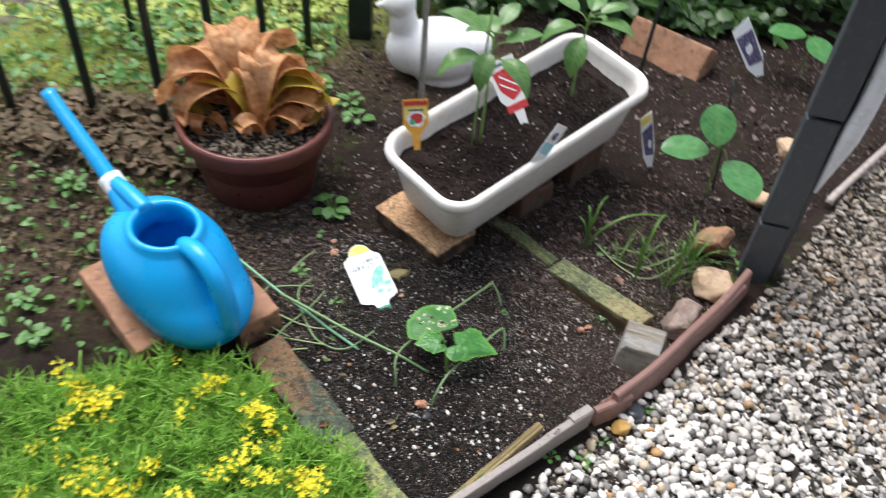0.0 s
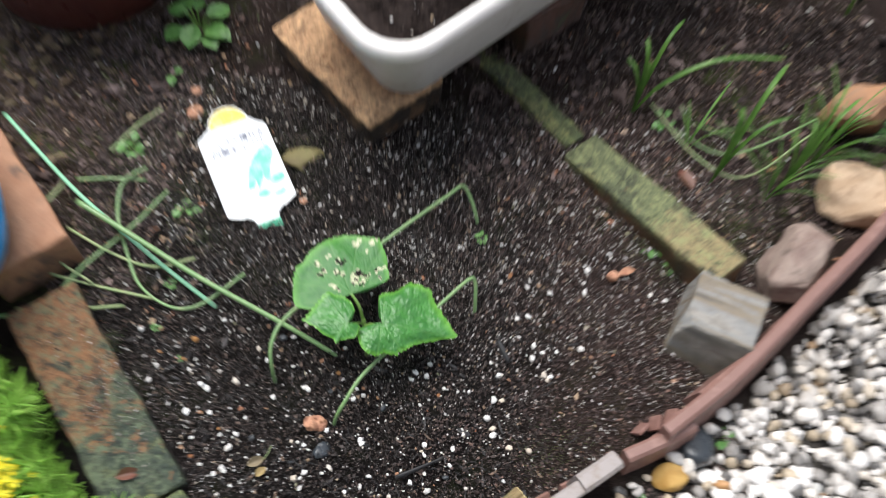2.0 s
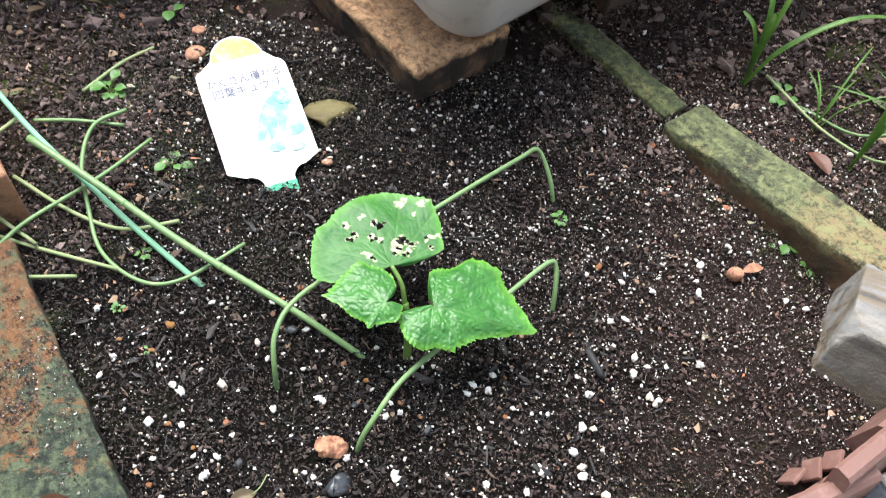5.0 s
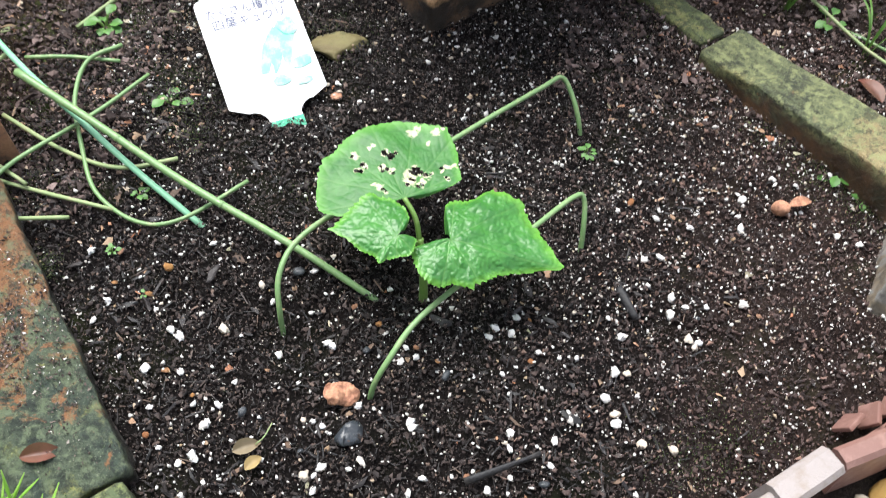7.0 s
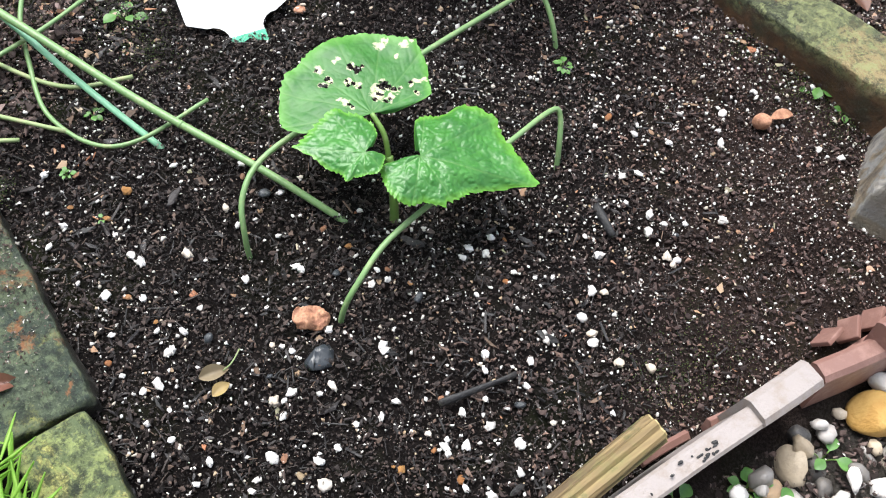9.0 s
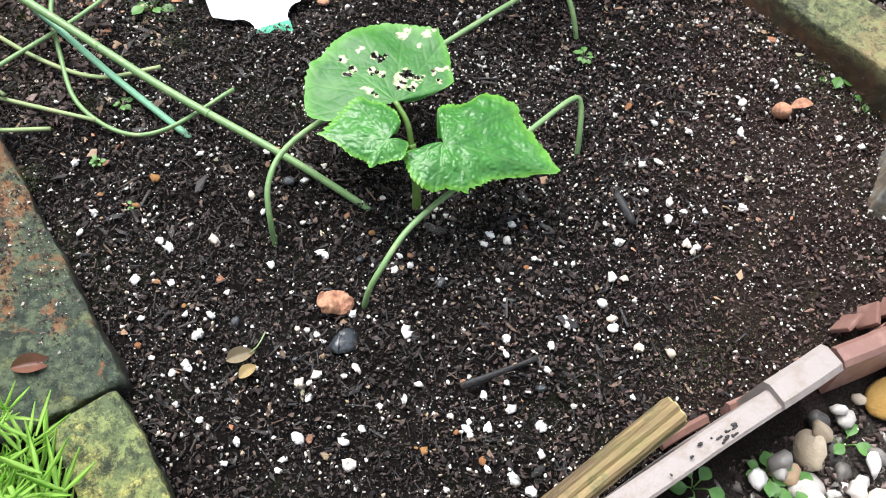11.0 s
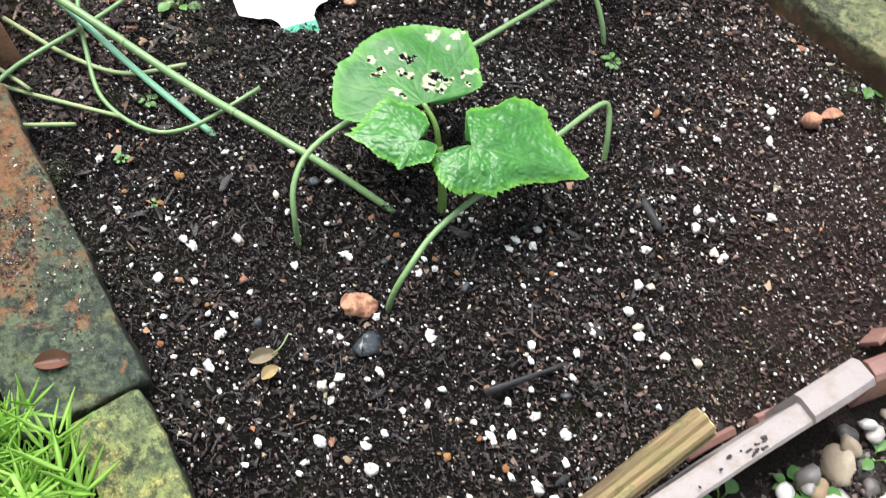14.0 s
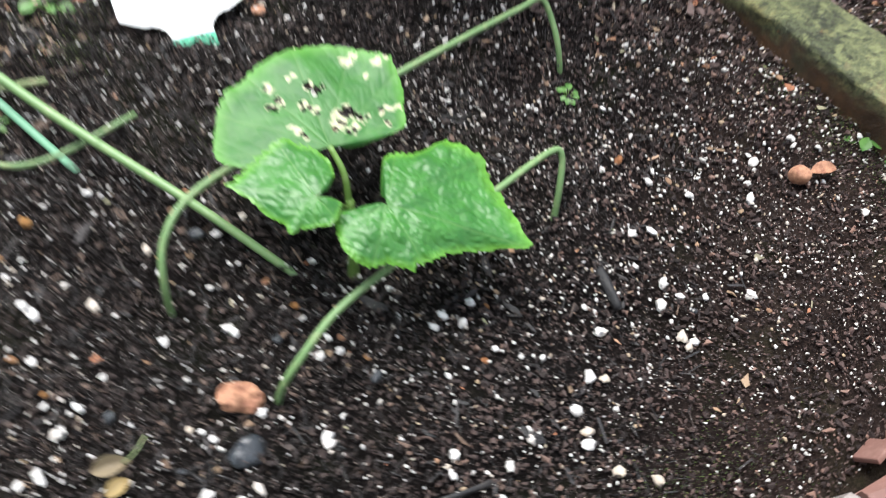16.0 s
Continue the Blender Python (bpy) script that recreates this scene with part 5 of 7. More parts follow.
def plate_bm(outline, thick=0.0008, lift=0.0):
    bm = bmesh.new()
    low = [bm.verts.new((x, y, lift)) for x, y in outline]
    high = [bm.verts.new((x, y, lift + thick)) for x, y in outline]
    bm.faces.new(low[::-1]), bm.faces.new(high)
    for n in range(len(low)):
        k = (n + 1) % len(low)
        bm.faces.new((low[n], low[k], high[k], high[n]))
    return bm


def arc(cx, cy, r, a0, a1, n=9):
    return [(cx + r * math.cos(radians(a0 + (a1 - a0) * s / (n - 1))), cy + r * math.sin(radians(a0 + (a1 - a0) * s / (n - 1)))) for s in range(n)]


def blot(cx, cy, rx, ry, seed, n=26):
    return [(cx + rx * (1 + 0.3 * noise.noise(Vector((math.cos(a) * 1.6, math.sin(a) * 1.6, seed)))) * math.cos(a), cy + ry * (1 + 0.3 * noise.noise(Vector((math.sin(a) * 1.6, math.cos(a) * 1.6, seed + 5)))) * math.sin(a)) for a in (2 * math.pi * s / n for s in range(n))]


def lettering(text, size, m, parent, material):
    """Words in the built-in font, turned into a flat mesh."""
    c = bpy.data.curves.new("words", "FONT")
    c.body, c.size, c.extrude = text, size, 0.0001
    o = bpy.data.objects.new("words", c)
    me = bpy.data.meshes.new_from_object(o)
    bpy.data.objects.remove(o)
    me.name = "lettering"
    me.materials.clear()
    me.materials.append(material)
    ob = new("lettering", me)
    ob.parent, ob.matrix_basis = parent, m
    return ob


def build_cucumber_label():
    m = frame_of((-0.0135, 0.9765, 0.001), (-0.0765, 1.0725, 0.0505), (0.052, 0.04, 0))
    t = thing("plant_label", m, "white plastic plant label with yellow top and faded green picture", "plant label")
    w = 0.034
    outline = arc(0, 0.108, 0.0205, 12, 168, 13) + arc(-0.029, 0.101, 0.005, 95, 180, 5) + arc(-w + 0.001, 0.026, 0.002, 180, 250, 4) + arc(-0.022, 0.008, 0.011, 95, 20, 5)
    outline += [(-0.012, -0.02), (0.012, -0.02)] + arc(0.022, 0.008, 0.011, 160, 85, 5) + arc(w - 0.001, 0.026, 0.002, -70, 0, 4) + arc(0.026, 0.097, 0.008, 0, 80, 6)
    plate = part("plate", plate_bm(outline), M_LABEL, t, "", False)
    part("yellow_print", plate_bm(arc(0, 0.108, 0.0192, 8, 172, 15), 0.0002, 0.0009), M_YELLOW, plate, "pale yellow printed top", False)
    part("green_print", plate_bm([(-0.012, -0.018), (0.012, -0.018), (0.0118, 0.009), (-0.0118, 0.009)], 0.0002, 0.0009), M_GREENP, plate, "green printed foot", False)
    for n, (x, y, a, b, turn) in enumerate(((0.004, 0.058, 0.0042, 0.019, -28), (0.012, 0.062, 0.0046, 0.021, -24), (0.02, 0.064, 0.004, 0.018, -20), (0.024, 0.046, 0.008, 0.0045, 10), (0.006, 0.036, 0.006, 0.0035, 0), (0.021, 0.032, 0.006, 0.0025, 5), (0.023, 0.073, 0.007, 0.006, 0))):
        c, d = math.cos(radians(turn)), math.sin(radians(turn))
        pts = [(x + u * c - v * d, y + u * d + v * c) for u, v in blot(0, 0, a, b, n)]
        part("picture", plate_bm([(min(max(u, -0.031), 0.031), v) for u, v in pts], 0.0002, 0.0009 + 0.0001 * n), M_MINT, plate, "washed-out green print of cucumbers", False)
    lettering("たくさん穫れる", 0.0082, pose(-0.0285, 0.0915, 0.001), plate, M_INK)
    lettering("四葉キュウリ", 0.0088, pose(-0.0265, 0.0825, 0.001), plate, M_INK)


def small_label(foot, top, across, width, base_mat, shapes, label, pointed=True):
    t = thing("plant_label", frame_of(foot, top, across), label, "plant label")
    h = (Vector(top) - Vector(foot)).length
    w = width / 2
    outline = [(-w, h), (-w, h * 0.3), (-w * 0.35, 0), (-w * 0.25, -0.03), (w * 0.25, -0.03), (w * 0.35, 0), (w, h * 0.3), (w, h)] if pointed else [(-w, h), (-w, -0.02), (w, -0.02), (w, h)]
    plate = part("plate", plate_bm(outline), base_mat, t, "", False)
    for n, (name, pts, material) in enumerate(shapes):
        part(name, plate_bm([(x * w, y * h) for x, y in pts], 0.0002, 0.0009 + 0.0001 * n), material, plate, "", False)
    return t


def bar(x0, y0, x1, y1):
    return [(x0, y0), (x1, y0), (x1, y1), (x0, y1)]


build_cucumber_label()
small_label((0.009, 1.222, 0.192), (0.003, 1.235, 0.256), (1, 0.15, 0), 0.044, M_ORANGE, [("border", bar(-0.9, 0.42, 0.9, 0.8), M_YELLOW), ("picture", blot(0, 0.45, 0.72, 0.22, 2), M_LABEL), ("picture", blot(0.05, 0.46, 0.5, 0.16, 3), M_RED), ("picture", blot(-0.3, 0.36, 0.25, 0.08, 4), M_GREENP), ("band", bar(-0.9, 0.84, 0.9, 0.95), M_RED), ("bar_of_writing", bar(-0.6, 0.68, 0.6, 0.73), M_INK)], "orange plant label with a red fruit picture, in the planter")
small_label((0.19, 1.332, 0.185), (0.142, 1.372, 0.265), (0.8, 0.3, 0), 0.055, M_LABEL, [("picture", [(-0.85, 0.8), (-0.7, 0.45), (-0.1, 0.22), (0.85, 0.34), (0.8, 0.5), (0.3, 0.82)], M_RED), ("streak", [(-0.5, 0.7), (0.6, 0.42), (0.62, 0.45), (-0.45, 0.74)], M_LABEL), ("streak", [(-0.6, 0.56), (0.3, 0.34), (0.32, 0.37), (-0.58, 0.6)], M_LABEL), ("band", bar(-0.75, 0.02, 0.75, 0.16), M_RED), ("bar_of_writing", bar(-0.7, 0.88, 0.7, 0.93), M_INK)], "white plant label with red pepper picture, in the planter")
small_label((0.227, 1.192, 0.195), (0.256, 1.212, 0.247), (0.8, 0.5, 0), 0.026, M_LABEL, [("picture", bar(-0.9, 0.05, 0.9, 0.4), M_BLUEP), ("picture", blot(0.0, 0.62, 0.5, 0.13, 6), M_PURPLE)], "small white and pale blue plant label in the planter", False)
small_label((0.487, 1.44, 0.0), (0.448, 1.437, 0.13), (0.62, 0.55, 0), 0.034, M_LABEL, [("picture", [(-0.9, 0.75), (-0.7, 0.3), (0.7, 0.2), (0.9, 0.8)], M_PURPLE), ("top", [(-0.9, 0.84), (0.9, 0.84), (0.6, 1.0), (-0.9, 1.0)], M_YELLOW), ("streak", blot(0.2, 0.45, 0.3, 0.08, 3), M_LABEL)], "plant label with dark purple picture and yellow top")
small_label((0.80, 1.84, 0.0), (0.71, 1.84, 0.13), (0.75, 0.45, 0), 0.055, M_LABEL, [("picture", [(-0.9, 0.85), (-0.7, 0.3), (0.7, 0.2), (0.9, 0.8)], M_PURPLE), ("streak", blot(-0.1, 0.55, 0.4, 0.09, 8), M_LABEL)], "white plant label with dark purple picture in the soil")


# ---- planter, pot, watering can ----
def build_planter():
    t = thing("planter", pose(0.1945, 1.3037, 0.2106, 6.4, -5.7, 45.6) @ Matrix.Translation((0, 0, -0.141)), "white rectangular plastic planter standing on bricks", "planter")
    n = 8
    lx, ly = 0.523, 0.217
    prof = ((-0.092, -0.074, 0.03, -0.006), (-0.07, -0.06, 0.036, 0.008), (-0.038, -0.034, 0.042, 0.085), (-0.025, -0.024, 0.044, 0.111), (-0.006, -0.006, 0.05, 0.114), (0.0, 0.0, 0.052, 0.123), (-0.004, -0.004, 0.051, 0.132), (-0.016, -0.016, 0.046, 0.135), (-0.03, -0.03, 0.042, 0.13), (-0.038, -0.038, 0.04, 0.113), (-0.062, -0.06, 0.036, 0.04))
    rings = [round_rect(lx + a, ly + b, r, z, n) for a, b, r, z in prof]
    part("tub", loft_bm(rings), M_WHITE, t)
    bm = bmesh.new()
    bmesh.ops.create_grid(bm, x_segments=70, y_segments=26, size=0.5)
    for v in bm.verts:
        x, y = v.co.x * 0.484, v.co.y * 0.178
        cut = max(0.0, abs(x) - 0.204) ** 2 + max(0.0, abs(y) - 0.051) ** 2
        if cut > 0.036 ** 2:
            k = 0.036 / math.sqrt(cut)
            x = math.copysign(0.204 + (abs(x) - 0.204) * k, x) if abs(x) > 0.204 else x
            y = math.copysign(0.051 + (abs(y) - 0.051) * k, y) if abs(y) > 0.051 else y
        v.co = (x, y, 0.092 + 0.007 * noise.noise(Vector((x * 18, y * 18, 3))) + 0.003 * noise.noise(Vector((x * 70, y * 70, 1))))
    part("potting_soil", bm, M_SOILPOT, t, "dark moist potting soil")
    m = t.matrix_basis
    p = np.stack([rng.uniform(-0.21, 0.21, 220), rng.uniform(-0.07, 0.07, 220), np.full(220, 0.095)], -1)
    p = np.array([m @ Vector(q) for q in p])
    s = np.clip(rng.lognormal(math.log(0.001), 0.55, len(p)), 0.0006, 0.004)
    scatter("planter_grit", GRAINS, p, s, M_PERLITE, "pale grit in the planter's soil", "grit", rng)
    p = np.stack([rng.uniform(-0.215, 0.215, 8000), rng.uniform(-0.075, 0.075, 8000), np.full(8000, 0.094)], -1)
    p = np.array([m @ Vector(q) for q in p])
    scatter("planter_crumbs", SHARDS, p, np.clip(rng.lognormal(math.log(0.0016), 0.5, len(p)), 0.0008, 0.006), M_SOILPOT, "dark soil crumbs in the planter", "soil", rng, 0.8, False)


def build_pot():
    t = thing("flower_pot", pose(-0.294, 1.29, 0.0), "dark red round plastic flower pot filled with soil", "flower pot")
    rings = [circle(0.098, 0.0), circle(0.104, 0.006), circle(0.125, 0.11), circle(0.127, 0.118), circle(0.137, 0.12), circle(0.141, 0.126), circle(0.143, 0.15), circle(0.14, 0.157), circle(0.134, 0.157), circle(0.13, 0.15), circle(0.122, 0.08)]
    part("pot", loft_bm(rings), M_TERRA, t)
    bm = bmesh.new()
    bmesh.ops.create_circle(bm, cap_ends=True, segments=48, radius=0.1295)
    bmesh.ops.subdivide_edges(bm, edges=bm.edges[:], cuts=1)
    bmesh.ops.translate(bm, vec=(0, 0, 0.128), verts=bm.verts)
    part("potting_soil", bm, M_SOILPOT, t, "gritty grey-brown potting soil")
    a, r = rng.uniform(0, 2 * np.pi, 1500), 0.126 * np.sqrt(rng.uniform(0, 1, 1500))
    p = np.stack([-0.294 + r * np.cos(a), 1.29 + r * np.sin(a), np.full(1500, 0.13)], -1)
    s = np.clip(rng.lognormal(math.log(0.0024), 0.45, len(p)), 0.001, 0.007)
    scatter("pot_grit", GRAINS, p, s, M_POTGRIT, "grey and tan grit on the pot's soil", "grit", rng)


def strap_bm(line, width, cup=0.35, twist=0.0, nv=4):
    """A long strap leaf along a line, cupped across."""
    bm = bmesh.new()
    bm.verts.layers.float.new("vein")
    pts, rows = smooth_line(line, 7), []
    for n, p in enumerate(pts):
        u = n / (len(pts) - 1)
        a = (pts[min(n + 1, len(pts) - 1)] - pts[max(n - 1, 0)]).normalized()
        side = a.cross(Vector((0, 0, 1)))
        side = side.normalized() if side.length > 0.05 else Vector((1, 0, 0))
        up = side.cross(a).normalized()
        spin = twist * u
        side, up = side * math.cos(spin) + up * math.sin(spin), up * math.cos(spin) - side * math.sin(spin)
        w = width / 2 * min(1.0, 0.45 + 1.6 * u) * (1 - max(0.0, u - 0.86) ** 1.5 * 9)
        w = max(w, min(0.004, width * 0.12))
        rows.append([bm.verts.new(p + side * s * w + up * (cup * s * s * w + 0.06 * w * math.sin(14 * u + 5 * s) + 0.05 * w * math.sin(s * 9))) for s in (j / nv for j in range(-nv, nv + 1))])
    for a, b in zip(rows, rows[1:]):
        for s in range(2 * nv):
            bm.faces.new((a[s], b[s], b[s + 1], a[s + 1]))
    return bm


def build_dried_plant():
    t = thing("dried_plant", pose(-0.294, 1.29, 0.13), "withered strap-leaved plant, orange-brown and curling, in the pot", "plant")
    r = random.Random(4)

    def blade(x, y, ang, rise, reach, fall, width, material, cup=0.45, twist=0.0):
        c, s = math.cos(radians(ang)), math.sin(radians(ang))
        rise *= 0.74
        width *= 1.08
        fall += 0.045 if rise > 0.1 else 0.0
        roll = 0.4 if rise > 0.07 else 0.15
        line = [(x, y, -0.01), (x + c * reach * 0.12, y + s * reach * 0.12, rise * 0.6), (x + c * reach * 0.4, y + s * reach * 0.4, rise)]
        for a in (40, 85, 130, 175, 225):
            h = reach * roll
            line.append((x + c * (reach * 0.62 + h * math.sin(radians(a)) * 0.9 - (a > 180) * h * 0.3), y + s * (reach * 0.62 + h * math.sin(radians(a)) * 0.9 - (a > 180) * h * 0.3), rise - h * (0.9 - math.cos(radians(a)) * 0.9) - fall * 0.25 * a / 225))
        part("leaf", strap_bm(line, width, cup, twist), material, t)

    for n, (ang, rise, reach, fall, width) in enumerate(((150, 0.17, 0.12, 0.09, 0.085), (110, 0.19, 0.11, 0.07, 0.09), (185, 0.14, 0.13, 0.12, 0.075), (75, 0.185, 0.12, 0.05, 0.085), (130, 0.15, 0.08, 0.1, 0.075), (215, 0.11, 0.11, 0.11, 0.055))):
        blade(-0.025, 0.02, ang, rise, reach, fall, width, M_DRY)
    for n, (ang, rise, reach, fall, width) in enumerate(((95, 0.16, 0.07, 0.08, 0.075), (65, 0.17, 0.1, 0.05, 0.06), (40, 0.15, 0.12, 0.03, 0.055), (20, 0.12, 0.14, 0.02, 0.05), (5, 0.09, 0.15, 0.02, 0.045), (120, 0.14, 0.06, 0.09, 0.06), (55, 0.13, 0.08, 0.02, 0.05), (-15, 0.06, 0.12, 0.03, 0.04), (28, 0.14, 0.11, 0.01, 0.03))):
        blade(0.02, -0.012, ang, rise * 1.05, reach * 0.82, fall, width, M_DRYY if n in (3, 8) else M_DRY, 0.35)
    blade(0.0, -0.01, 165, 0.12, 0.13, 0.03, 0.05, M_DRYY, 0.2)
    blade(0.02, -0.03, 215, 0.05, 0.05, 0.05, 0.035, M_DRY)
    blade(-0.05, -0.03, 150, 0.03, 0.05, 0.03, 0.02, M_DRY)


def build_can():
    t = thing("watering_can", pose(-0.335, 0.92, 0.055, 0, 0, 140), "bright blue plastic watering can with a white spout collar", "watering can")
    n = 56

    def ring(a, b, z, cx=0.0, power=2.3):
        return circle(a, z, n, cx, 0.0, b, power)

    body = [ring(0.118, 0.07, 0.0, -0.005), ring(0.128, 0.08, 0.008, -0.005), ring(0.138, 0.09, 0.045, -0.004), ring(0.124, 0.09, 0.068, 0.009), ring(0.117, 0.088, 0.085, 0.014), ring(0.107, 0.082, 0.108, 0.018), ring(0.092, 0.07, 0.127, 0.018), ring(0.074, 0.06, 0.138, 0.014), ring(0.064, 0.057, 0.142, 0.006, 2.0), ring(0.061, 0.055, 0.15, 0.006, 2.0), ring(0.058, 0.052, 0.155, 0.006, 2.0), ring(0.052, 0.047, 0.155, 0.006, 2.0), ring(0.048, 0.044, 0.15, 0.006, 2.0), ring(0.048, 0.044, 0.12, 0.006, 2.0), ring(0.09, 0.06, 0.09, 0.0, 2.0), ring(0.1, 0.065, 0.01, 0.0, 2.0)]
    part("body", loft_bm(body), M_BLUE, t)
    part("handle", tube_bm([(-0.042, 0, 0.143), (-0.062, 0, 0.152), (-0.09, 0, 0.152), (-0.118, 0, 0.132), (-0.133, 0, 0.095), (-0.134, 0, 0.06), (-0.126, 0, 0.03)], 0.0145, 14, 8, 1.2), M_BLUE, t)
    part("neck", tube_bm([(0.068, 0, 0.108), (0.09, 0, 0.118), (0.115, 0, 0.128), (0.138, 0, 0.137)], 0.034, 18, 6, 0.55), M_BLUE, t)
    part("neck_ridge", tube_bm([(0.055, 0, 0.148), (0.085, 0, 0.15), (0.115, 0, 0.15), (0.14, 0, 0.148)], 0.014, 12, 5, 0.9, 0.0, None, 1.0), M_BLUE, t)
    collar_line = [(0.13, 0, 0.133), (0.145, 0, 0.14), (0.16, 0, 0.148)]
    spout = part("spout", tube_bm([(0.15, 0, 0.143), (0.2, 0, 0.17), (0.255, 0, 0.2), (0.31, 0, 0.23)], 0.0135, 14, 6, 0.85), M_BLUE, t)
    part("collar", tube_bm(collar_line, 0.0185, 18, 4), M_LABEL, spout, "white plastic collar")


M_SOILPOT = mat_plain("potting_soil", (0.017, 0.0115, 0.01), 0.85, (0.045, 0.032, 0.027), 0.5, 150, 0.9, 0.15)
M_POTGRIT = mat_plain("pot_grit", (0.2, 0.16, 0.11), 0.8, (0.5, 0.45, 0.38), 0.5, 60, 0.5)
build_planter()
build_pot()
build_dried_plant()
build_can()


# ---- other plants ----
def aim(p, yaw, pitch, roll=0.0):
    """A pose at p whose +x points along yaw, pitched up."""
    return Matrix.Translation(p) @ Euler((radians(roll), radians(-pitch), radians(yaw))).to_matrix().to_4x4()


def build_pepper(base, height, leaves, label):
    t = thing("pepper_seedling", Matrix.Translation(base), label, "plant", "seedlings in the planter")
    part("stem", tube_bm([(0, 0, -0.02), (0.002, 0.001, height * 0.5), (0.004, 0.0, height)], 0.0026, 8, 6, 0.7), M_STEM, t)
    for yaw, z, length, pitch, droop in leaves:
        d = Vector((math.cos(radians(yaw)), math.sin(radians(yaw)), 0))
        a = Vector((0.003, 0, z))
        b = a + d * 0.022 + Vector((0, 0, 0.012))
        part("petiole", tube_bm([a, (a + b) / 2 + Vector((0, 0, 0.004)), b], 0.0012, 6, 4), M_STEM, t)
        leaf = part("leaf", leaf_bm(length, length * 0.52, 0.42, droop, 0.18, 16, 4), M_PEPPER, t)
        leaf.matrix_basis = aim(b, yaw, pitch)


build_pepper((0.122, 1.262, 0.178), 0.2, [(200, 0.15, 0.085, 5, 0.9), (318, 0.15, 0.082, 0, 1.0), (100, 0.17, 0.08, 15, 0.5), (20, 0.17, 0.075, 20, 0.5), (255, 0.165, 0.07, -20, 1.0), (160, 0.19, 0.08, 25, 0.5), (60, 0.195, 0.06, 30, 0.4), (290, 0.2, 0.045, 40, 0.4), (225, 0.2, 0.05, 30, 0.4)], "young pepper plant with glossy pointed leaves in the planter")
build_pepper((0.29, 1.41, 0.178), 0.165, [(200, 0.14, 0.075, 5, 0.9), (250, 0.125, 0.08, -35, 0.8), (340, 0.15, 0.075, 10, 0.7), (70, 0.155, 0.07, 20, 0.5), (140, 0.155, 0.065, 20, 0.5), (15, 0.16, 0.06, 25, 0.5), (290, 0.165, 0.045, 35, 0.4)], "young pepper plant with drooping pointed leaves in the planter")
ob = part("thin_cane", tube_bm([(0.107, 1.252, 0.15), (0.112, 1.258, 0.3), (0.118, 1.27, 0.42)], 0.0018, 7, 3), M_STEM)
tagged(ob, "thin green support cane in the planter", "cane")


def broad_seedling(base, leaves, label):
    t = thing("aubergine_seedling", Matrix.Translation(base), label, "plant", "seedlings in the soil")
    top = max(z for _, _, z, _, _, _ in leaves)
    part("stem", tube_bm([(0, 0, -0.01), (-0.004, 0.0, top * 0.6), (-0.004, 0, top)], 0.0022, 8, 5, 0.7), M_STEM, t)
    for x, y, z, length, yaw, pitch in leaves:
        d = Vector((math.cos(radians(yaw)), math.sin(radians(yaw)), 0))
        at = Vector((x, y, z)) - d * length / 2
        part("petiole", tube_bm([(-0.004, 0, top * 0.8), (Vector((-0.004, 0, top * 0.9)) + at) / 2, at], 0.0013, 6, 4), M_STEM, t)
        leaf = part("leaf", leaf_bm(length, length * 0.82, 0.5, 0.25, 0.08, 18, 5, blunt=0.58), M_ROUND, t)
        leaf.matrix_basis = aim(at, yaw, pitch)


broad_seedling((0.592, 1.365, 0.0), [(-0.03, 0.005, 0.15, 0.085, 95, 48), (-0.079, -0.017, 0.127, 0.095, 175, 0), (0.028, -0.075, 0.114, 0.1, 300, -8)], "small seedling with three rounded glossy leaves")
broad_seedling((0.9, 1.86, 0.0), [(-0.07, 0.0, 0.11, 0.09, 175, 5), (0.0, -0.05, 0.11, 0.085, 290, -10)], "small seedling with rounded leaves beside the black edging")
ob = part("black_cane", tube_bm([(0.61, 1.385, -0.01), (0.6, 1.4, 0.12), (0.585, 1.42, 0.24)], 0.0025, 7, 3), M_IRON)
tagged(ob, "thin black support cane by the seedling", "cane")
ob = part("green_cane", tube_bm([(0.475, 1.7, -0.01), (0.487, 1.72, 0.2), (0.51, 1.76, 0.5)], 0.0045, 8, 3), M_IRON)
tagged(ob, "dark green support cane behind the planter", "cane")
ob = part("steel_pole", tube_bm([(0.004, 1.40, -0.02), (0.004, 1.405, 0.3), (0.004, 1.41, 0.95)], 0.0058, 12, 3), M_STEEL)
tagged(ob, "dull grey steel pole standing behind the planter", "pole")


def grass_tuft(x, y, blades, label):
    t = thing("grass_tuft", pose(x, y, 0), label, "grass", "grass tufts in the soil")
    for ang, length, lean, width in blades:
        c, s = math.cos(radians(ang)), math.sin(radians(ang))
        pts = [(0, 0, -0.005), (c * lean * 0.15, s * lean * 0.15, length * 0.5), (c * lean * 0.5, s * lean * 0.5, length * 0.85), (c * lean, s * lean, length * (1 - lean * 2.2))]
        part("blade", strap_bm(pts, width, 0.5, 0.3, 2), M_GRASS, t)


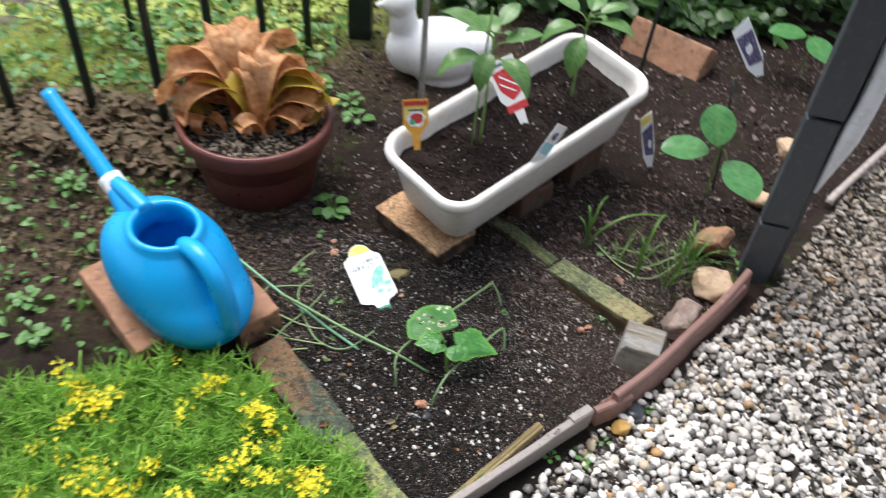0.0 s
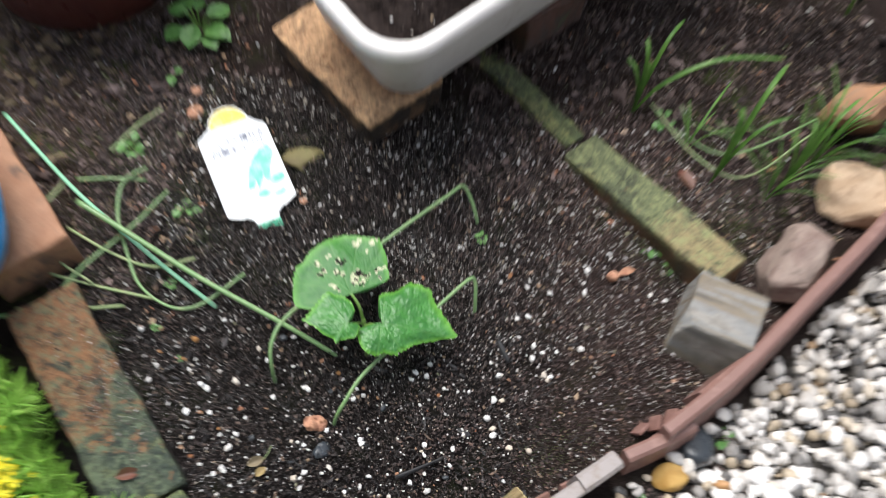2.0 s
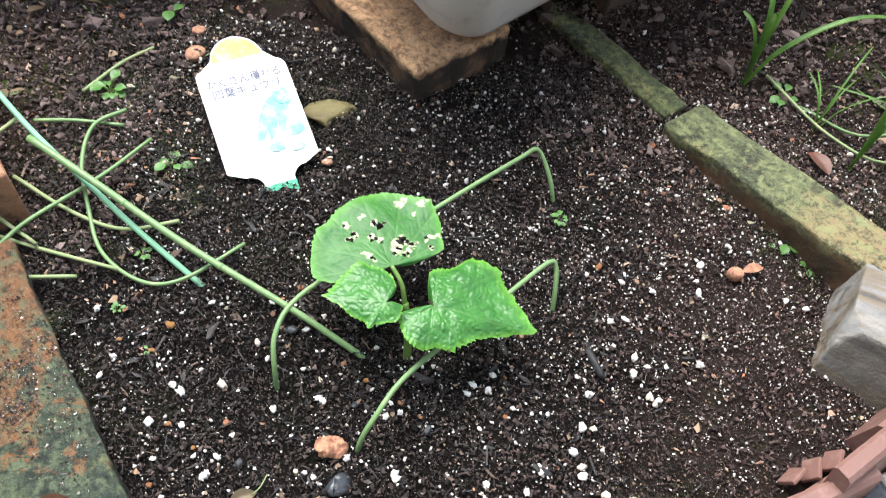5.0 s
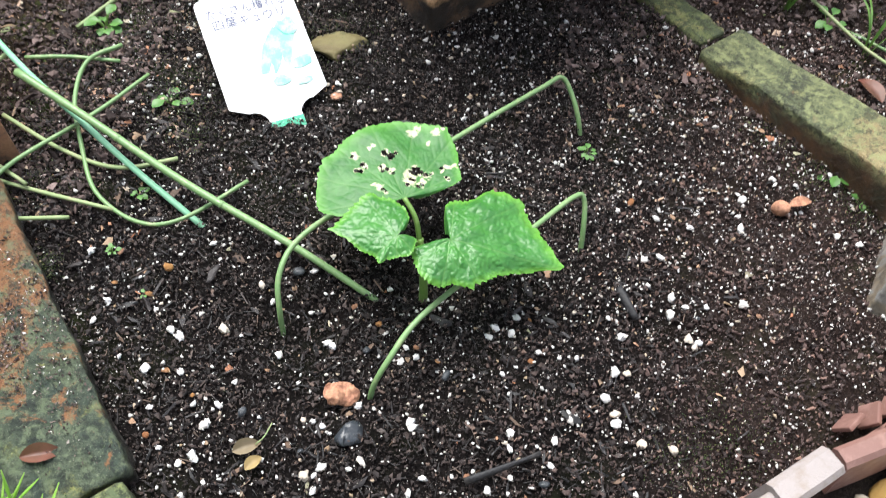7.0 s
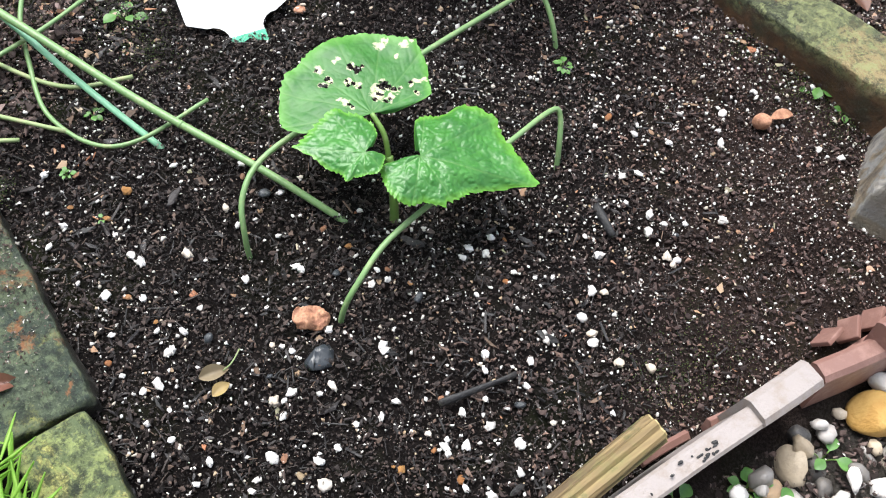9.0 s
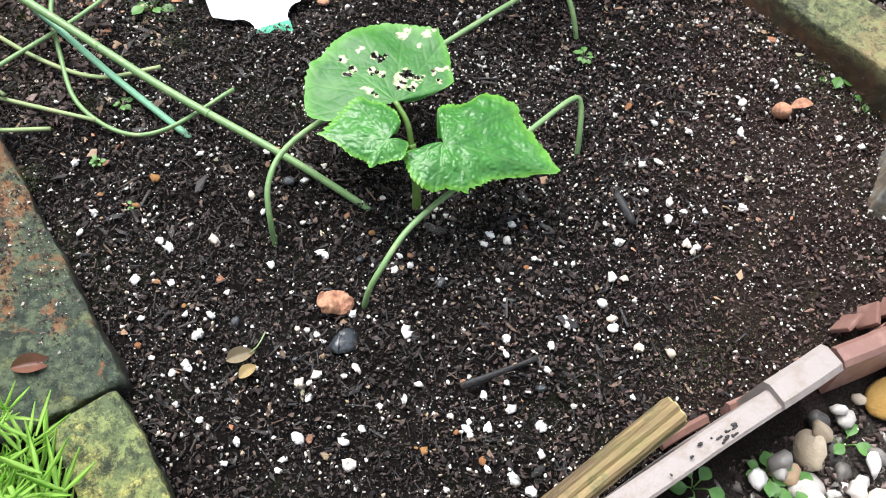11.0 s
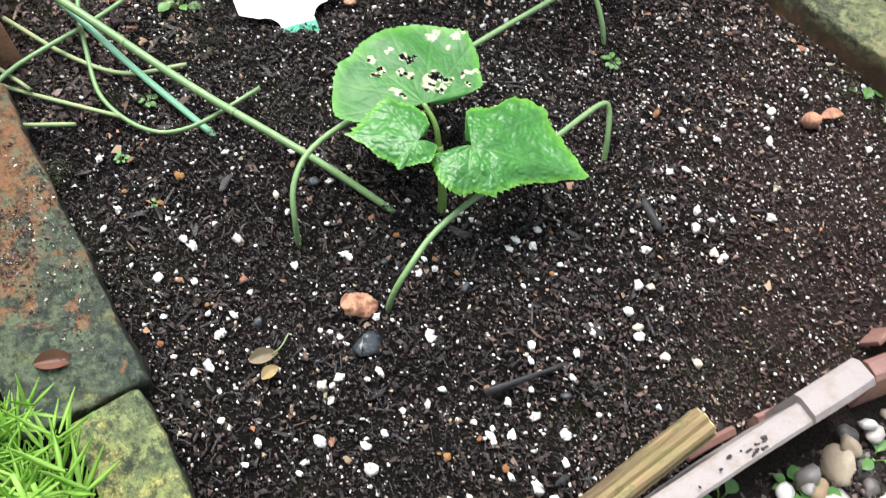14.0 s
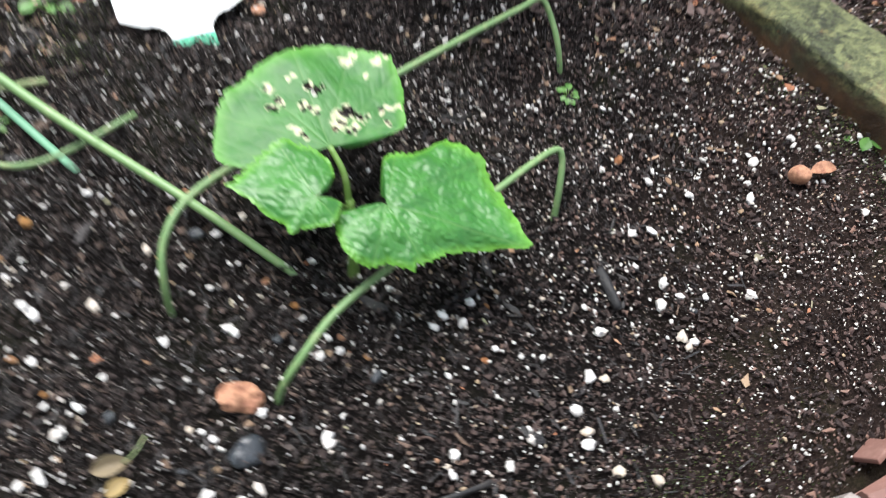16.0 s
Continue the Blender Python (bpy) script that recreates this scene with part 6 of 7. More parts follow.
grass_tuft(0.337, 1.179, [(100, 0.085, 0.03, 0.0045), (60, 0.1, 0.06, 0.0045), (130, 0.06, 0.03, 0.004), (20, 0.075, 0.16, 0.006), (80, 0.07, 0.01, 0.004)], "small tuft of broad green grass blades in soil")
grass_tuft(0.42, 1.1, [(95, 0.1, 0.02, 0.005), (60, 0.13, 0.08, 0.005), (30, 0.09, 0.06, 0.004)], "upright green grass blades in the soil")
grass_tuft(0.485, 1.09, [(80, 0.1, 0.03, 0.0035), (50, 0.12, 0.07, 0.0035), (110, 0.08, 0.03, 0.003), (65, 0.14, 0.06, 0.003)], "dense tuft of green grass beside the rocks")


r = random.Random(8)
for x, y, n, tall in ((0.515, 1.12, 20, 0.1), (0.47, 1.08, 12, 0.08), (0.39, 1.13, 6, 0.06)):
    grass_tuft(x, y, [(r.uniform(-20, 160), tall * r.uniform(0.5, 1.1), r.uniform(0.02, 0.1), r.uniform(0.0011, 0.0022)) for _ in range(n)], "tuft of fine green grass blades beside the rocks")


def rosette(x, y, size, count, seed, label="small green weed sprouting from the soil", stalk=0.4):
    r = random.Random(seed)
    t = thing("weed", pose(x, y, float(lie(x, y)), 0, 0, r.uniform(0, 360)), label, "weed", "small weeds in the bed")
    for n in range(count):
        yaw = 360 * n / count + r.uniform(-20, 20)
        length = size * r.uniform(0.6, 1.0)
        lift = size * r.uniform(0.15, 0.7)
        d = Vector((math.cos(radians(yaw)), math.sin(radians(yaw)), 0))
        b = d * size * stalk * r.uniform(0.5, 1.2) + Vector((0, 0, lift))
        part("stalk", tube_bm([(0, 0, -0.003), b * 0.6, b], size * 0.03, 5, 3), M_STEM, t)
        leaf = part("leaf", leaf_bm(length * 0.8, length * 0.62, 0.5, 0.4, 0.15, 8, 3), M_WEED, t)
        leaf.matrix_basis = aim(b, yaw, r.uniform(-5, 25))


for n, (x, y, size, count) in enumerate(((0.189, 0.995, 0.007, 8), (0.357, 1.006, 0.012, 5), (0.368, 1.165, 0.016, 5), (0.374, 0.99, 0.008, 4), (-0.155, 1.144, 0.018, 2), (-0.172, 1.048, 0.014, 11), (-0.04, 0.945, 0.005, 5), (-0.094, 0.905, 0.007, 6), (-0.145, 1.215, 0.04, 12), (-0.44, 1.31, 0.05, 12), (-0.16, 1.56, 0.035, 10), (-0.134, 1.5, 0.035, 6), (-0.1, 0.985, 0.014, 5), (0.302, 0.737, 0.012, 9), (0.315, 0.73, 0.014, 9), (0.322, 0.718, 0.013, 9), (0.262, 0.722, 0.014, 5), (0.6, 1.2, 0.02, 8), (0.63, 1.15, 0.022, 8), (0.42, 0.83, 0.016, 5), (0.345, 0.76, 0.014, 4), (-0.56, 0.85, 0.028, 14), (-0.6, 0.92, 0.026, 12), (-0.52, 1.12, 0.03, 12), (-0.62, 1.18, 0.03, 12), (-0.24, 1.6, 0.05, 10), (-0.095, 0.86, 0.005, 7), (-0.065, 0.835, 0.004, 5))):
    rosette(x, y, size, count, n)


# ---- sedum cushion with yellow flowers ----
def sprig(seed, height=0.055):
    r = random.Random(seed)
    bm = tube_bm([(0, 0, 0), (r.uniform(-0.01, 0.01), r.uniform(-0.01, 0.01), height * 0.5), (r.uniform(-0.018, 0.018), r.uniform(-0.018, 0.018), height)], 0.0011, 4, 2)
    pts = smooth_line([(0, 0, 0), (0, 0, height * 0.5), (r.uniform(-0.012, 0.012), r.uniform(-0.012, 0.012), height)], 10)
    for n in range(32):
        u = n / 32
        p = pts[int(u * (len(pts) - 1))]
        length = r.uniform(0.014, 0.024) * (0.8 + 0.3 * u)
        m = aim(p, n * 137.5 + r.uniform(-20, 20), 2 + 34 * u + r.uniform(-15, 15))
        rows = []
        for uu, w in ((0.0, 0.0006), (0.45, 0.0012), (1.0, 0.0003)):
            rows.append([bm.verts.new(m @ Vector((length * uu, w * c, w * s * 0.7 + length * 0.12 * uu * uu))) for c, s in ((1, 0), (-0.5, 0.87), (-0.5, -0.87))])
        for a, b in zip(rows, rows[1:]):
            for s in range(3):
                bm.faces.new((a[s], a[(s + 1) % 3], b[(s + 1) % 3], b[s]))
    bmesh.ops.triangulate(bm, faces=bm.faces[:])
    vs, fs = np.array([v.co for v in bm.verts]), np.array([[v.index for v in f.verts] for f in bm.faces])
    bm.free()
    return vs, fs


def flower_head(seed):
    r = random.Random(seed)
    vs, fs = [], []
    for n in range(9):
        c = Vector((r.gauss(0, 0.011), r.gauss(0, 0.011), r.uniform(-0.004, 0.006)))
        for k in range(5):
            m = aim(c, 72 * k + r.uniform(-12, 12), 22)
            b = len(vs)
            vs += [m @ Vector(q) for q in ((0, 0, 0), (0.0035, 0.0016, 0.0006), (0.0075, 0, 0), (0.0035, -0.0016, 0.0006))]
            fs += [(b, b + 1, b + 2), (b, b + 2, b + 3)]
    return np.array(vs), np.array(fs)


def build_sedum():
    def cushion(x, y):
        return (x < brick_line(y) - 0.108 + 0.012 * np.sin(60 * y) + 0.026 * (1 - soft(y, 0.69, 0.735))) & (y < 0.765 + 0.025 * np.sin(11 * x) + 0.05 * soft(x, -0.36, -0.27) - 0.45 * np.clip(-x - 0.36, 0, 1)) & ~((x > -0.52) & (x < -0.3) & (y > 0.835 + 0 * x))

    p = sprinkle(2100, -0.72, 0.0, 0.40, 0.84, cushion)
    s = rng.uniform(0.75, 1.25, len(p))
    scatter("sedum_cushion", [sprig(n) for n in range(7)], p, s, M_SEDUM, "cushion of bright green needle-leaved sedum", "groundcover", rng, 0.22)
    p = sprinkle(950, -0.70, -0.05, 0.42, 0.8, lambda x, y: cushion(x, y) & (x < brick_line(y) - 0.135) & (swell(x, y, 15, 7) + 0.5 * swell(x, y, 37, 9) > 0.2))
    p[:, 2] += rng.uniform(0.055, 0.078, len(p))
    scatter("sedum_flowers", [flower_head(n) for n in range(5)], p, rng.uniform(0.5, 0.8, len(p)), M_FLOWER, "clusters of small star-shaped yellow sedum flowers", "flowers", rng, 0.25, False)


build_sedum()


# ---- bird statue, fence, background planting ----
def build_bird():
    bm = bmesh.new()
    for x, y, z, a, b, c in ((0.02, 0, 0.085, 0.118, 0.085, 0.083), (-0.055, 0, 0.09, 0.065, 0.062, 0.07), (0.1, 0, 0.1, 0.06, 0.06, 0.05), (-0.075, 0, 0.16, 0.035, 0.035, 0.06), (-0.085, 0, 0.215, 0.04, 0.037, 0.036), (-0.128, 0, 0.208, 0.022, 0.013, 0.01), (0.03, 0, 0.02, 0.08, 0.07, 0.025)):
        bmesh.ops.create_uvsphere(bm, u_segments=28, v_segments=18, radius=1.0, matrix=Matrix.Translation((x, y, z)) @ Matrix.Diagonal((a, b, c, 1)))
    ob = part("bird_statue", bm, M_STATUE)
    ob.matrix_basis = pose(0.005, 1.715, -0.01, 0, 0, 8) @ Matrix.Scale(0.88, 4)
    join = ob.modifiers.new("join", "REMESH")
    join.mode, join.voxel_size, join.use_smooth_shade = "VOXEL", 0.006, True
    even = ob.modifiers.new("even", "SMOOTH")
    even.factor, even.iterations = 0.5, 8
    return tagged(ob, "white painted bird garden statue on the soil", "statue")


build_bird()


def build_fence():
    t = thing("fence", pose(0, 0, 0), "dark green iron fence of slender upright bars", "fence")
    for x, y in ((-0.652, 1.392), (-0.517, 1.41), (-0.455, 1.57), (-0.372, 1.68), (-0.80, 1.36), (-0.95, 1.34), (-0.29, 1.77)):
        part("bar", tube_bm([(x, y, -0.12), (x, y, 0.4), (x, y, 1.0)], 0.0095, 10, 2), M_IRON, t)
    bm = box_bm(0.055, 0.055, 1.15, 0.004)
    bmesh.ops.translate(bm, vec=(-0.178, 1.865, -0.12), verts=bm.verts)
    part("post", bm, M_IRON, t, "", False)
    for x, y in ((-0.7, 1.75), (-0.52, 1.95), (-0.43, 2.05)):
        part("bar", tube_bm([(x, y, -0.15), (x, y, 0.4), (x, y, 1.0)], 0.008, 8, 2), M_IRON, t)


build_fence()


def leafy(name, count, box, size, material, label, seed, high=0.2):
    r = np.random.default_rng(seed)
    bm = leaf_bm(1.0, 0.5, 0.42, 0.5, 0.2, 4, 1)
    bmesh.ops.triangulate(bm, faces=bm.faces[:])
    tv, tf = np.array([v.co for v in bm.verts]), np.array([[v.index for v in f.verts] for f in bm.faces])
    bm.free()
    x0, x1, y0, y1 = box
    x, y = r.uniform(x0, x1, count), r.uniform(y0, y1, count)
    clump = np.clip(0.4 + 1.4 * swell(x, y, 5, seed), 0.05, 1.0)
    z = lie(x, y) + r.uniform(0.0, 1.0, count) * high * clump + 0.01
    return scatter(name, [(tv, tf)], np.stack([x, y, z], -1), r.uniform(0.5, 1.1, count) * size, material, label, "groundcover", r, 0.5)


M_LAWN = mat_leaf("lawn_blade", (0.26, 0.38, 0.06), (0.58, 0.64, 0.15), 0.5, 0.0, 50.0, 0.3)
M_BUSH = mat_leaf("dark_bush_leaf", (0.02, 0.06, 0.015), (0.06, 0.14, 0.03), 0.4, 0.0, 60.0, 0.2)
leafy("fence_weeds", 700, (-0.95, -0.22, 1.42, 1.85), 0.034, M_WEED, "leafy green weeds along the foot of the fence", 3, 0.22)
leafy("lawn_grass", 9000, (-2.2, -0.25, 1.75, 3.4), 0.035, M_LAWN, "yellow-green lawn beyond the fence", 4, 0.06)
leafy("border_shrubs", 5200, (-0.12, 1.3, 2.02, 2.8), 0.075, M_BUSH, "dark green shrubs behind the bed", 5, 0.7)
M_DRYL = mat_leaf("brown_leaf_litter", (0.05, 0.03, 0.018), (0.19, 0.11, 0.06), 0.7, 0.0, 40.0, 0.1)
leafy("leaf_litter", 1500, (-0.95, -0.22, 1.0, 1.95), 0.016, M_DRYL, "dry brown leaf litter on the soil", 6, 0.012)
leafy("fence_litter", 900, (-0.85, -0.42, 1.24, 1.44), 0.03, M_DRYL, "heap of dry brown leaves under the fence", 7, 0.05)
leafy("creeping_weeds", 240, (-0.8, -0.4, 0.8, 1.3), 0.024, M_WEED, "low green weeds creeping over the soil", 8, 0.03)


# ---- single bits lying on the soil ----
def chip_bm(x, y, seed):
    """A crumpled flake of bark."""
    bm = bmesh.new()
    bmesh.ops.create_grid(bm, x_segments=26, y_segments=20, size=0.5)
    for v in bm.verts:
        a, b = v.co.x * 2, v.co.y * 2
        far = max(abs(a), abs(b))
        k = (1 - 0.28 * min(abs(a), abs(b)) ** 2) * (1 - 0.12 * max(0, far - 0.3)) + 0.16 * noise.noise(Vector((a * 1.5, b * 1.5, seed))) * far
        p = Vector((a * x / 2 * k, b * y / 2 * k, 0))
        p.z = 0.0022 * (1 - far ** 2) + 0.004 * noise.noise(p * 170 + Vector((seed, 0, 0))) + 0.003 * abs(noise.noise(p * 360))
        v.co = p
    whole = bm.faces[:]
    bmesh.ops.solidify(bm, geom=whole, thickness=0.0012)
    return bm


def build_moss():
    spots = ((-0.133, 0.842, 0.008, 120), (-0.17, 0.9, 0.02, 110), (0.31, 1.035, 0.014, 70), (0.345, 1.008, 0.016, 150), (0.372, 0.985, 0.012, 90), (0.23, 1.15, 0.02, 160), (0.43, 1.04, 0.03, 320), (0.46, 1.07, 0.03, 380), (-0.165, 1.045, 0.026, 420), (-0.01, 1.068, 0.024, 260), (-0.1, 0.99, 0.02, 230), (-0.075, 0.955, 0.012, 90), (0.255, 0.785, 0.016, 80), (0.282, 0.805, 0.02, 110), (-0.15, 0.76, 0.03, 200), (-0.045, 0.69, 0.012, 120), (-0.14, 1.21, 0.03, 200), (0.4, 0.99, 0.014, 100), (0.012, 0.93, 0.01, 40), (-0.2, 0.97, 0.036, 420), (-0.13, 1.09, 0.03, 200), (-0.06, 1.04, 0.02, 120))
    p = np.concatenate([np.stack([rng.normal(x, r, n), rng.normal(y, r, n), rng.uniform(0.0005, 0.0035, n)], -1) for x, y, r, n in ((x, y, r * 0.8, n * 6) for x, y, r, n in spots)])
    top = np.abs(p[:, 0] - brick_line(p[:, 1]) + 0.03) < 0.02
    p[top, 2] += 0.02
    p[:, 2] += terrain(p[:, 0], p[:, 1]) * ~top
    scatter("moss", SPECKS, p, rng.uniform(0.0003, 0.0007, len(p)), M_MOSS, "bright green moss on the damp soil and bricks", "moss", rng)


build_moss()


def bit(name, bm, m, material, label, category):
    ob = part(name, bm, material)
    ob.matrix_basis = m
    return tagged(ob, label, category)


bit("bark_chip", chip_bm(0.0215, 0.0155, 4), pose(0.063, 0.792, 0.004, 6, 10, 10), M_CHIP, "orange-brown bark chip on the soil", "bark chip")
bit("pebble", broken_bm(0.019, 0.014, 0.011, 5, 14, 0.2), pose(0.074, 0.768, 0.0, 0, 0, 70), M_DARKPEB, "smooth blue-black pebble on the soil", "pebble")
bit("charred_stick", tube_bm([(-0.022, 0, 0.005), (0, 0.001, 0.007), (0.022, 0.003, 0.006)], 0.0022, 7, 4, 0.8, 0.4, flat=0.6), pose(0.158, 0.764, 0.0, 0, 0, 26), M_CHAR, "charred black stick lying on the soil", "stick")
bit("charred_stick", tube_bm([(-0.01, 0, 0.005), (0, 0, 0.006), (0.012, 0.001, 0.004)], 0.0034, 7, 4, 0.8, 0.3, flat=0.55), pose(0.2185, 0.88, 0.0, 0, 0, -60), M_CHAR, "short black charcoal piece on the soil", "stick")
bit("dry_leaf", leaf_bm(0.017, 0.0085, 0.45, 0.6, 0.7, 12, 4), pose(0.0145, 0.749, 0.006, 10, -8, 30), mat_leaf("grey_brown_dry_leaf", (0.14, 0.1, 0.065), (0.26, 0.19, 0.12), 0.6, 0.0, 60.0, 0.2), "curled grey-brown dry leaf on the soil", "dry leaf")
bit("dry_stalk", tube_bm([(0.0255, 0.755, 0.006), (0.0295, 0.759, 0.009), (0.0315, 0.767, 0.009)], 0.0004, 5, 4), Matrix(), M_CORD, "thin dry leaf stalk on the soil", "stalk")
bit("dry_leaf", leaf_bm(0.012, 0.007, 0.45, 0.5, 0.5, 10, 3), pose(0.0235, 0.741, 0.005, 0, -6, 55), mat_leaf("tan_dry_leaf", (0.24, 0.16, 0.06), (0.4, 0.28, 0.12), 0.6, 0.0, 60.0, 0.2), "small tan dry leaf on the soil", "dry leaf")
bit("dry_leaf", leaf_bm(0.02, 0.008, 0.45, 0.4, 0.5, 10, 3), pose(0.323, 0.973, 0.006, 0, -5, 28), M_CHIP, "narrow orange dry leaf on the soil", "dry leaf")
bit("nut", rock_bm(0.012, 0.01, 0.009, 2, 3, 0.1, 1), pose(0.318, 0.971, 0.0), M_CHIP, "small orange-brown nut shell on the soil", "nut")
bit("dry_leaf", leaf_bm(0.022, 0.010, 0.45, 0.5, 0.7, 12, 4), pose(-0.083, 0.722, 0.0245, 8, -2, 22), M_REDLEAF, "dark red dry leaf on the mossy brick", "dry leaf")
bit("dry_leaf", leaf_bm(0.03, 0.014, 0.45, 0.5, 0.4, 10, 3), pose(0.398, 1.082, 0.006, 0, -10, 120), M_REDLEAF, "red-brown dry leaf beside the brick", "dry leaf")
bit("amber_stone", rock_bm(0.032, 0.025, 0.018, 9, 3, 0.15, 2), pose(0.372, 0.787, -0.012, 0, 0, 20), mat_rock("amber_stone", (0.4, 0.22, 0.05), (0.5, 0.32, 0.1), (0.2, 0.1, 0.03)), "smooth amber-coloured stone in the gravel", "stone")
bit("grey_pebble", rock_bm(0.04, 0.032, 0.024, 10, 3, 0.12, 1), pose(0.395, 0.815, -0.012, 0, 0, 60), M_DARKPEB, "dark grey pebble beside the brown edging", "pebble")
bit("mossy_lump", rock_bm(0.045, 0.03, 0.011, 13, 3, 0.5, 3), pose(0.0, 1.062, -0.004, 0, 0, 20), mat_rock("mossy_clod", (0.12, 0.09, 0.035), (0.2, 0.18, 0.07), (0.03, 0.045, 0.012)), "mossy tan clod on the soil", "clod")
for n, (x, y, s, a) in enumerate(((-0.127, 1.128, 0.014, 40), (0.01, 1.012, 0.009, 30), (-0.12, 1.1, 0.02, 70))):
    bit("bark_chip", rock_bm(s, s * 0.8, s * 0.35, n + 30, 2, 0.3, 2), pose(x, y, 0.001, 0, 0, a), M_CHIP, "orange-brown bark chip on the soil", "bark chip")
M_WPEB = mat_rock("white_pebble", (0.34, 0.33, 0.3), (0.5, 0.49, 0.46), (0.16, 0.16, 0.12))
r = random.Random(11)
for n in range(34):
    x, y = r.uniform(0.3, 0.5), r.uniform(0.6, 0.83)
    if x < float(edge_x(y)) + 0.06:
        continue
    s = r.uniform(0.009, 0.0155)
    bit("white_pebble", broken_bm(s, s * r.uniform(0.7, 0.95), s * 0.7, n + 60, 14, 0.16), pose(x, y, -0.008, 0, 0, r.uniform(0, 180)), M_WPEB, "large white pebble in the gravel by the edging", "pebble")

# ---- larger loose bits on the potting soil ----
def lump_mesh(name, seed, material, rough=0.6, squash=0.6):
    """A small uneven lump, shared by many."""
    bm = bmesh.new()
    bmesh.ops.create_icosphere(bm, subdivisions=2, radius=0.5)
    for v in bm.verts:
        v.co += noise.noise_vector(v.co * 2.6 + Vector((seed * 4.1, seed, 0))) * rough * 0.5 + noise.noise_vector(v.co * 6 + Vector((0, seed, 2))) * rough * 0.32
        v.co.z *= squash
    return mesh_of(bm, name, material)


LUMP_MESHES = [lump_mesh("perlite_lump", n, M_LUMP) for n in range(9)]
AMBER_MESHES = [lump_mesh("bark_bit", n + 20, M_AMBER, 0.55, 0.4) for n in range(5)]
DARK_MESHES = [lump_mesh("dark_pebble", n + 30, M_DARKPEB, 0.25, 0.6) for n in range(4)]


def loose_bits(name, meshes, places, label, category, group, seed):
    """Each bit an object of its own; places are x, y and width in millimetres."""
    r = random.Random(seed)
    for x, y, w in places:
        x, y, w = x / 1000, y / 1000, w / 1000
        ob = new(name, meshes[r.randrange(len(meshes))])
        ob.matrix_basis = pose(x, y, float(terrain(x, y)) + w * 0.22 + 0.0018, r.uniform(-25, 25), r.uniform(-25, 25), r.uniform(0, 360)) @ Matrix.Diagonal((w * 1.2, w * r.uniform(0.75, 1.05), w, 1))
        tagged(ob, label, category, group)


loose_bits("perlite_lump", LUMP_MESHES, [(-108, 858, 4.1), (-84, 826, 4.0), (-55, 826, 3.2), (-87, 811, 4.0), (-41, 813, 4.1), (-35, 810, 5.1), (-13, 821, 6.1), (-48, 788, 6.1), (-28, 790, 4.0), (3, 790, 3.0), (1, 853, 4.1), (10, 844, 3.2), (29, 869, 4.0), (38, 882, 3.2), (33, 843, 3.2), (22, 812, 4.1), (47, 825, 5.1), (51, 823, 4.1), (74, 788, 4.1), (3, 884, 4.0), (-36, 876, 4.0), (-2, 819, 2.0), (39, 856, 2.2), (43, 857, 2.0), (-38, 767, 3.2), (-14, 771, 3.2), (-1, 774, 4.1), (-4, 763, 4.1), (-6, 761, 4.1), (22, 772, 2.0)], "white crumbly perlite lump on dark potting soil", "perlite", "perlite lumps on the soil", 0)
loose_bits("perlite_lump", LUMP_MESHES, [(77, 865, 3.2), (109, 861, 3.2), (155, 861, 4.1), (123, 845, 3.0), (153, 848, 4.1), (143, 850, 4.0), (140, 843, 4.1), (93, 829, 3.2), (92, 819, 4.1), (100, 823, 4.0), (80, 836, 3.0), (104, 783, 5.1), (106, 780, 5.0), (170, 838, 3.2), (192, 838, 3.2), (215, 834, 6.1), (222, 835, 4.1), (210, 817, 5.1), (216, 808, 5.1), (217, 802, 5.1), (191, 798, 4.1), (194, 801, 3.0), (159, 785, 4.1), (157, 780, 3.0), (183, 785, 5.1), (217, 857, 4.0), (209, 868, 3.0), (151, 820, 3.0), (46, 775, 3.0), (51, 775, 3.2), (57, 773, 3.0), (62, 769, 2.2)], "white crumbly perlite lump on dark potting soil", "perlite", "perlite lumps on the soil", 1)
loose_bits("perlite_lump", LUMP_MESHES, [(294, 976, 5.1), (291, 962, 3.2), (212, 951, 3.0), (239, 957, 3.2), (237, 950, 4.1), (292, 952, 5.1), (259, 946, 4.1), (240, 919, 5.1), (230, 915, 4.1), (355, 958, 4.0), (369, 954, 4.1), (233, 897, 3.0), (247, 890, 5.1), (246, 877, 5.1), (255, 884, 4.1), (268, 886, 3.0), (290, 891, 5.1), (258, 864, 6.1), (262, 860, 4.1), (264, 863, 4.1), (219, 857, 4.1), (252, 870, 2.0), (232, 793, 5.1), (249, 792, 5.0), (229, 764, 3.0)], "white crumbly perlite lump on dark potting soil", "perlite", "perlite lumps on the soil", 2)
loose_bits("perlite_lump", LUMP_MESHES, [(11, 756, 2.0), (21, 760, 2.0), (-6, 744, 5.1), (-4, 742, 4.1), (-12, 739, 4.1), (4, 744, 2.0), (-25, 745, 3.0), (83, 755, 5.1), (77, 750, 3.2), (62, 749, 5.1), (55, 743, 5.1), (60, 744, 3.0), (61, 736, 4.1), (83, 787, 2.0), (4, 731, 3.0), (-5, 723, 3.0), (9, 717, 3.2), (14, 714, 3.2), (60, 715, 6.1), (91, 725, 4.1), (83, 717, 5.0), (30, 709, 4.1), (2, 708, 2.0), (55, 704, 4.0), (88, 706, 6.1), (26, 698, 3.2), (54, 698, 3.2), (96, 710, 2.0), (110, 744, 4.1), (98, 738, 3.2)], "white crumbly perlite lump on dark potting soil", "perlite", "perlite lumps on the soil", 3)
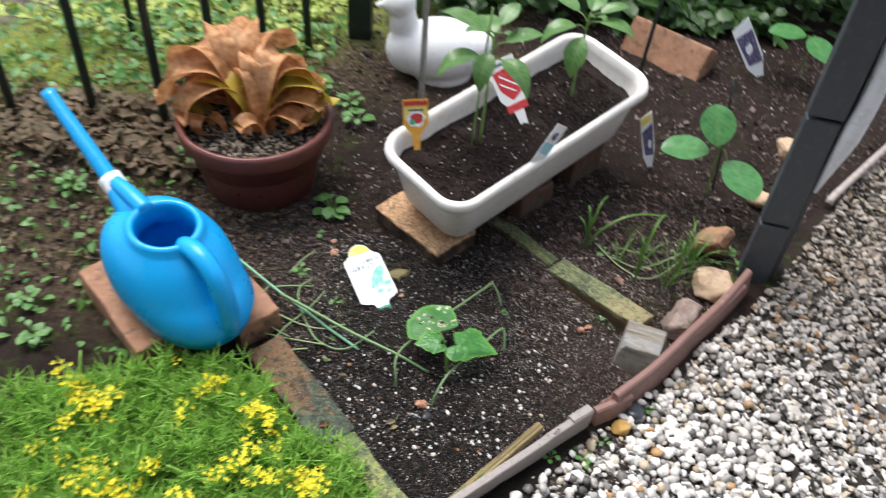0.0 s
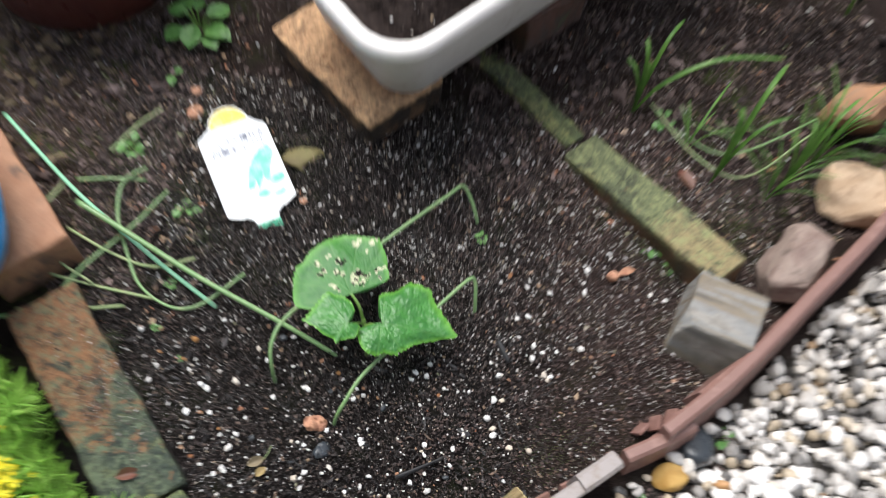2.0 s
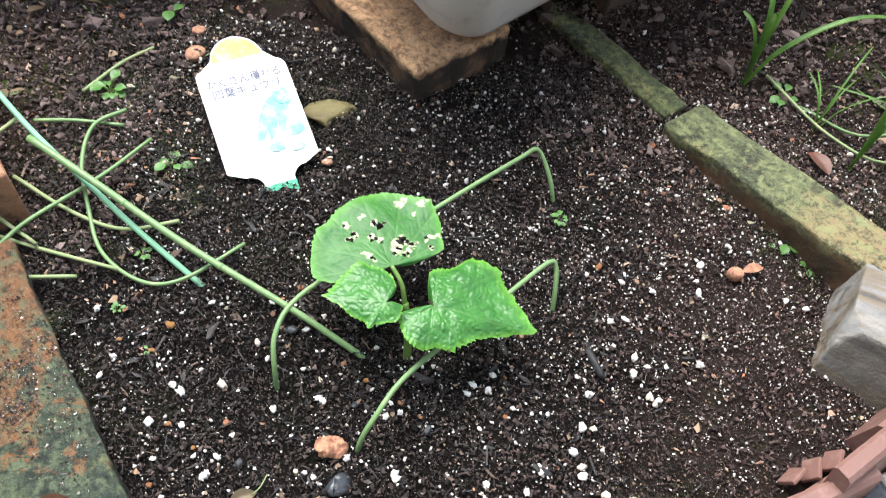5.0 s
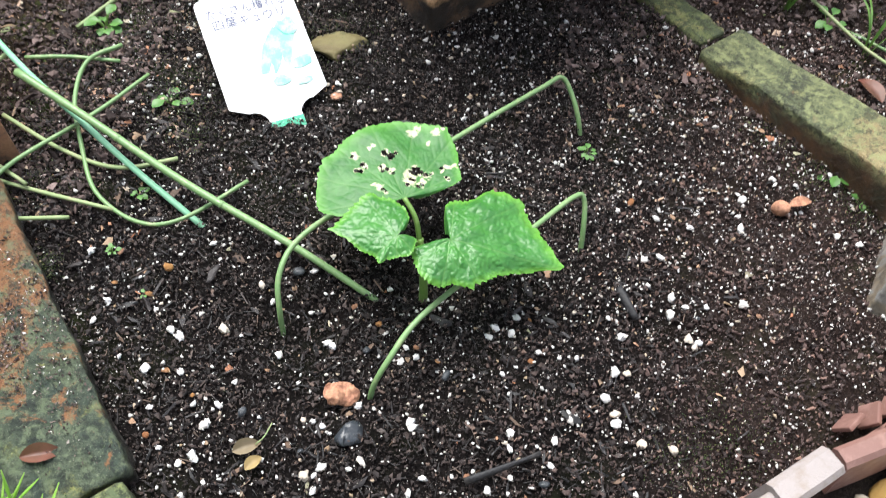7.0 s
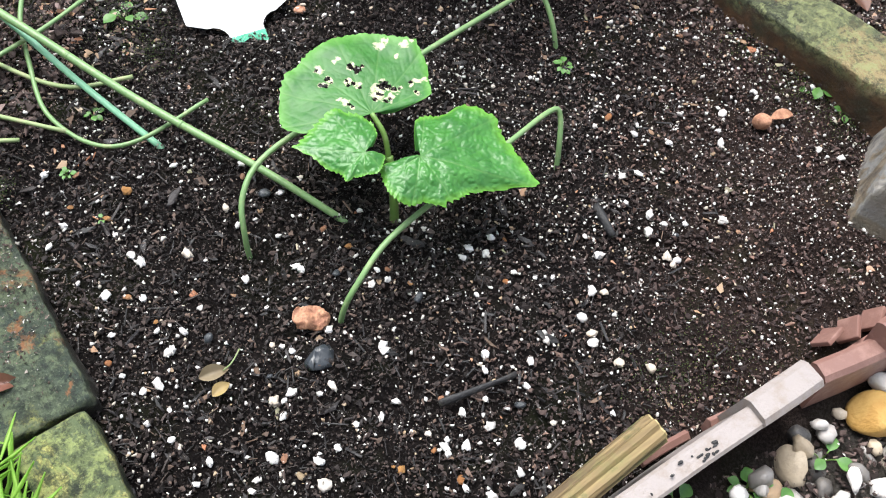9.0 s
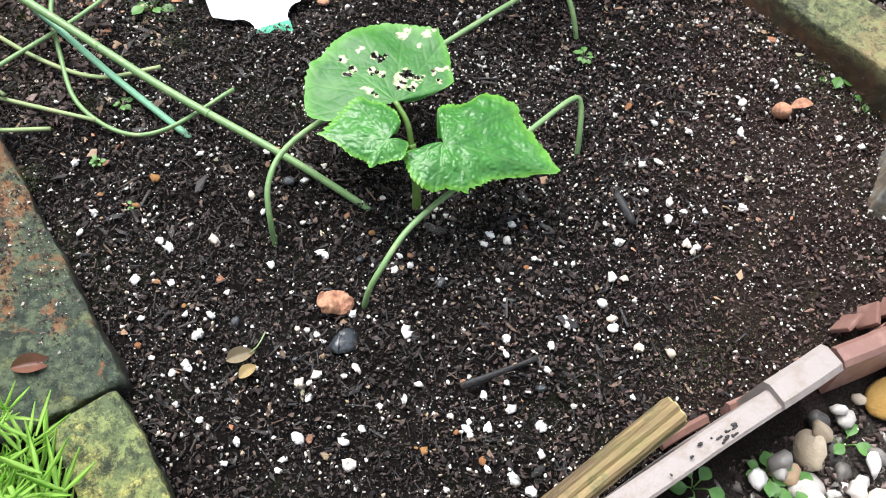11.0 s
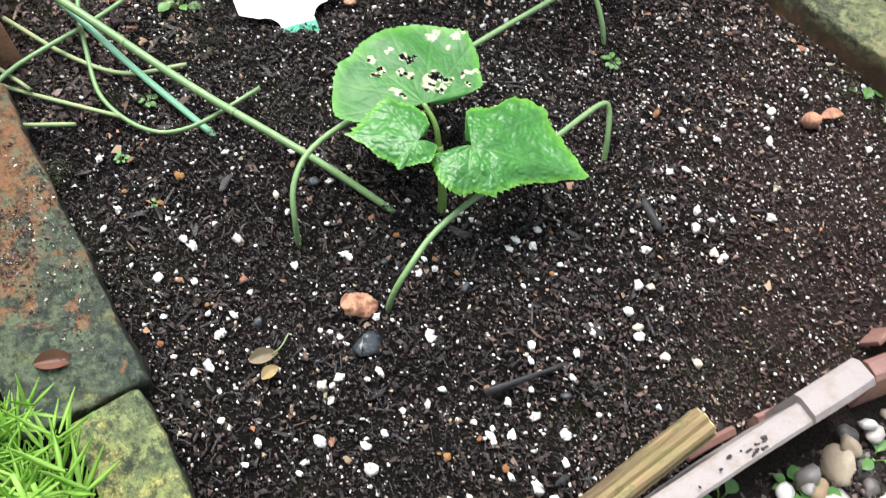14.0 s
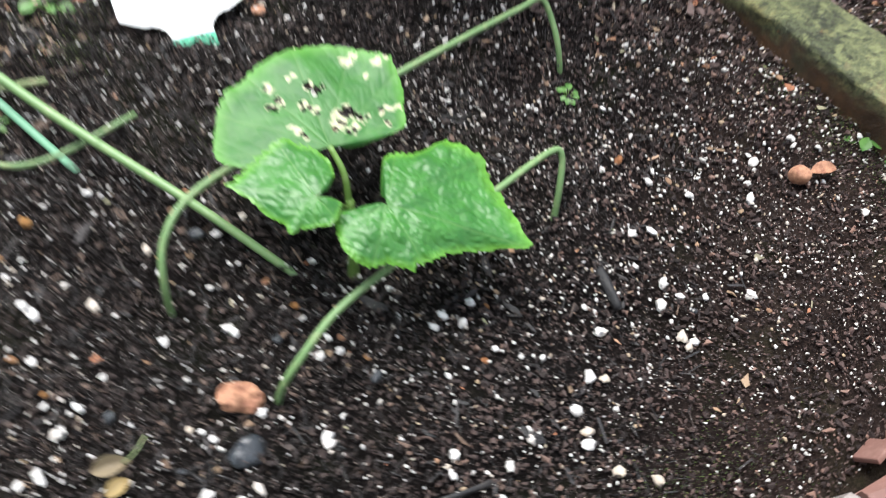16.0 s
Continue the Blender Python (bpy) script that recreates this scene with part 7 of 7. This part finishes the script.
loose_bits("perlite_lump", LUMP_MESHES, [(116, 754, 4.1), (131, 758, 2.0), (162, 762, 3.2), (151, 753, 4.0), (166, 748, 5.0), (126, 740, 2.0), (135, 740, 3.0), (145, 738, 3.0), (144, 734, 5.0), (146, 730, 3.2), (155, 736, 5.1), (181, 741, 5.1), (183, 739, 4.1), (183, 725, 4.0), (157, 714, 4.1), (171, 711, 6.1), (169, 713, 3.0), (180, 706, 5.1), (138, 701, 3.0), (198, 753, 3.2), (182, 770, 4.0), (198, 720, 2.0), (178, 719, 2.0), (160, 777, 4.0)], "white crumbly perlite lump on dark potting soil", "perlite", "perlite lumps on the soil", 4)
loose_bits("bark_bit", AMBER_MESHES, [(-57, 854, 5.0), (-62, 835, 4.0), (-36, 789, 4.0), (20, 856, 3.0), (5, 876, 3.2), (58, 851, 4.0), (-90, 861, 4.1), (-85, 839, 3.0), (-16, 776, 3.0), (75, 841, 4.1), (99, 830, 3.2), (113, 822, 3.0), (163, 861, 2.2), (166, 831, 3.2), (299, 885, 3.0), (248, 953, 4.1), (287, 943, 3.2), (66, 716, 4.1), (-34, 751, 3.2), (76, 708, 4.1), (63, 760, 3.2), (139, 731, 3.2), (124, 719, 4.0), (154, 718, 4.0), (139, 759, 3.2), (120, 720, 2.0), (220, 959, 5.1)], "small orange-brown bit of bark on dark soil", "bark", "orange bark bits on the soil", 7)
loose_bits("dark_pebble", DARK_MESHES, [(119, 813, 6.1), (71, 824, 5.1), (20, 867, 6.1), (180, 760, 5.1), (12, 773, 5.1), (49, 757, 3.2), (262, 877, 3.2)], "smooth blue-black pebble half sunk in the soil", "pebble", "dark pebbles on the soil", 8)


def build_margin_soil():
    """Loose crumbs and grit on the bare strip outside the edging."""
    g = np.random.default_rng(31)
    x, y = g.uniform(0.12, 0.46, 16000), g.uniform(0.5, 0.86, 16000)
    keep = x > edge_x(y) + 0.012
    p = np.stack([x[keep], y[keep], np.full(keep.sum(), -0.009)], -1)
    s = np.clip(g.lognormal(math.log(0.0012), 0.55, len(p)), 0.0005, 0.004)
    p[:, 2] += g.uniform(0.0, 0.003, len(p))
    scatter("soil_crumbs", SHARDS, p, s, M_CLOD, "dark crumbs of soil outside the edging", "soil", g, 1.0, False)
    pick = g.random(len(p)) < 0.16
    q = p[pick] + (0, 0, 0.002)
    scatter("soil_grit", SPECKS, q, g.uniform(0.0004, 0.0016, len(q)), M_DUST, "fine pale grit outside the edging", "grit", g, 1.0, False)


build_margin_soil()
